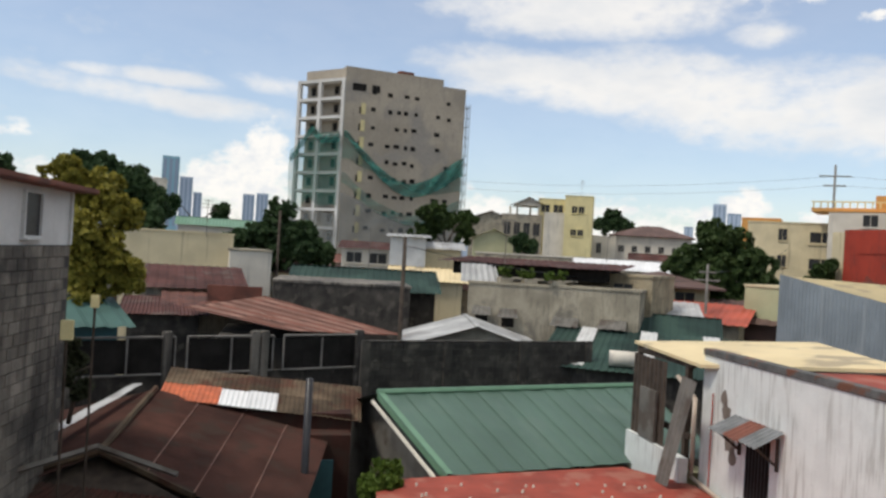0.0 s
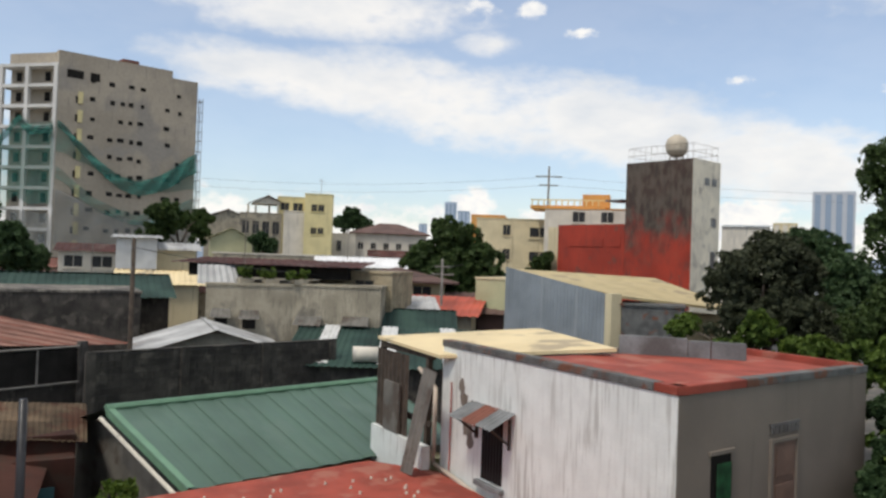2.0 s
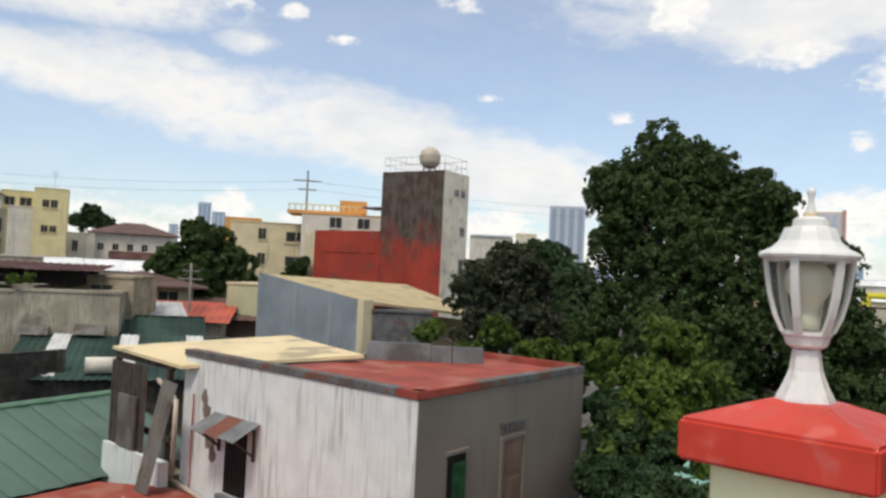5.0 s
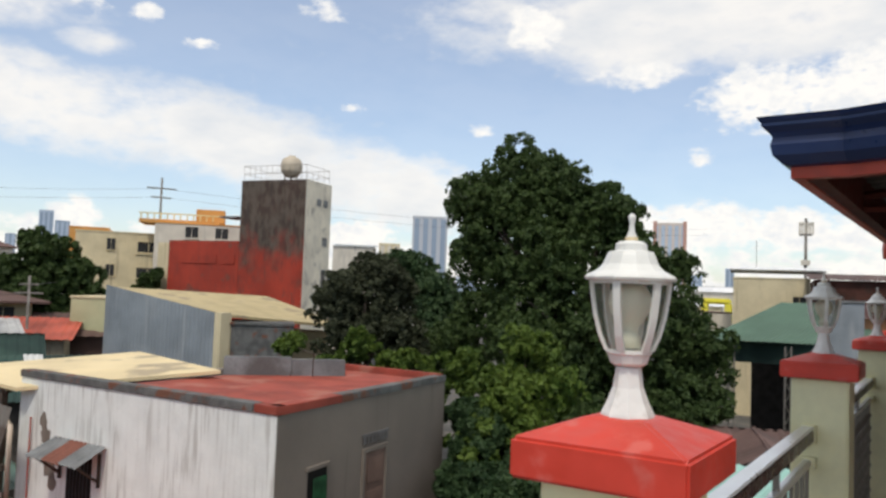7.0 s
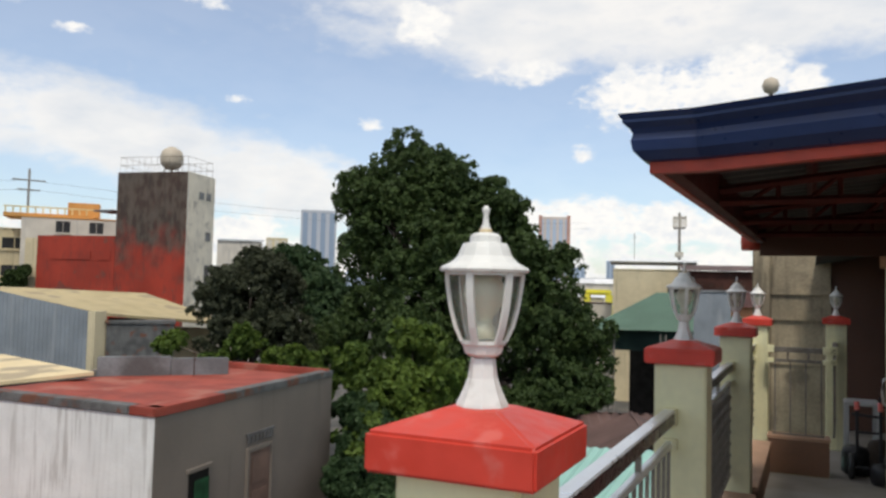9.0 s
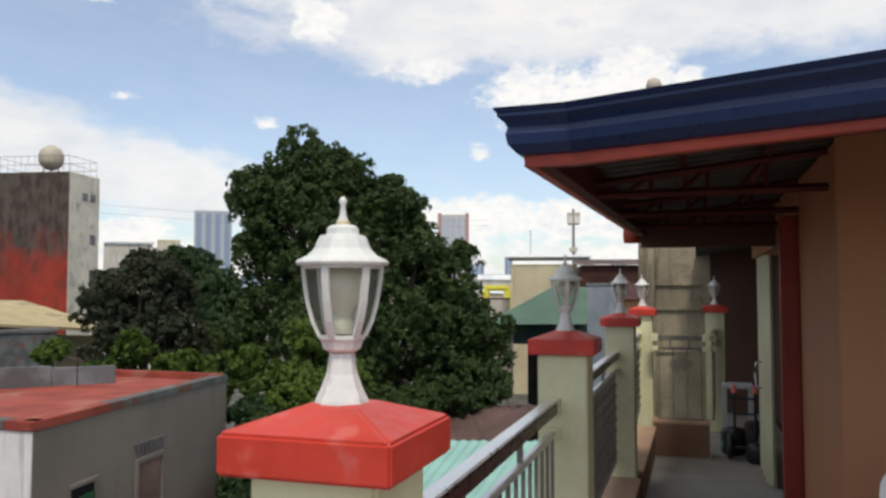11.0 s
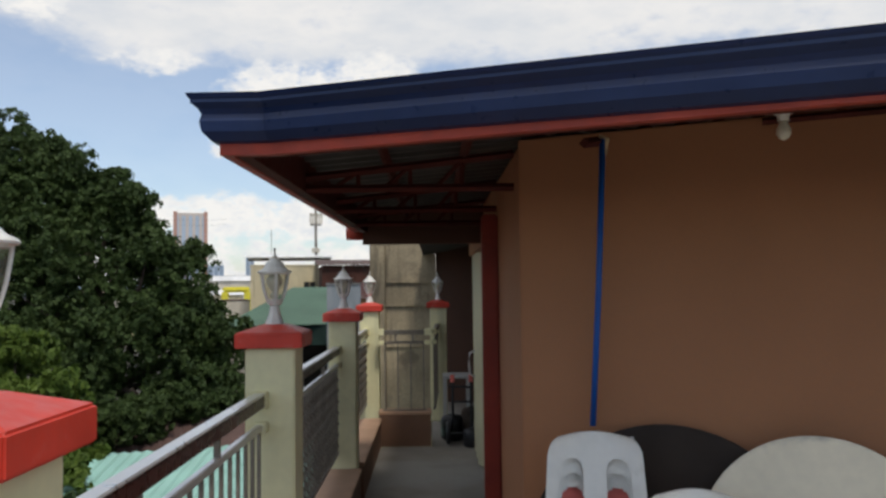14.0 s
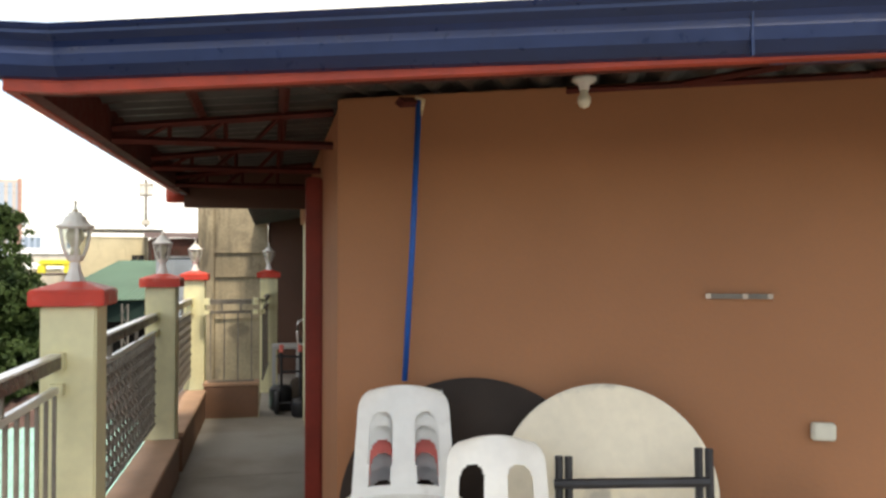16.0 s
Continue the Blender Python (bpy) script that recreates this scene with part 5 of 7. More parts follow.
part("leaning_sheet", bm, "old_sheet", yr, "loose grey sheet leaning on the frame")
boxpart("back", "dark", yr, -18.2, -15.5, 10.6, 10.7, 3.6, 7.3)

# red slab roof in front of the green one
rs = thing("red_slab_roof", "low red painted concrete roof with pale spots", "roof")
bm = bmesh.new()
plate(bm, ((-15.5, 1.9, 4.62), (-8.2, 1.2, 4.45), (-8.4, 8.6, 4.45), (-15.2, 8.5, 4.62), (-16.45, 7.45, 4.65)), 0.2)
part("slab", bm, "red_roof", rs)
boxpart("wall", "dirty_wall", rs, -15.2, -8.4, 2.1, 8.4, 0, 4.3)
rng = random.Random(5)
for k in range(60):
    bm = bmesh.new()
    x, y = rng.uniform(-15.2, -11), rng.uniform(2.4, 7.6)
    lathe(bm, [(0.03, 4.60), (0.022, 4.665 - 0.012 * (x + 15.2))], 6, (x, y))
    part("mortar_spot", bm, "pale_wall", rs)

# green long-span roof
gr = thing("green_roofed_house", "house with a green ribbed metal roof and pale green edges", "house")
GA, GB = Vector((-20.07, 2.35, 5.46)), Vector((-22.3, 10.5, 5.46))
EA, EB = Vector((-16.45, 3.5, 4.42)), Vector((-18.3, 10.9, 4.42))
sheets(gr, "roof_sheet", "green_roof", EB, EA, GA, GB, 12, 1, 1, 0.012, 8, 0.0, 0.003)
for k in range(13):
    a, b = EA.lerp(EB, k / 12), GA.lerp(GB, k / 12)
    bm = bmesh.new()
    tube(bm, [a + Vector((0, 0, 0.03)), b + Vector((0, 0, 0.02))], 0.012, 4)
    part("rib", bm, "green_roof", gr)
bm = bmesh.new()
tube(bm, [GA + Vector((0, 0, 0.03)), GB + Vector((0, 0, 0.03))], 0.09, 6)
part("ridge_cap", bm, "green_edge", gr)
bm = bmesh.new()
side_v = (EA - EB).normalized()
up = Vector((0, 0, 0.05))
vs = [bm.verts.new(p) for p in (EA + up, GA + up, GA + up - side_v * 0.15, EA + up - side_v * 0.15, EA - up * 3, GA - up * 3)]
bm.faces.new(vs[:4]), bm.faces.new((vs[0], vs[4], vs[5], vs[1]))
part("barge_board", bm, "green_edge", gr)
bm = bmesh.new()
tube(bm, [EA + side_v * 0.12 - up * 4, GA + side_v * 0.12 - up * 4], 0.05, 6)
part("gable_pipe", bm, "pale_wall", gr)
BA, BB = Vector((-23.6, 1.3, 4.4)), Vector((-26.0, 9.6, 4.4))
bm = bmesh.new()
bm.faces.new([bm.verts.new(p) for p in (GA, GB, BB, BA)])
part("back_slope", bm, "green_roof", gr)
bm = bmesh.new()
inset = -side_v * 0.45
pts = [EA + inset + Vector((-0.4, -0.1, -0.1)), GA + inset - up * 2, BA + inset + Vector((0.4, 0, 0))]
low_ = [Vector((p.x, p.y, 0)) for p in pts]
bm.faces.new([bm.verts.new(p) for p in (pts[0], pts[1], pts[2], low_[2], low_[0])])
# The old_sheet grey puts shade into the colour of this cream gable.
part("gable_wall", bm, "old_sheet", gr)
boxpart("wall", "ygreen_wall", gr, -23.5, -17.6, 4.2, 10.2, 0, 4.2)

# blackened block wall and the framed fence beside it
mb, wb_ = facing(-25.0, 2.35, -27.3, 10.95)
bw = thing("wall_yard", "soot-blackened yard wall with pilasters and worn top", "wall", mb, kind="structure")
boxpart("core", "mortar", bw, 0, wb_, 0.0, 0.16, 0, 6.14, 0.01)
for u in (0.1, 3.0, 5.9, 8.7):
    boxpart("pilaster", "black_wall", bw, u - 0.14, u + 0.14, -0.09, -0.001, 0, 6.22, 0.015)
yb = bmesh.new()
quad_box(yb, 0, 0.385, -0.016, 0.004, 0, 0.185)
yb_ob = part("block", yb, "black_wall", bw)
yb_ob.location = (0.0, 0.0, 4.52)
for j in range(8):
    for i in range(22):
        x = 0.4 * i + (0.2 if j % 2 else 0.0)
        if x + 0.385 < wb_ and (i, j) != (0, 0):
            o = new("block", yb_ob.data)
            o.parent = bw
            o.location = (x, random.uniform(-0.008, 0.004), 4.52 + 0.2 * j)
boxpart("coping", "black_wall", bw, 0.25, wb_, -0.03, 0.19, 6.142, 6.20, 0.015)
mf, wf = facing(-22.5, -5.7, -26.1, 2.42)
fe = thing("fence", "concrete posts with pipe-framed dark mesh panels", "fence", mf)
for u in (0.02, 2.6, 5.2, 5.5, wf - 0.1):
    boxpart("post", "block", fe, u - 0.13, u + 0.13, -0.1, 0.12, 0, 6.42 if u > 2 else 6.3, 0.02)
for k in range(3):
    a, b = wf * k / 3 + 0.2, wf * (k + 1) / 3 - 0.15
    for z in (5.22, 6.28):
        bm = bmesh.new()
        tube(bm, [(a, -0.05, z), (b, -0.05, z)], 0.035, 6)
        part("rail", bm, "pole", fe)
    for u in (a, (a + b) / 2, b):
        bm = bmesh.new()
        tube(bm, [(u, -0.05, 5.22), (u, -0.05, 6.28)], 0.03, 6)
        part("upright", bm, "pole", fe)
    bm = bmesh.new()
    sheet(bm, (a, 0.02, 5.25), (b, 0.02, 5.25), (b, 0.02, 6.2), (a, 0.02, 6.2), 6, 0.02, 3)
    part("mesh_panel", bm, "dark", fe, "torn dark mesh panel")
boxpart("base_wall", "black_wall", fe, 0, wf, 0.05, 0.2, 0, 5.2)

# rusted roofs by the block wall
br = thing("rust_roofed_house", "low house with a hipped roof of rusted brown sheets", "house")
RID0, RID1 = Vector((-15.6, -3.25, 5.05)), Vector((-20.3, -3.05, 5.38))
EV0, EV1 = Vector((-14.0, 0.35, 4.05)), Vector((-20.0, 1.2, 4.35))
sheets(br, "roof_sheet", "rust", EV0, EV1, RID1, RID0, 4, 4, 16, 0.007, 4, 0.03, 0.005)
for k in (1, 2, 3):
    bm = bmesh.new()
    tube(bm, [EV0.lerp(RID0, k / 4) + Vector((0, 0, 0.02)), EV1.lerp(RID1, k / 4) + Vector((0, 0, 0.02))], 0.014, 4)
    part("lap_edge", bm, "rust_pale", br)
sheets(br, "roof_sheet", "rust", (-20.6, -6.2, 4.5), (-13.3, -6.2, 4.2), RID0, RID1, 4, 3, 16, 0.007, 4, 0.03, 0.005)
sheets(br, "roof_sheet", "rust", (-13.4, -6.0, 4.3), (-12.6, 0.3, 3.75), (-14.3, -0.6, 4.45), (-15.0, -4.6, 4.72), 8, 1, 4, 0.02, 4, 0.05, 0.02)
for a, b in ((RID0, RID1), (RID0, Vector((-14.35, -1.4, 4.62))), (RID0, Vector((-14.6, -5.4, 4.55)))):
    bm = bmesh.new()
    tube(bm, [a + Vector((0, 0, 0.04)), b + Vector((0, 0, 0.04))], 0.07, 6)
    part("ridge_cap", bm, "rust_light", br)
bm = bmesh.new()
bm.faces.new([bm.verts.new(p) for p in (RID0 + Vector((-.25, 0, -.12)), Vector((-14.5, -1.5, 4.5)), Vector((-14.7, -5.3, 4.45)))])
part("gable_board", bm, "wood", br)
for foot in ((-14.49, -1.71, 5.00), (-13.90, -4.35, 5.14)):
    bm = bmesh.new()
    tube(bm, [(-15.05, -3.17, 5.33), foot], 0.055, 4)
    part("barge_board", bm, "old_sheet", br, "weathered grey barge board")
boxpart("wall", "black_wall", br, -20.0, -14.0, -5.8, 0.2, 0, 4.0)
bm = bmesh.new()
sheet(bm, (-15.6, -5.0, 4.98), (-20.4, -3.6, 5.5), (-20.3, -3.35, 5.52), (-15.6, -4.6, 5.05), 3, 0.01, 4)
part("flashing", bm, "galv", br, "bare galvanised flashing strip")

mr = thing("mossy_roofed_shed", "shed with mossy rusted roof, orange and white sheets", "shed")
sheets(mr, "roof_sheet", "rust_light", (-20.0, -2.95, 5.24), (-20.15, 1.95, 4.72), (-22.3, 2.1, 5.2), (-22.3, -3.0, 5.6), 7, 2, 6, 0.012, 4, 0.05, 0.012,
       {(0, 0): "orange_sheet", (1, 0): "orange_sheet", (2, 0): "white_roof", (3, 0): "white_roof"})
boxpart("wall", "rust", mr, -22.2, -20.2, -2.7, 1.75, 0, 4.9)
boxpart("wall", "rust", mr, -20.22, -19.6, 0.1, 1.7, 0, 4.5)
boxpart("door", "teal", mr, -19.62, -19.5, 0.75, 1.3, 2.2, 3.9)
boxpart("dark_door", "dark", mr, -19.62, -19.5, 0.2, 0.7, 2.2, 3.9)
def pole(name, label, x, y, z0, z1, r, mat, arms=()):
    t = thing(name, label, "pole", pose(x, y, 0))
    bm = bmesh.new()
    tube(bm, [(0, 0, z0), (0.02, 0.01, (z0 + z1) / 2), (0, 0, z1)], r, 8, r * 0.75)
    part("shaft", bm, mat, t, smooth=True)
    for z, half, ang in arms:
        bm = bmesh.new()
        c, s = math.cos(radians(ang)), math.sin(radians(ang))
        tube(bm, [(-half * c, -half * s, z), (half * c, half * s, z)], r * 0.55, 5)
        part("crossarm", bm, mat, t)
    return t


pole("timber_pole", "dark weathered timber pole before the mossy shed", -17.2, 0.55, 0, 6.28, 0.10, "black")
pole("utility_pole", "slim concrete utility pole with a dark top", -30.0, 4.2, 0, 9.62, 0.10, "wood")
pole("utility_pole", "thin timber pole among the trees", -47.9, -0.9, 0, 11.0, 0.09, "wood")
pole("utility_pole", "thin pole with crossarms before the round tree", -36.0, 20.2, 0, 9.3, 0.08, "pole", [(8.5, 0.6, 60), (8.9, 0.4, 60)])
pole("power_pylon", "far pole with two crossarms on the skyline", -123.7, 92.9, 0, 28.5, 0.25, "pole", [(26.5, 2.6, 60), (24.8, 1.8, 60)])
ms_ = pole("mast", "white lattice phone mast with antennas", -21.5, 145.5, 0, 24.0, 0.32, "pole", [(23.0, 1.0, 0), (21.2, 1.0, 0)])
for k in range(6):
    boxpart("antenna_panel", "pale_wall", ms_, -1.1 + 0.42 * k, -0.85 + 0.42 * k, -0.3, 0.1, 21.3, 23.4, 0.05)
boxpart("dish", "pale_wall", ms_, -0.7, 0.7, -0.4, 0.3, 16.0, 16.9, 0.1)

# block wall with clad storey
mk, wk = facing(-9.0, -4.55, -15.9, -4.03)
bk = thing("block_house", "weathered hollow-block house with white clad upper storey", "house", mk)
boxpart("mortar", "mortar", bk, 0.01, wk - 0.01, 0.015, 0.2, 0, 8.86)
boxpart("side_wall", "block", bk, wk - 0.2, wk, 0.21, 4.0, 0, 8.86)
boxpart("storey", "cladding", bk, 0.4, wk, 0.05, 4.0, 8.862, 9.85)
bm = bmesh.new()
quad_box(bm, 0.0, wk + 0.35, -0.35, 4.3, 9.852, 9.95, 0.02)
part("roof", bm, "rust_red", bk, "red sheet roof with an overhang")
window(bk, wk - 2.1, wk - 1.45, 9.02, 9.72, 0.05, "cladding", "pane", 0)
boxpart("corner_board", "cladding", bk, wk - 0.05, wk + 0.03, 0.0, 0.12, 8.87, 9.85)
blk = bmesh.new()
quad_box(blk, 0, 0.385, -0.012, 0.02, 0, 0.185)
blk_ob = part("block", blk, "block", bk)
first = True
for j in range(26):
    z = 8.66 - 0.2 * j
    for i in range(int(wk / 0.4)):
        x = 0.4 * i + (0.2 if j % 2 else 0.0)
        if x + 0.385 > wk:
            continue
        o = blk_ob if first else new("block", blk_ob.data)
        first = False
        o.parent = bk
        o.location = (x, random.uniform(-0.006, 0.004), z)

# big concrete shell in green nets
CX, CY = -150.0, 7.74
tw = thing("concrete_tower", "unfinished ten-storey concrete block hung with green nets", "building")
mr_, wr_ = facing(CX, CY, -155.0, 32.1)
ml_, wl_ = facing(-158.2, -0.95, CX, CY)
rf = new("right_face")
rf.parent = tw
rf.matrix_local = mr_
boxpart("wall", "concrete", rf, 0, wr_ * 0.80, 0, 18, 0, 43.2)
boxpart("wall", "concrete", rf, wr_ * 0.80 + 0.01, wr_, 0.05, 16, 0, 41.9)
boxpart("roof_hut", "rust_red", rf, wr_ * 0.44, wr_ * 0.56, 1.0, 4.0, 43.2, 44.0)
hole = bmesh.new()
quad_box(hole, -0.45, 0.45, -0.06, 0.02, -0.38, 0.38)
hole_ob = part("window_hole", hole, "dark", rf)
rng = random.Random(11)
count = 0
for fl in range(11):
    z = 38.7 - 3.25 * fl
    for u in (0.23, 0.365, 0.435, 0.505, 0.575, 0.77, 0.86):
        if rng.random() < 0.12:
            continue
        o = hole_ob if count == 0 else new("window_hole", hole_ob.data)
        o.parent = rf
        o.location, o.scale = (u * wr_ + rng.uniform(-.2, .2), 0, z + rng.uniform(-.2, .2)), (rng.uniform(.7, 1.3), 1, rng.uniform(.8, 1.1))
        count += 1
    if 0 < fl:
        boxpart("chute", "yellow_wall", rf, wr_ * 0.135, wr_ * 0.165, -0.25, -0.01, z - 1.0, z + 1.1)
        boxpart("chute_opening", "dark", rf, wr_ * 0.118, wr_ * 0.133, -0.04, 0.02, z - 0.9, z + 0.3)
for u0, u1 in ((0.055, 0.165), (0.21, 0.275)):
    boxpart("wide_opening", "dark", rf, u0 * wr_, u1 * wr_, -0.05, 0.02, 38.8, 40.2)
lf = new("left_face")
lf.parent = tw
lf.matrix_local = ml_
boxpart("core_wall", "concrete", lf, 0.3, wl_ - 0.05, 2.2, 16, 0, 41.2)
boxpart("parapet", "concrete", lf, 1.2, wl_ - 0.02, 0.8, 2.1, 41.3, 43.0)
for k in range(12):
    z = 41.0 - 3.55 * k
    boxpart("slab", "concrete_lt", lf, 0, wl_, -0.1, 2.18, z - 0.55, z)
    for u in (0.17, 0.30, 0.67, 0.82):
        boxpart("inner_opening", "dark", lf, u * wl_ - 0.55, u * wl_ + 0.55, 2.12, 2.19, z - 2.6, z - 1.0)
for u in (0.25, wl_ * 0.47, wl_ - 0.45):
    boxpart("column", "concrete_lt", lf, u - 0.38, u + 0.38, -0.16, 0.5, 0, 41.02)


def net_mat(name, col, clear):
    m = M[col].copy()
    m.name = name
    nodes, links = m.node_tree.nodes, m.node_tree.links
    tr, ms = nodes.new("ShaderNodeBsdfTransparent"), nodes.new("ShaderNodeMixShader")
    ms.inputs[0].default_value = clear
    links.new(nodes["Principled BSDF"].outputs[0], ms.inputs[1])
    links.new(tr.outputs[0], ms.inputs[2])
    links.new(ms.outputs[0], nodes["Material Output"].inputs[0])
    return m


NET, NET_THIN, NET_GREY = net_mat("green_net_cloth", "net", 0.30), net_mat("thin_green_net", "net", 0.62), net_mat("thin_grey_net", "net_grey", 0.60)


def drape(parent, mat, tops, height, off, w0, w1, label):
    """A hanging net: its upper edge goes through tops (share of width, z)."""
    bm = bmesh.new()
    cols = []
    us = np.linspace(0, 1, 49)
    zt = np.interp(us, [t[0] for t in tops], [t[1] for t in tops])
    zt = np.convolve(np.pad(zt, 3, "edge"), np.ones(7) / 7, "valid")
    for u, z in zip(us, zt):
        h = height(u) if callable(height) else height
        cols.append([bm.verts.new((w0 + (w1 - w0) * u, -off - 0.25 * math.sin(u * 40 + j), z - h * j / 6)) for j in range(7)])
    for a, b in zip(cols, cols[1:]):
        for j in range(6):
            bm.faces.new((a[j], b[j], b[j + 1], a[j + 1]))
    return part("net", bm, mat, parent, label, True)


drape(rf, NET, [(0, 31.5), (0.18, 27), (0.38, 23.0), (0.55, 21.6), (0.75, 23.5), (1, 28.5)], lambda u: 1.2 + 2.6 * u, 0.7, 0, wr_, "dark green safety net in a swag")
drape(rf, NET_THIN, [(0, 31.5), (0.18, 27), (0.38, 23.0), (0.55, 21.4), (0.75, 23.3), (1, 28.3)], lambda u: 14 * abs(u - 0.45) ** 1.2, 0.5, 0, wr_, "thin green net")
drape(rf, NET_THIN, [(0, 23.5), (0.25, 18.2), (0.55, 15.5), (0.8, 17.0), (1, 20)], 2.0, 0.8, 0, wr_, "second green swag")
drape(rf, NET_GREY, [(0, 19.5), (0.3, 16.0), (0.6, 14.5), (1, 18.0)], 9.5, 0.6, 0, wr_, "thin grey net over the lower floors")
drape(lf, NET_THIN, [(0, 27), (0.3, 30.5), (0.45, 32.5), (0.6, 30.5), (1, 30.8)], 14.0, 0.6, -0.8, wl_, "thin green net over open floors")
drape(lf, NET, [(0.0, 26), (0.35, 31), (0.45, 32.2), (0.6, 30), (1, 30.2)], 1.6, 0.8, -0.5, wl_, "gathered green net")
drape(lf, NET_GREY, [(0, 16.0), (1, 15.0)], 9.0, 0.7, -0.8, wl_, "grey net over the lowest floors")
for u in (wr_ + 0.3, wr_ + 1.1):
    for y in (0.0, 1.2):
        bm = bmesh.new()
        tube(bm, [(u, y, 0), (u, y, 39)], 0.07, 5)
        part("scaffold_pole", bm, "bar", rf)
for k in range(20):
    bm = bmesh.new()
    tube(bm, [(wr_, 0, 2 + 1.9 * k), (wr_ + 1.3, 0.4, 2 + 1.9 * k + 0.3 * (k % 2))], 0.09, 5)
    part("scaffold_ledger", bm, "bar", rf)

# red building with a water tank on its stair tower
rb = thing("red_building", "soot-streaked red building with a tall stair tower", "building")
mrd, wrd = facing(-49.3, 38.0, -37.8, 40.2)
mrs, wrs = facing(-37.8, 40.2, -38.44, 43.54)
fr = new("front")
fr.parent = rb
fr.matrix_local = mrd
boxpart("wall", "red_wall", fr, 0, wrd - 5.42, 0.0, 6, 0, 12.35)
boxpart("edge_pier", "cream_wall", fr, -1.3, -0.01, 0.3, 5, 0, 12.2)
boxpart("tower_wall", "tower_wall", fr, wrd - 5.4, wrd, 0.0, 3.3, 0, 16.7)
for a, b in ((1.2, 4.4), (5.0, 6.0)):
    boxpart("band", "red_wall", fr, a, b, -0.05, -0.002, 10.7, 11.3)
boxpart("eave", "coping", fr, wrd - 7.0, wrd - 5.45, -0.3, 1.6, 14.0, 14.12)
for u, z in ((1.0, 7.7), (7.2, 8.0), (8.9, 7.6)):
    boxpart("small_window", "pale_wall", fr, u, u + 0.5, -0.05, -0.002, z, z + 0.4)
sd = new("tower_side")
sd.parent = rb
sd.matrix_local = mrs
boxpart("wall", "tower_side", sd, 0.01, wrs, -0.02, 0.3, 0, 16.7)
for u, z, h in ((0.42, 15.0, 0.5), (0.68, 15.0, 0.5), (0.70, 9.0, 1.5), (0.70, 12.2, 0.6)):
    boxpart("slit_window", "coping", sd, wrs * u, wrs * (u + 0.16), -0.06, -0.021, z, z + h)
cage = new("roof_rail")
cage.parent = rb
cage.matrix_local = mrd
for u in np.linspace(wrd - 5.3, wrd - 0.1, 12):
    for y in (0.1, 3.2):
        bm = bmesh.new()
        tube(bm, [(u, y, 16.7), (u, y, 17.75)], 0.013, 4)
        part("upright", bm, "bar", cage)
for z in (17.2, 17.75):
    bm = bmesh.new()
    tube(bm, [(wrd - 5.3, 0.1, z), (wrd - 0.1, 0.1, z), (wrd - 0.1, 3.2, z), (wrd - 5.3, 3.2, z), (wrd - 5.3, 0.1, z)], 0.015, 4)
    part("rail", bm, "bar", cage)
tk = thing("water_tank", "round cream ribbed water tank on a roof", "tank", mrd @ pose(wrd - 2.35, 1.6, 16.72))
bm = bmesh.new()
prof = [(0.35, 0.42), (0.62, 0.6), (0.80, 0.9), (0.83, 1.0), (0.80, 1.06), (0.84, 1.15), (0.86, 1.25), (0.81, 1.32), (0.84, 1.4), (0.83, 1.5), (0.77, 1.58), (0.74, 1.75), (0.55, 1.95), (0.3, 2.05), (0.28, 2.12), (0.02, 2.14)]
lathe(bm, [(r * 0.93, z * 0.92) for r, z in prof], 24)
part("vessel", bm, "tank", tk, smooth=True)
for k in range(4):
    a = k * math.pi / 2 + 0.5
    bm = bmesh.new()
    tube(bm, [(0.5 * math.cos(a), 0.5 * math.sin(a), 0), (0.4 * math.cos(a), 0.4 * math.sin(a), 0.55)], 0.04, 5)
    part("stand_leg", bm, "bar", tk)
house("pale_house", "pale house behind the stair tower with a blue grey roof", -62.5, 71.5, -58.5, 74.5, 8, 14.3, "pale_wall", "gray_side", "shed", 0.6, 0.2)

# grey sheet-sided house with cream roof
sg = thing("warehouse", "long grey sheet-walled warehouse with faded tan roof", "warehouse")
mg, wg = facing(-29.5, 19.8, -22.9, 19.85)
gf = new("grey_wall")
gf.parent = sg
gf.matrix_local = mg
bm = bmesh.new()
sheet(bm, (0, 0, 0), (wg, 0, 0), (wg, 0, 8.2), (0, 0, 9.05), 30, 0.02, 4)
part("sheet_wall", bm, "gray_side", gf)
boxpart("corner", "cream_wall", gf, wg + 0.005, wg + 0.35, 0.0, 0.5, 0, 8.2)
bm = bmesh.new()
plate(bm, ((-29.6, 20.0, 8.98), (-22.6, 20.1, 8.15), (-22.0, 26.5, 7.6), (-27.6, 27.0, 8.75)), 0.1)
part("roof", bm, "tan_roof", sg, "faded tan sheet roof")
boxpart("back", "cream_wall", sg, -28.5, -22.8, 20.6, 26.0, 0, 7.4)
house("shed", "small dark grey shed beside the warehouse", -22.5, 20.3, -20.9, 21.9, 2.5, 7.75, "roof_coping", "roof_coping", "flat")
house("house", "cream walled house behind the warehouse", -36.5, 22.6, -33.0, 24.6, 5, 8.3, "ygreen_wall", "cream_wall", "flat")

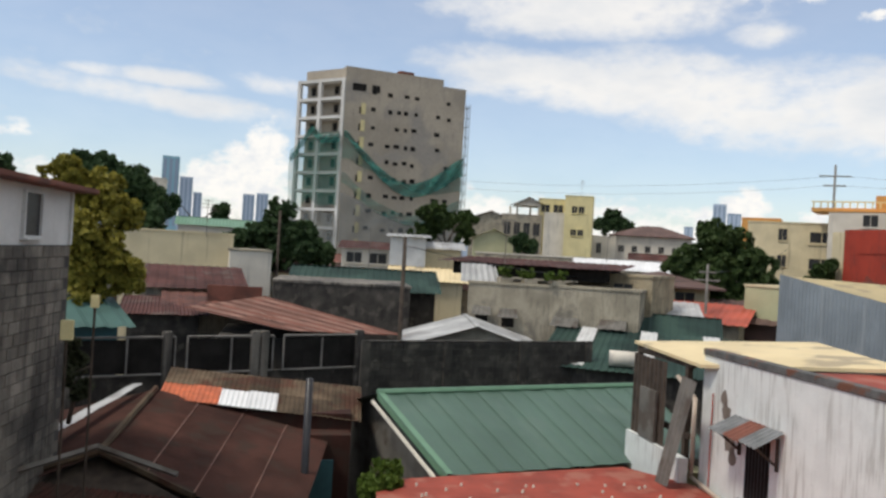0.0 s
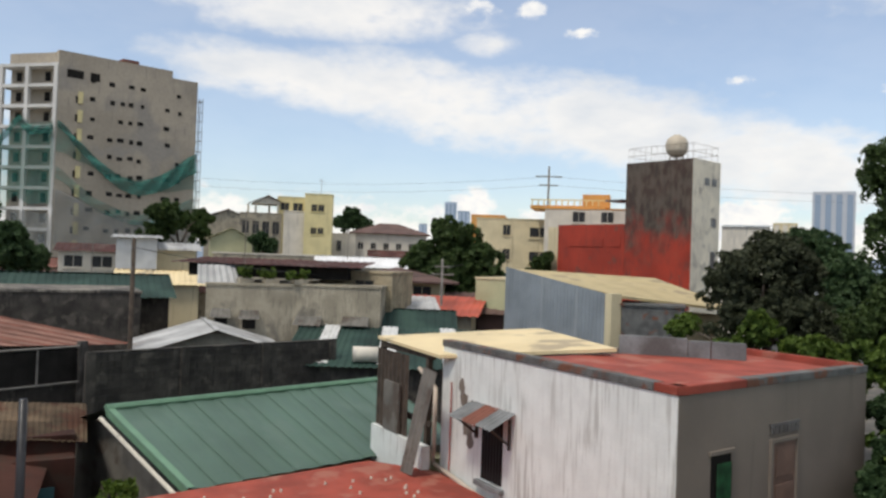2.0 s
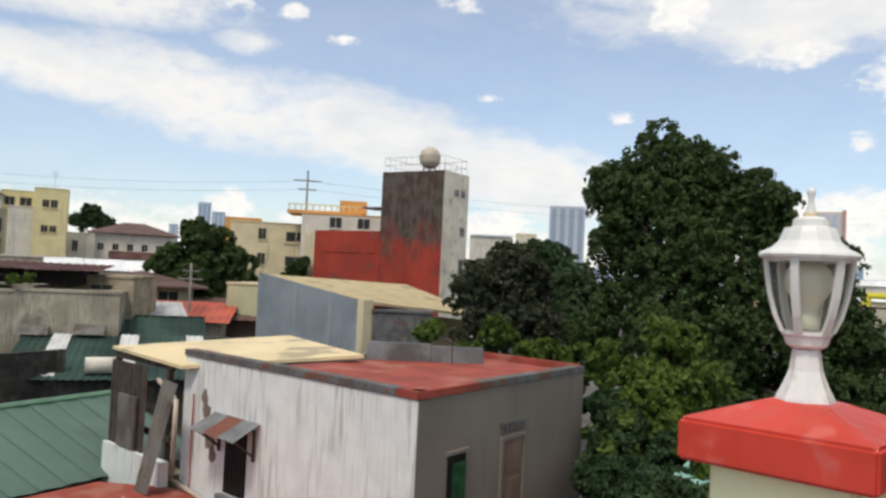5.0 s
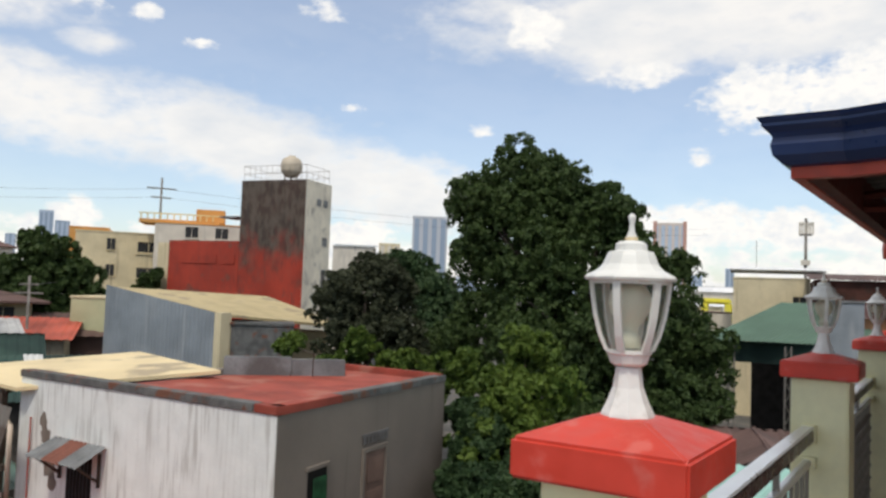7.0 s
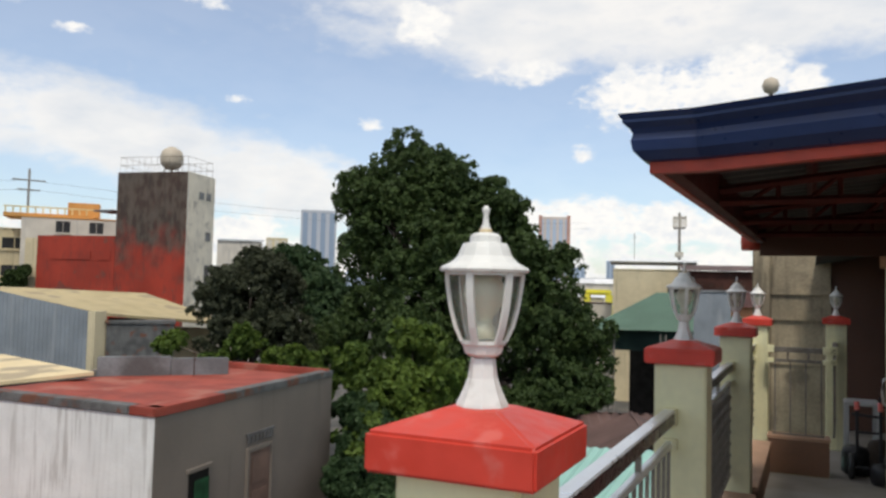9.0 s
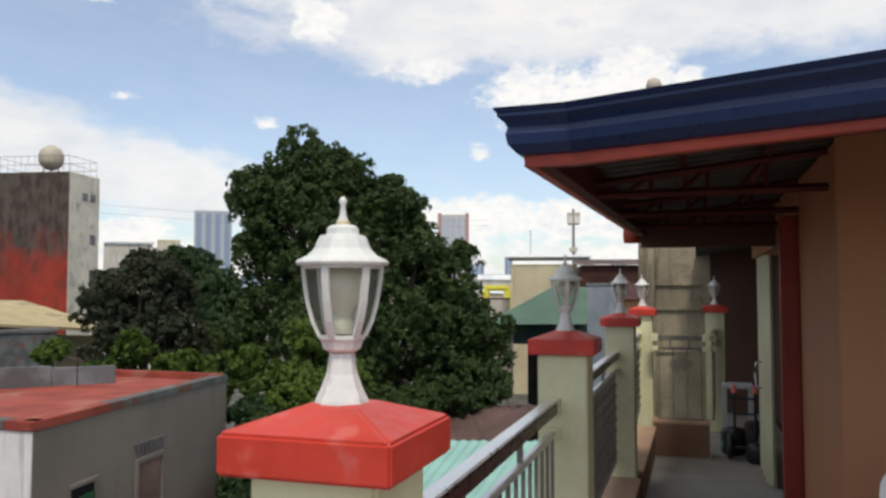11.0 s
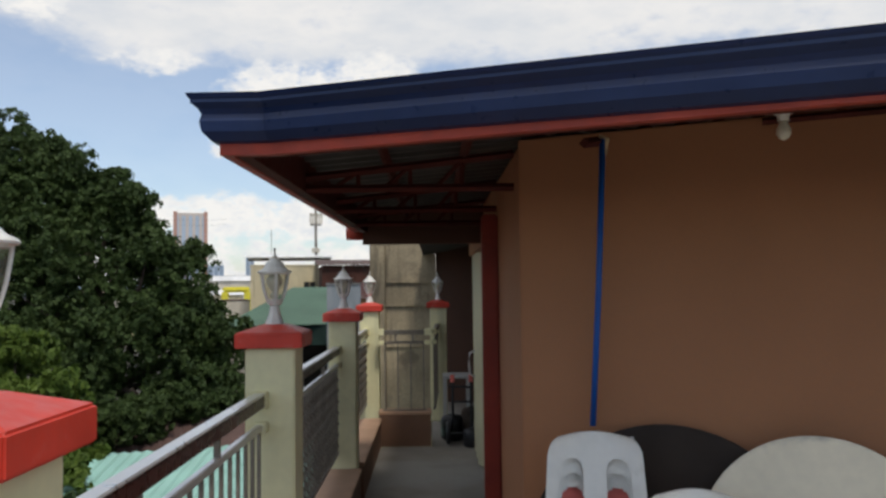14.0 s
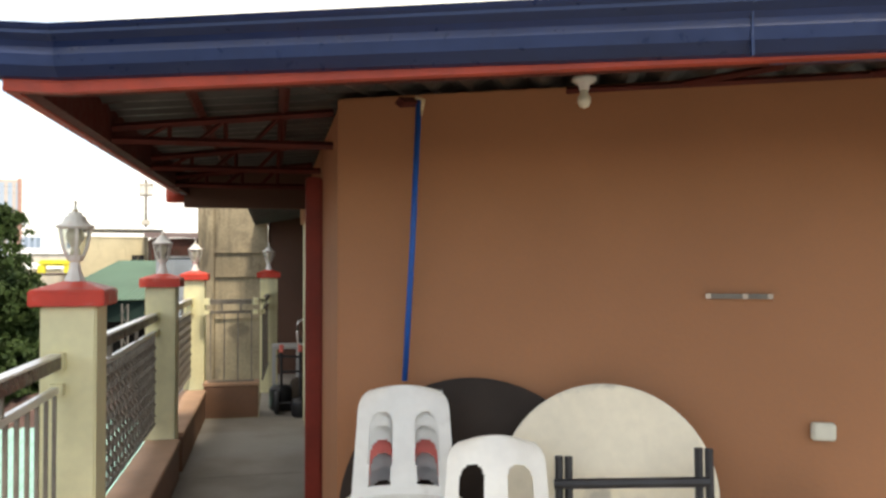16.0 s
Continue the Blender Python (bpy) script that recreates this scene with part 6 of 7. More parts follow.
# middle distance, from the block house round to the red building
house("house", "long cream wall with a low parapet", -47.2, -9.6, -48.1, -3.5, 6, 9.35, "cream_wall", "cream_wall", "flat")
house("house", "pale annex with a stained front", -46.2, -3.5, -46.5, -1.2, 5, 8.5, "pale_wall", "dirty_wall", "flat")
house("house", "long low house with pale green roof", -74.5, -10.4, -75.1, -3.8, 6, 10.3, "pale_wall", "green_edge", "gable", 0.7)
house("apartment_block", "white apartment block on the skyline", -186.8, -38.0, -187.9, -29.5, 10, 22.0, "pale_wall", "pale_wall", "flat", wins=[(0.15 + 0.28 * i, 0.35 + 0.28 * i, 12.5 + 3.2 * j, 14 + 3.2 * j) for i in range(3) for j in range(3)])
house("house", "low house with maroon sheet roof", -35.6, -6.4, -36.2, -2.2, 5, 6.9, "dirty_wall", "maroon", "shed", 0.8, ny=2)
house("house", "low house with grey and red sheet roof", -32.5, -4.6, -33.0, -1.4, 4, 6.3, "dirty_wall", "rust_red", "shed", 0.6)
# Black wall colour stands in for the deep shade beneath the roof.
house("house", "shed with old sheets, its wall black for deep shade", -30.63, -5.82, -31.01, -3.33, 4, 6.22, "black_wall", "maroon", "shed", 0.34, nx=6)
st = thing("house", "low house with striped rust red and pale sheet roof", "house")
sheets(st, "roof_sheet", "rust_red", (-27.40, 0.06, 6.15), (-30.88, 4.50, 5.76), (-34.18, -0.81, 6.78), (-30.46, -3.70, 6.50), 13, 1, 3, 0.02, 4, 0.03, 0.01, {(k, 0): "rust_pale" for k in range(1, 13, 2)})
# Wall blackened in place of the shade below the striped sheets.
boxpart("wall", "black_wall", st, -33.4, -28.6, -2.4, 2.6, 0, 5.75)
bm = bmesh.new()
quad_box(bm, -34.12, -34.02, -3.39, -1.16, 5.6, 7.21)
part("sheet_wall", bm, "rust_red", st, "rusted red sheet wall behind the roof")
house("house", "unplastered hollow-block wall with parapet", -36.2, -0.8, -35.9, 5.4, 5, 7.35, "black_wall", "block", "flat")
house("house", "house with a flat dark green roof", -42.2, 0.0, -41.6, 7.6, 7, 6.95, "black_wall", "dk_green", "gable", 0.95, 0.3, ny=1)
house("house", "reddish house with a balcony", -62.1, 3.7, -61.7, 7.6, 5, 9.0, "pale_wall", "maroon", "shed", 0.6, wins=[(0.1, 0.4, 7.9, 8.7), (0.55, 0.9, 7.9, 8.7)])
house("house", "pale blue clad house with a blank side", -59.8, 7.2, -59.4, 9.9, 5, 10.1, "cladding", "galv", "shed", 0.3)
house("house", "small cream house among roofs", -61.4, 10.1, -61.0, 13.0, 5, 9.4, "cream_wall", "galv", "gable", 0.5)
house("house", "house with low pale yellow roof", -50.0, 6.2, -49.2, 10.7, 5, 7.3, "cream_wall", "yellow_roof", "gable", 0.7)
house("house", "cream gabled house with a green tint", -83.0, 19.0, -82.1, 23.2, 7, 10.9, "ygreen_wall", "ygreen_wall", "front", 1.0)
house("hangar", "far hall with a dark rounded roof", -117.5, 26.0, -116.0, 32.5, 8, 14.6, "dirty_wall", "brown_roof", "front", 1.2)
uf = house("house", "unfinished brown storeyed house with open balconies", -101.8, 27.0, -100.2, 32.1, 7, 14.6, "dirty_wall", "dirty_wall", "flat", wins=[(0.06 + 0.24 * i, 0.22 + 0.24 * i, 9.6 + 2.4 * j, 11.2 + 2.4 * j) for i in range(4) for j in range(2)])
house("roof_pavilion", "open gabled roof pavilion on an unfinished house", -101.0, 28.6, -100.4, 32.0, 4, 16.1, "pale_wall", "brown_roof", "front", 0.9, 0.5, base=15.9, category="pavilion")
for lx, ly in ((-101.0, 28.8), (-100.5, 31.6), (-104.5, 28.8), (-104.3, 31.6)):
    bm = bmesh.new()
    tube(bm, [(lx, ly, 14.7), (lx, ly, 15.95)], 0.14, 6)
    tagged(part("pavilion_post", bm, "pale_wall"), "pale post of the roof pavilion", "post", "pavilion posts")
house("house", "white fronted house with a banner", -99.2, 32.0, -98.2, 35.0, 5, 15.0, "pale_wall", "pale_wall", "flat")
house("house", "yellow upper storey with railings", -100.5, 31.6, -99.5, 35.0, 5, 16.9, "yellow_wall", "yellow_wall", "flat", wins=[(0.1, 0.4, 15.2, 16.2), (0.55, 0.9, 15.2, 16.2)])
house("tower_house", "narrow yellow tower house with paired windows", -97.6, 34.2, -96.2, 37.5, 5, 17.3, "yellow_wall", "yellow_wall", "flat", wins=[(0.25, 0.45, 15.1, 16.0), (0.5, 0.7, 15.1, 16.0), (0.25, 0.45, 12.2, 13.0), (0.5, 0.7, 12.2, 13.0)])
house("house", "low white house beside the yellow tower", -102.6, 40.1, -101.6, 43.2, 5, 12.5, "pale_wall", "pale_wall", "flat", wins=[(0.2, 0.4, 10.2, 11.6)])
house("long_house", "long white house with brown hipped roof", -103.5, 43.5, -99.3, 53.2, 8, 12.9, "pale_wall", "brown_roof", "hip", 1.6, 0.5, wins=[(0.08 + 0.17 * i, 0.15 + 0.17 * i, 10.6, 11.5) for i in range(5)])
house("house", "low reddish house before the long white one", -96.0, 43.0, -92.0, 52.0, 5, 9.6, "dirty_wall", "maroon", "gable", 0.8)
gh = house("stained_house", "stained grey two-storey house with plants on its ledge", -33.6, 7.6, -32.6, 11.0, 6, 7.85, "dirty_wall", "dirty_wall", "flat")
hooded(gh, [(0.35, 0.9, 6.8), (1.5, 2.05, 6.75)])
hooded(house("stained_house", "grey wing of the stained house", -32.6, 11.0, -30.6, 14.2, 5, 7.9, "dirty_wall", "dirty_wall", "flat"), [(0.3, 1.2, 6.55), (2.3, 3.2, 6.6)])
house("house", "grey upper room with small window", -34.2, 12.8, -32.0, 15.4, 4, 8.5, "old_wall", "old_wall", "flat", wins=[(0.5, 0.75, 7.7, 8.2)])
house("loft", "rusted red roof over an open loft", -36.2, 7.4, -32.4, 13.4, 4, 8.75, "dark", "maroon", "shed", 0.25, 0.7, base=8.2, category="shed")
bm = bmesh.new()
sheet(bm, (-33.9, 7.3, 7.9), (-33.6, 9.0, 7.9), (-34.6, 9.0, 8.7), (-34.9, 7.5, 8.7), 6, 0.02, 4)
tagged(part("loose_sheet", bm, "galv"), "loose grey roof sheet leaning on the loft", "sheet")
for k, (x, y) in enumerate(((-33.5, 9.2), (-33.2, 10.2), (-32.7, 11.3))):
    t = thing("potted_plants", "green plants growing along a house ledge", "plants", pose(x, y, 7.97))
    boxpart("trough", "dirty_wall", t, -0.3, 0.3, -0.3, 0.3, 0, 0.2)
    crown_mesh("foliage", [(0, 0, 0.35, 0.5, 0.6, 0.3)], 500, 0.2, LEAF["bright"], t, 60 + k)
house("house", "house with long white sheet roof", -59.0, 19.0, -55.0, 28.0, 5, 8.6, "pale_wall", "white_roof", "gable", 0.7)
house("house", "long wall with pale coping behind the roofs", -58.0, 13.5, -56.0, 20.5, 5, 9.2, "dirty_wall", "pale_wall", "flat")
house("house", "brown hip roofed house with cream walls", -42.5, 17.6, -39.9, 22.6, 6, 8.0, "cream_wall", "brown_roof", "hip", 0.75, 0.8, wins=[(0.28, 0.46, 6.9, 7.7), (0.68, 0.86, 6.9, 7.7)])
house("house", "low house with blue grey sheet roof", -34.4, 14.4, -32.8, 18.0, 4, 6.7, "dirty_wall", "galv", "shed", 0.6)
house("house", "low house with small dark green roof", -31.4, 13.6, -29.6, 17.0, 3.5, 6.3, "dirty_wall", "dk_green", "gable", 0.65)
house("house", "small house with bright red roof", -35.8, 17.8, -33.6, 20.6, 4, 6.5, "dirty_wall", "red_sheet", "shed", 0.75)
house("house", "small house with brown roof", -36.5, 20.6, -34.6, 23.2, 4, 6.5, "brown_roof", "brown_roof", "shed", 0.9)
house("house", "wide low house with dark green and white striped roof", -27.5, 9.2, -23.2, 17.4, 5, 5.30, "black_wall", "dk_green", "shed", 0.95, nx=10)
for u in (0.08, 0.34, 0.60, 0.95):
    a = Vector((-27.5, 9.2, 5.40)).lerp(Vector((-23.2, 17.4, 5.40)), u)
    bk_ = a + Vector((-4.4, 2.3, 0.95))
    bm = bmesh.new()
    sheet(bm, a, a + Vector((0.3, 0.57, 0)), bk_ + Vector((0.3, 0.57, 0)), bk_, 3, 0.02, 4)
    tagged(part("skylight_sheet", bm, "cladding"), "white translucent sheet laid in a green roof", "roof sheet", "pale roof sheets")
house("house", "house with pale gabled sheet roof", -28.6, 4.4, -28.0, 9.2, 5, 5.75, "dirty_wall", "galv", "front", 0.75, nx=4)
bm = bmesh.new()
tube(bm, [(-26.6, 11.3, 5.72), (-26.2, 12.3, 5.72)], 0.28, 12)
tagged(part("steel_drum", bm, "pale_wall", smooth=True), "pale drum lying on a roof", "drum")
house("shed", "shed with teal striped roof behind the fence", -22.0, -7.4, -23.2, -4.6, 3, 6.55, "teal", "teal_roof", "shed", 0.6)
for x, y, z, k in ((-12.87, -2.85, 8.09, 0.65), (-12.78, -3.2, 7.65, 1.0)):
    t = thing("sign_post", "small yellow board on a thin post", "sign", pose(x, y, 0))
    bm = bmesh.new()
    tube(bm, [(0, 0, 0), (0, 0, z + 0.1)], 0.02, 5)
    part("post", bm, "wood", t)
    boxpart("board", "yellow_wall", t, -0.04, 0.04, -0.09 * k, 0.09 * k, z - 0.15 * k, z + 0.15 * k, 0.01)
house("apartment_house", "cream apartment house with dark balconies", -64.0, 39.6, -60.0, 45.4, 8, 13.4, "cream_wall", "cream_wall", "flat", wins=[(0.36, 0.46, 9.6, 10.6), (0.36, 0.46, 11.9, 12.9), (0.72, 0.98, 9.5, 10.4), (0.72, 0.98, 11.8, 12.7)])
house("house", "orange flank of the apartment house", -66.0, 40.2, -64.05, 42.8, 6, 13.8, "orange_wall", "orange_wall", "flat")
house("terrace_house", "white terrace storey with an orange deck", -55.8, 41.5, -51.0, 46.5, 6, 14.1, "pale_wall", "orange_wall", "flat", wins=[(0.35, 0.5, 13.0, 13.9), (0.7, 0.85, 13.0, 13.9)])
dk = thing("roof_deck", "orange roof deck with low rails", "deck")
mdk, wdk = facing(-58.0, 41.5, -53.0, 46.8)
dk.matrix_world = mdk
boxpart("slab", "orange_wall", dk, 0, wdk * 0.9, 0, 4, 14.25, 14.55)
for k in range(12):
    boxpart("baluster", "yellow_wall", dk, 0.1 + wdk * 0.88 * k / 12, 0.2 + wdk * 0.88 * k / 12, 0.0, 0.1, 14.55, 15.0)
boxpart("rail", "yellow_wall", dk, 0, wdk * 0.9, 0, 0.1, 15.0, 15.1)
boxpart("stair_hut", "orange_wall", dk, wdk * 0.62, wdk * 0.95, 1.5, 4, 14.55, 15.7)

# beyond the railing
mt = thing("mint_roof", "wide mint green ribbed roof below the terrace", "roof")
sheets(mt, "roof_sheet", "mint", (-6.0, 10.0, 5.75), (-1.1, 10.0, 5.75), (-0.9, 17.6, 6.0), (-7.2, 15.8, 6.0), 6, 2, 5, 0.018, 4, 0.0, 0.004)
boxpart("wall", "dirty_wall", mt, -5.8, -1.2, 10.3, 15.0, 0, 5.6)
house("house", "low house with dark brown roof and a gable", -9.0, 24.0, -3.0, 26.5, 6, 4.2, "dirty_wall", "brown_roof", "gable", 0.8, ny=2)
house("house", "grey gabled sheet house front", -5.2, 21.5, -3.0, 22.2, 4, 4.9, "wood", "brown_roof", "front", 0.6)
gs = thing("market_hall", "open hall with a large green roof on lattice posts", "hall")
sheets(gs, "roof_sheet", "hall_green", (-11.8, 44.5, 7.2), (-4.0, 46.5, 7.2), (-3.0, 56.0, 9.3), (-9.6, 54.0, 9.3), 8, 1, 4, 0.03, 3, 0.02, 0.01)
boxpart("gable", "dk_green", gs, -11.5, -4.2, 46.0, 46.3, 6.0, 7.15)
boxpart("back", "dark", gs, -11, -4.3, 53, 53.3, 0, 8)
for x in (-10.5, -7.6, -5.0):
    for s in (-0.15, 0.15):
        bm = bmesh.new()
        tube(bm, [(x + s, 45.5, 0), (x + s, 45.5, 7.0)], 0.05, 4)
        part("post", bm, "pole", gs)
    bm = bmesh.new()
    tube(bm, [(x + 0.15 * (-1) ** k, 45.5, 1 + 0.6 * k) for k in range(11)], 0.03, 4)
    part("lacing", bm, "pole", gs)
house("house", "tan flat-roofed house with a white canopy", -15.7, 68.5, -10.0, 69.8, 8, 11.3, "cream_wall", "cream_wall", "flat", wins=[(0.78, 0.95, 9.3, 9.9)])
house("canopy", "white sheet canopy on a flat roof", -16.2, 69.5, -9.0, 71.0, 5, 12.1, "galv", "white_roof", "shed", 0.4, base=11.95, category="canopy")
house("house", "old brown house with dark roof", -8.6, 62.0, -3.0, 63.0, 8, 11.1, "rust", "brown_roof", "shed", 0.7)
house("house", "brick red house with pink roof", -5.6, 50.0, -2.2, 50.4, 6, 8.6, "brown", "maroon", "shed", 1.0)
house("house", "grey blank-walled tall house", -5.0, 38.0, -3.4, 38.2, 6, 9.4, "gray_side", "coping", "flat")
house("house", "pale house in the distance", -2.6, 80.0, 1.5, 80.5, 6, 12.3, "pale_wall", "pale_wall", "flat")
house("hall", "long white shed roofs in the distance", -46, 154, -34, 157, 10, 11.2, "pale_wall", "white_roof", "gable", 1.0)
house("house", "low white house at the tree's edge", -21, 75, -17.5, 76, 5, 8.2, "pale_wall", "brown_roof", "flat")
vh = thing("yellow_canopy", "bright yellow arched canopy among far roofs", "canopy", pose(-31.5, 126.5, 0))
for x in (-1.8, 1.8):
    boxpart("leg", "vehicle", vh, x - 0.5, x + 0.5, 0, 1, 0, 9.0, 0.1)
boxpart("beam", "vehicle", vh, -2.3, 2.3, 0, 1, 8.9, 9.8, 0.3)
for k in range(26):
    rr = random.Random(900 + k)
    x = -60 + 4.6 * k + rr.uniform(-2, 2)
    y = rr.uniform(110, 210)
    z = 7.6 + (y - 110) * 0.02 + rr.uniform(-.6, .9)
    house("house", rr.choice(["small far house with pale roof", "small far house with grey roof", "small far house with cream walls"]), x * y / 130, y, x * y / 130 + rr.uniform(5, 9), y + 1, 6, z, rr.choice(["pale_wall", "cream_wall", "dirty_wall"]), rr.choice(["galv", "white_roof", "brown_roof", "maroon"]), "gable", 0.9, nx=2, group="far houses")
for k in range(40):
    rr = random.Random(700 + k)
    a = radians(48 + 52 * k / 39)
    d = rr.uniform(58, 96)
    x, y = -d * math.sin(a), d * math.cos(a)
    ux, uy = -math.cos(a), -math.sin(a)
    w = rr.uniform(5, 9)
    house("house", rr.choice(["small house with maroon roof", "small house with grey roof", "small house with stained walls"]), x + ux * w / 2, y + uy * w / 2, x - ux * w / 2, y - uy * w / 2, 6, rr.uniform(5.6, 7.4), rr.choice(["pale_wall", "cream_wall", "dirty_wall"]), rr.choice(["galv", "brown_roof", "maroon", "rust_red", "dk_green"]), "gable", 0.8, nx=3, group="low houses")

# skyline
def far_tower(label, lx, ly, rx, ry, top, mat, floors, bays, mat2="far_dark", name="tower_block"):
    m, w = facing(lx, ly, rx, ry)
    t = thing(name, label, "tower", m)
    boxpart("shaft", mat, t, 0, w, 0, w * 0.8, 0, top)
    for i in range(bays):
        u = w * (i + 0.5) / bays
        boxpart("window_bay", mat2, t, u - w / bays * 0.28, u + w / bays * 0.28, -w * 0.01, -0.01, top * 0.2, top * 0.97)
    return t


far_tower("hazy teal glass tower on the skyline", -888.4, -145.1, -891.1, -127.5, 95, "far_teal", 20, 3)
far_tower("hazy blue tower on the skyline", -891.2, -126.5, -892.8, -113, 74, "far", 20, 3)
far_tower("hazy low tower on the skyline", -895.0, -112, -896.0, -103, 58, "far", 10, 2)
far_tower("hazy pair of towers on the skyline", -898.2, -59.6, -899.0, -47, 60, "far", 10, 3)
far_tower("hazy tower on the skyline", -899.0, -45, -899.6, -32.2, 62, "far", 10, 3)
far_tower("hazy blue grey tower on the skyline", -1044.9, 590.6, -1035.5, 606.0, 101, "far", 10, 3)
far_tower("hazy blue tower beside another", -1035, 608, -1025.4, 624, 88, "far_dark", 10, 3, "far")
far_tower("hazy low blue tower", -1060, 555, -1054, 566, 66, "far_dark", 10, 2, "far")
far_tower("grey tower block with dark bays", -232.2, 326.0, -217.4, 335.8, 47.5, "far_grey", 20, 4)
far_tower("cream building in the distance", -153.5, 197.6, -148.3, 201.6, 24.0, "cream_wall", 4, 3, "pale_wall")
pt = far_tower("peach tower block with red corners", -156.4, 475.2, -137.5, 481.0, 56.6, "far_peach", 20, 5, "far")
for u in (0.0, 17.6):
    boxpart("red_corner", "far_red", pt, u, u + 2.2, -0.6, -0.25, 0, 57.5)
far_tower("hazy glass tower far off", -346.8, 1459.6, -332, 1463, 70, "far", 10, 2)
far_tower("hazy low towers far off", -420, 1440, -385, 1452, 56, "far", 10, 4)
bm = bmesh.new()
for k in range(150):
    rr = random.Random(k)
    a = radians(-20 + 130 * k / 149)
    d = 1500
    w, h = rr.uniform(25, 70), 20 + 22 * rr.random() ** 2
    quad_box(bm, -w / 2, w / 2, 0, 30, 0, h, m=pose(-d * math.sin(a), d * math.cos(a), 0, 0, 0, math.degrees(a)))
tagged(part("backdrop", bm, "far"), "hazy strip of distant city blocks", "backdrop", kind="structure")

gl = thing("globe_lamp", "pale globe on a tall pole behind the roof", "lamp", pose(-0.97, 20.2, 0))
bm = bmesh.new()
tube(bm, [(0, 0, 0), (0, 0, 14.1)], 0.06, 6)
part("pole", bm, "pole", gl)
bm = bmesh.new()
lathe(bm, [(0.05, 14.08), (0.15, 14.14), (0.20, 14.28), (0.15, 14.42), (0.03, 14.48)], 14)
part("globe", bm, "tank", gl, smooth=True)


def cable(label, a, b, sag, r):
    bm = bmesh.new()
    a, b = Vector(a), Vector(b)
    tube(bm, [a.lerp(b, k / 14) - Vector((0, 0, 4 * sag * (k / 14) * (1 - k / 14))) for k in range(15)], r, 4)
    tagged(part("cable", bm, "black"), label, "cable", "overhead cables")


cable("thin black overhead cable between poles", (-36.0, 20.2, 8.9), (-64.0, 44.0, 11.5), 0.6, 0.02)
cable("thin black overhead cable between poles", (-36.0, 20.2, 8.5), (-30.0, 4.2, 9.3), 0.5, 0.012)
for dz in (0.0, 1.6):
    cable("far sagging power line on the skyline", (-123.7, 92.9, 26.5 - dz), (-60.0, 230.0, 30.0 - dz), 2.5, 0.018)
    cable("far sagging power line on the skyline", (-123.7, 92.9, 26.5 - dz), (-190.0, 10.0, 28.0 - dz), 3.0, 0.018)
for x, y, z in ((-58.0, 24.0, 9.3), (-47.5, -5.0, 9.4), (-33.0, 9.0, 9.0), (-62.0, 8.0, 10.0), (-96.5, 36.0, 17.4), (-14.0, 69.0, 12.5), (-42.0, 4.0, 8.2)):
    t = thing("roof_aerial", "thin metal aerial standing on a roof", "aerial", pose(x, y, z - 0.2), "roof aerials")
    bm = bmesh.new()
    tube(bm, [(0, 0, 0), (0, 0, 2.2)], 0.02, 4)
    part("stem", bm, "bar", t)
    for k in range(3):
        bm = bmesh.new()
        tube(bm, [(0, -0.5 + 0.1 * k, 1.7 + 0.2 * k), (0, 0.5 - 0.1 * k, 1.7 + 0.2 * k)], 0.012, 4)
        part("element", bm, "bar", t)

# ---- trees
tree("tall dense mango tree with dark green leaves", -11.91, 29.20, 0.0, [(-3.9, 1.2, 14.1, 2.09, 2.09, 1.93), (-5.6, 0.3, 13.2, 1.50, 1.50, 1.38), (-1.5, 1.3, 12.6, 1.72, 1.72, 1.58), (0.5, 1.0, 11.7, 1.33, 1.33, 1.22), (4.1, 1.1, 7.3, 0.93, 0.93, 0.86), (4.0, 0.0, 5.2, 1.32, 1.32, 1.22), (2.5, -1.5, 4.6, 1.55, 1.55, 1.43), (1.1, -2.0, 4.5, 1.36, 1.36, 1.25), (-4.0, 0.0, 11.4, 2.54, 2.54, 2.34), (-1.0, 0.4, 10.7, 2.68, 2.68, 2.46), (1.4, 0.3, 9.8, 1.97, 1.97, 1.81), (2.7, 0.7, 8.2, 1.76, 1.76, 1.62), (1.0, -1.0, 7.3, 2.31, 2.31, 2.12), (-2.2, -1.3, 8.2, 2.80, 2.80, 2.58), (3.8, 1.0, 6.4, 1.29, 1.29, 1.18), (2.6, -0.4, 5.6, 1.71, 1.71, 1.57), (-5.4, 0.3, 10.0, 1.93, 1.93, 1.78), (-0.2, -1.5, 5.5, 2.01, 2.01, 1.85), (0.0, 0.6, 12.5, 1.45, 1.45, 1.35), (-2.0, 0.8, 13.5, 1.6, 1.6, 1.4), (2.5, 1.2, 10.0, 1.15, 1.15, 1.05), (-5.0, -0.3, 12.3, 1.7, 1.7, 1.6), (-4.6, -0.8, 7.6, 1.9, 1.9, 1.8), (-6.3, -1.2, 6.4, 1.6, 1.6, 1.5)], 170000, 0.20, "big", 3, 0.45, "tree")
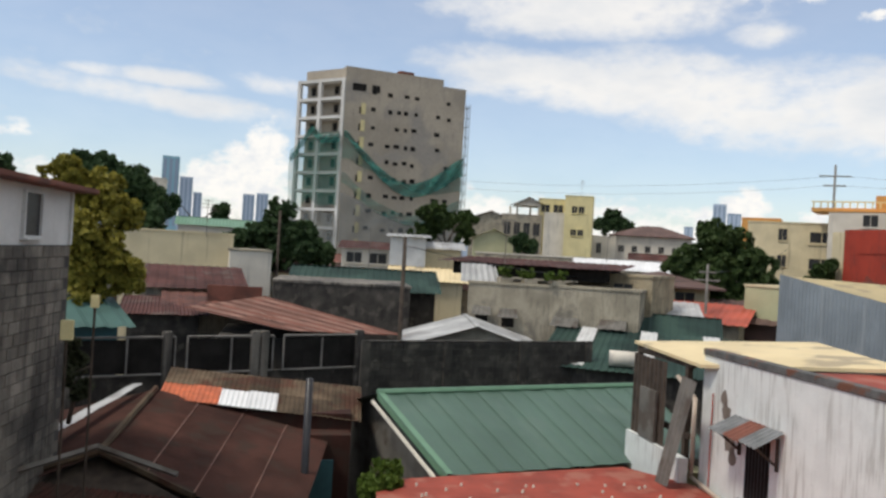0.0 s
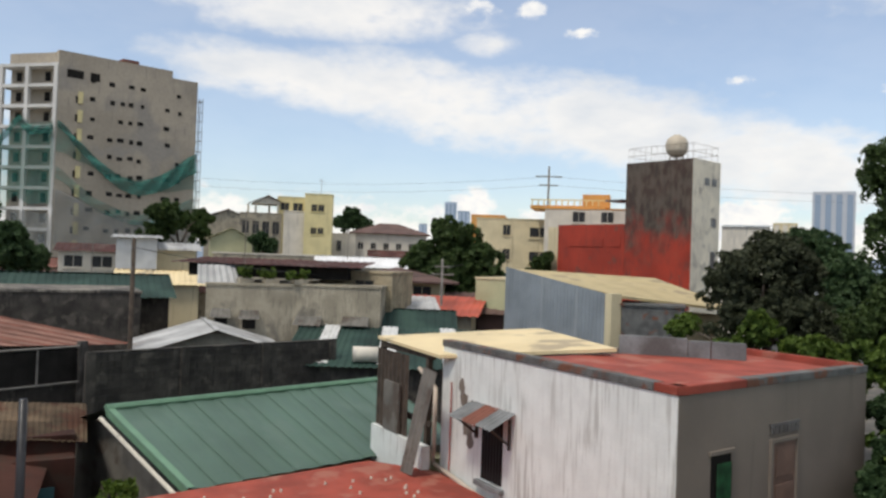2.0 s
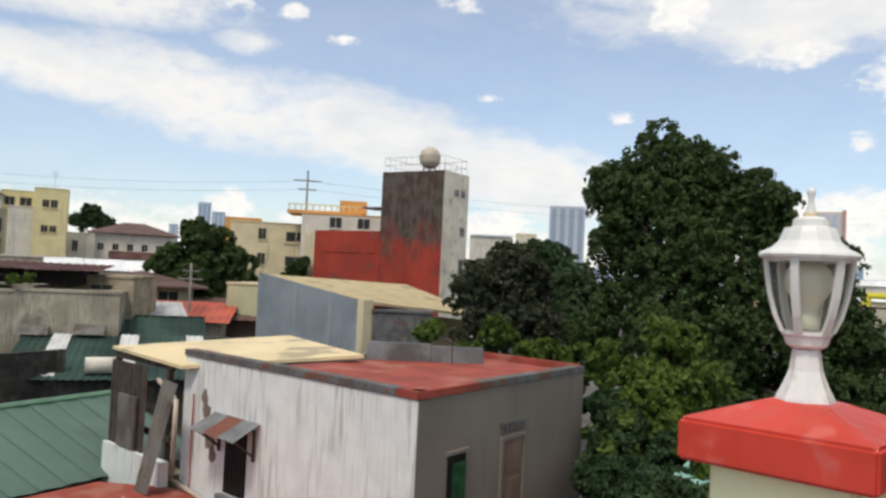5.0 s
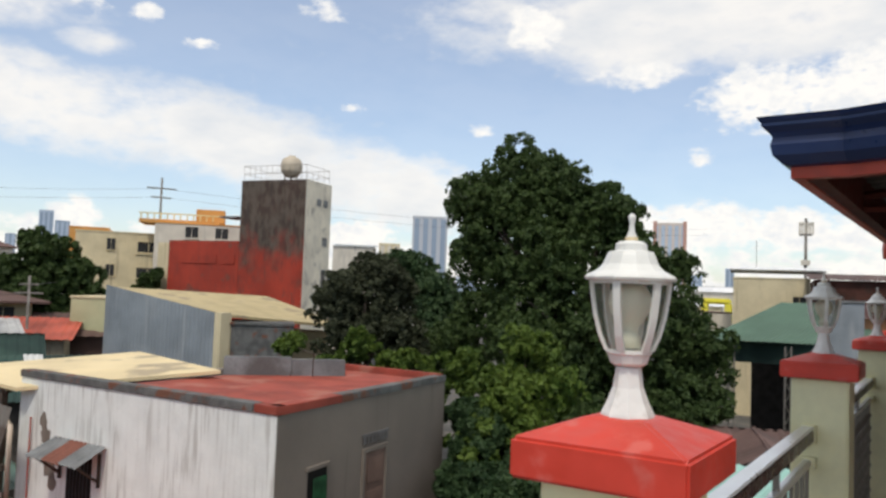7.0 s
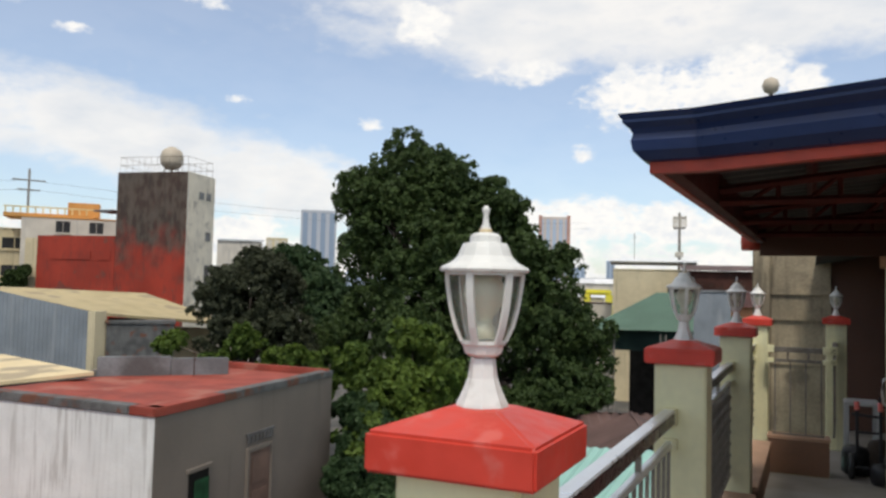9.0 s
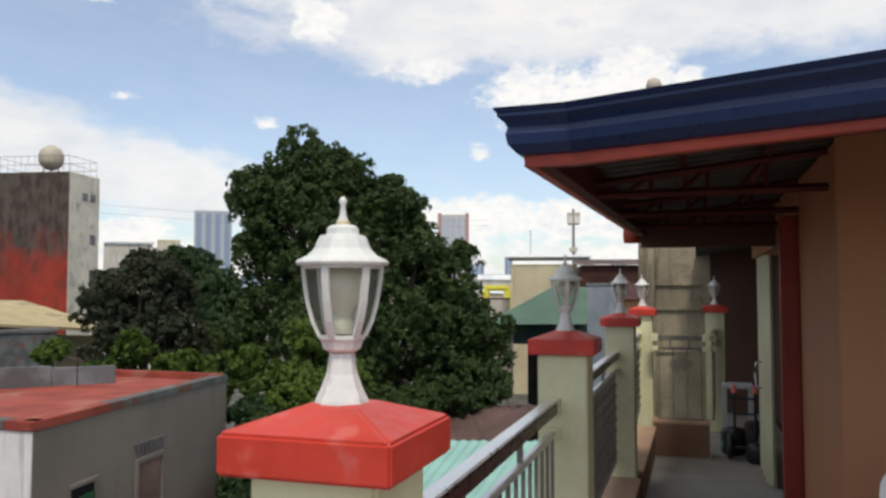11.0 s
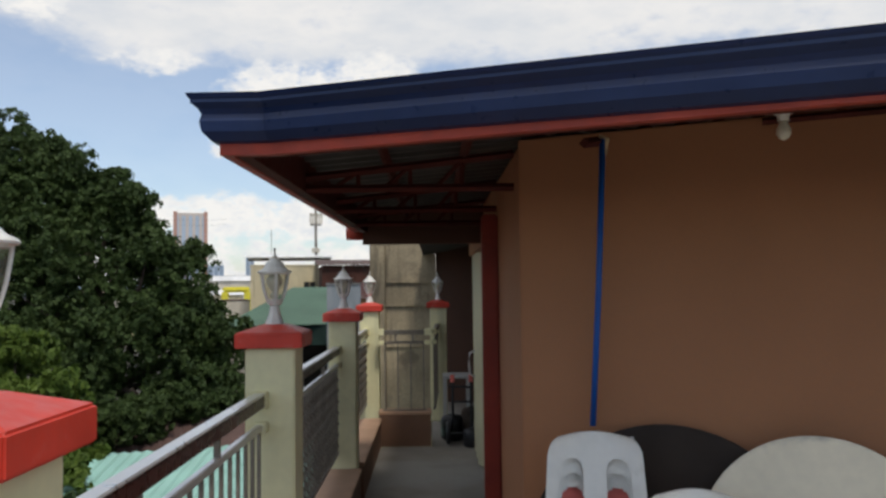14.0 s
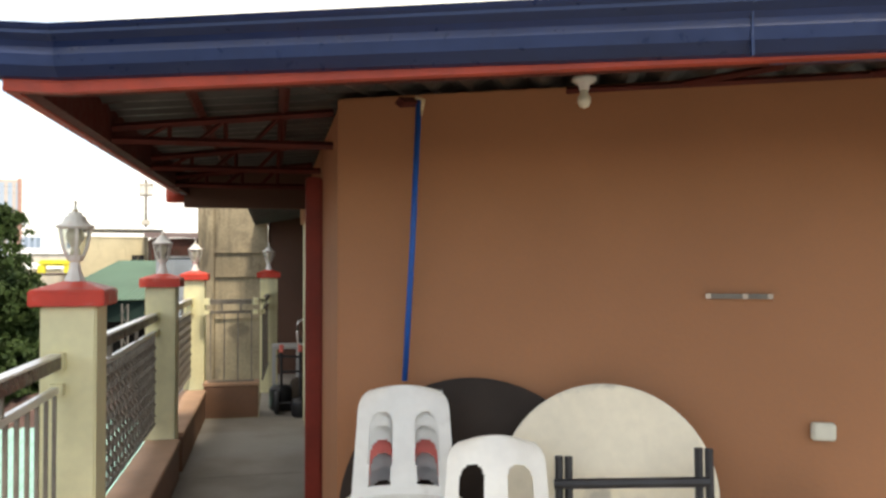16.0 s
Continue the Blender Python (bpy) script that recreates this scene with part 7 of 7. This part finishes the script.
tree("young bright green tree below the terrace", -8.35, 16.07, 0.0, [(2.2, -2.1, 5.9, 0.52, 0.52, 0.48), (0.9, 0.6, 5.0, 0.84, 0.84, 0.78), (-0.4, -0.1, 4.7, 0.96, 0.96, 0.89), (-0.4, 1.0, 7.7, 0.86, 0.86, 0.80), (0.7, 0.5, 7.0, 0.66, 0.66, 0.61), (-0.3, -0.0, 6.5, 1.02, 1.02, 0.94), (-0.3, -1.2, 5.8, 0.85, 0.85, 0.78), (-2.3, 1.1, 7.2, 0.67, 0.67, 0.62), (0.8, -0.6, 5.8, 0.85, 0.85, 0.78), (-1.0, 0.7, 7.0, 0.76, 0.76, 0.70)], 42000, 0.17, "bright", 4, 0.16, "tree")
tree("low bright green tree behind the white house", -14.26, 18.08, 0.0, [(1.5, 0.2, 7.1, 0.59, 0.59, 0.54), (-0.3, 0.0, 7.6, 0.55, 0.55, 0.51), (0.4, 0.6, 6.9, 0.62, 0.62, 0.57), (-0.9, -0.5, 7.0, 0.55, 0.55, 0.51), (-2.6, -0.6, 7.4, 0.48, 0.48, 0.44), (1.9, 0.4, 6.4, 0.66, 0.66, 0.61)], 16000, 0.17, "bright", 5, 0.12, "tree")
tree("dusty brownish green tree beside the red building", -19.52, 24.58, 0.0, [(0.1, -0.2, 8.8, 1.76, 1.76, 1.62), (-0.9, -1.0, 8.2, 1.04, 1.04, 0.95), (1.1, 0.6, 7.4, 1.56, 1.56, 1.43), (-0.6, 0.6, 9.9, 0.90, 0.90, 0.83), (0.1, -1.4, 6.9, 1.20, 1.20, 1.11), (0.3, 1.3, 8.9, 1.07, 1.07, 0.98)], 42000, 0.18, "dull", 6, 0.25, "tree")
tree("mid green tree behind the dusty tree", -25.65, 37.24, 0.0, [(-0.8, 0.6, 10.4, 1.54, 1.54, 1.42), (1.1, -0.4, 8.8, 1.77, 1.77, 1.62), (-3.1, 1.5, 10.8, 0.90, 0.90, 0.83), (2.8, -1.7, 6.8, 1.69, 1.69, 1.55), (3.6, -3.4, 8.6, 1.5, 1.5, 1.4), (4.6, -4.2, 7.0, 1.6, 1.6, 1.5)], 30000, 0.26, "mid", 7, 0.25, "tree")
tree("yellowing green tree beside the block wall", -25.94, -5.86, 0.0, [(-0.5, -0.2, 10.2, 0.99, 0.99, 0.91), (0.5, -0.3, 8.8, 1.01, 1.01, 0.93), (-0.7, 0.3, 9.6, 0.76, 0.76, 0.70), (0.3, 0.5, 8.0, 0.90, 0.90, 0.83), (0.5, -0.2, 7.5, 0.87, 0.87, 0.80), (-0.3, -1.2, 10.7, 0.72, 0.72, 0.66), (0.2, 1.1, 7.6, 0.43, 0.43, 0.40)], 34000, 0.2, "gold", 8, 0.2, "tree")
tree("dark green tree behind the yellowing tree", -60.50, -12.43, 0.0, [(-0.2, -0.9, 12.7, 2.41, 2.41, 2.21), (0.2, -2.6, 13.3, 1.49, 1.49, 1.37), (-0.7, 1.2, 11.2, 1.99, 1.99, 1.83), (-0.5, 0.4, 12.6, 1.66, 1.66, 1.53), (1.3, 1.9, 9.9, 1.41, 1.41, 1.29)], 20000, 0.42, "mid", 9, 0.4, "tree")
tree("dark distant tree top over the roofs", -71.05, -24.54, 0.0, [(-0.2, 0.5, 14.1, 1.10, 1.10, 1.02), (0.2, -0.5, 13.7, 1.25, 1.25, 1.15)], 1500, 0.8, "mid", 10, 0.3, "tree")
tree("round dark green tree among the roofs", -43.01, 25.20, 0.0, [(-0.5, -0.2, 9.5, 2.41, 2.41, 2.22), (-1.3, -1.7, 8.8, 1.41, 1.41, 1.29), (0.4, 1.4, 9.1, 1.47, 1.47, 1.35), (-0.6, -0.3, 10.7, 1.34, 1.34, 1.23), (1.6, 1.4, 8.1, 0.92, 0.92, 0.84), (0.4, -0.6, 7.6, 1.80, 1.80, 1.66)], 34000, 0.32, "big", 11, 0.3, "tree")
tree("wide green tree in front of the tower", -71.47, -1.34, 0.0, [(-0.6, -2.2, 8.9, 2.17, 2.17, 1.99), (1.3, 1.8, 8.7, 2.44, 2.44, 2.24), (-2.7, -0.1, 11.4, 1.39, 1.39, 1.28), (1.3, 4.1, 8.1, 1.17, 1.17, 1.08), (-0.5, -3.6, 8.3, 1.45, 1.45, 1.33), (1.3, -0.1, 7.6, 1.87, 1.87, 1.72), (1.3, -4.2, 8.0, 1.5, 1.5, 1.4), (1.2, -1.2, 9.6, 1.9, 1.9, 1.8), (1.2, 0.1, 11.5, 1.4, 1.4, 1.4), (1.3, 3.3, 8.0, 1.6, 1.6, 1.5)], 32000, 0.40, "mid", 12, 0.3, "tree")
tree("dark tree at the foot of the tower", -98.77, 18.99, 0.0, [(2.0, -2.3, 13.3, 2.10, 2.10, 1.93), (1.8, -3.2, 11.4, 1.84, 1.84, 1.69), (2.3, -0.5, 12.4, 1.57, 1.57, 1.45), (-3.1, 3.2, 13.3, 1.53, 1.53, 1.41), (-3.1, 2.9, 11.6, 1.74, 1.74, 1.60)], 5000, 0.9, "big", 13, 0.3, "tree")
tree("distant tree on the skyline", -129.26, 54.29, 0.0, [(-0.0, -0.0, 16.2, 1.87, 1.87, 1.72), (-0.7, -1.7, 14.8, 1.69, 1.69, 1.55), (0.8, 1.8, 15.2, 1.87, 1.87, 1.72)], 2500, 1.1, "mid", 14, 0.3, "tree")
tree("small palm like tree among the houses", -78.78, 23.52, 0.0, [(-0.2, -0.5, 10.5, 1.10, 1.10, 1.01), (0.2, 0.5, 10.0, 0.77, 0.77, 0.71)], 2500, 0.7, "mid", 15, 0.2, "tree")
tree("small dark tree beside the red building", -50.16, 36.85, 0.0, [(-0.0, -0.1, 9.0, 0.83, 0.83, 0.76), (0.3, 0.5, 9.5, 0.66, 0.66, 0.61), (-0.3, -0.4, 8.3, 0.75, 0.75, 0.69)], 3000, 0.5, "big", 16, 0.2, "tree")
tree("small tree among the far low houses", -84.56, -9.93, 0.0, [(5.3, -2.0, 12.1, 1.07, 1.07, 0.98), (-5.3, 2.0, 11.9, 1.08, 1.08, 1.00)], 2500, 0.8, "mid", 17, 0.2, "tree")
tree("low green bush growing between the roofs", -15.24, 1.99, 4.0, [(-0.3, 0.1, 0.7, 0.27, 0.27, 0.25), (0.1, -0.2, 0.6, 0.24, 0.24, 0.22), (0.2, 0.1, 0.6, 0.22, 0.22, 0.20)], 2500, 0.22, "bright", 18, 0.06, "bush")
tree("dusty weeds growing on the wall foot", -16.92, -4.15, 5.5, [(-0.2, -0.0, 1.0, 0.26, 0.26, 0.24), (0.3, -0.1, 0.7, 0.23, 0.23, 0.21), (0.2, 0.2, 0.5, 0.20, 0.20, 0.19), (-0.2, -0.1, 1.3, 0.16, 0.16, 0.15)], 2500, 0.2, "dull", 19, 0.05, "bush")
tree("dark leafy tree filling the yard beside the white house", -8.18, 14.54, 0.0, [(-0.4, 0.3, 6.1, 0.71, 0.71, 0.65), (-0.2, -0.7, 5.3, 0.64, 0.64, 0.59), (0.6, -0.3, 5.4, 0.75, 0.75, 0.69), (-1.3, 1.0, 6.5, 0.54, 0.54, 0.50), (0.9, 0.5, 5.9, 0.66, 0.66, 0.61), (0.4, -0.9, 5.0, 0.62, 0.62, 0.57), (1.1, -1.2, 5.2, 0.5, 0.5, 0.45), (1.6, -0.6, 5.5, 0.5, 0.5, 0.45), (1.5, -1.3, 4.9, 0.5, 0.5, 0.5), (2.90, -4.46, 6.40, 0.36, 0.36, 0.32), (3.22, -4.30, 6.36, 0.36, 0.36, 0.32), (3.60, -4.13, 6.37, 0.36, 0.36, 0.32)], 40000, 0.18, "mid", 20, 0.14, "tree")
tree("dark undergrowth at the big tree's foot", -9.12, 25.85, 0.0, [(-0.1, -0.2, 5.1, 0.99, 0.99, 0.91), (0.9, 1.2, 5.2, 0.84, 0.84, 0.78), (-0.6, -1.5, 4.9, 0.87, 0.87, 0.80), (-1.5, -1.9, 5.3, 0.78, 0.78, 0.72), (1.4, 2.4, 5.3, 0.68, 0.68, 0.62)], 16000, 0.2, "big", 21, 0.12, "tree")
tree("green tree seen past the lantern foot", -6.79, 15.66, 0.0, [(-0.0, 0.2, 5.6, 0.45, 0.45, 0.42), (0.2, 0.3, 5.9, 0.30, 0.30, 0.27), (-0.2, -0.4, 5.5, 0.50, 0.50, 0.46)], 9000, 0.17, "bright", 22, 0.12, "tree")
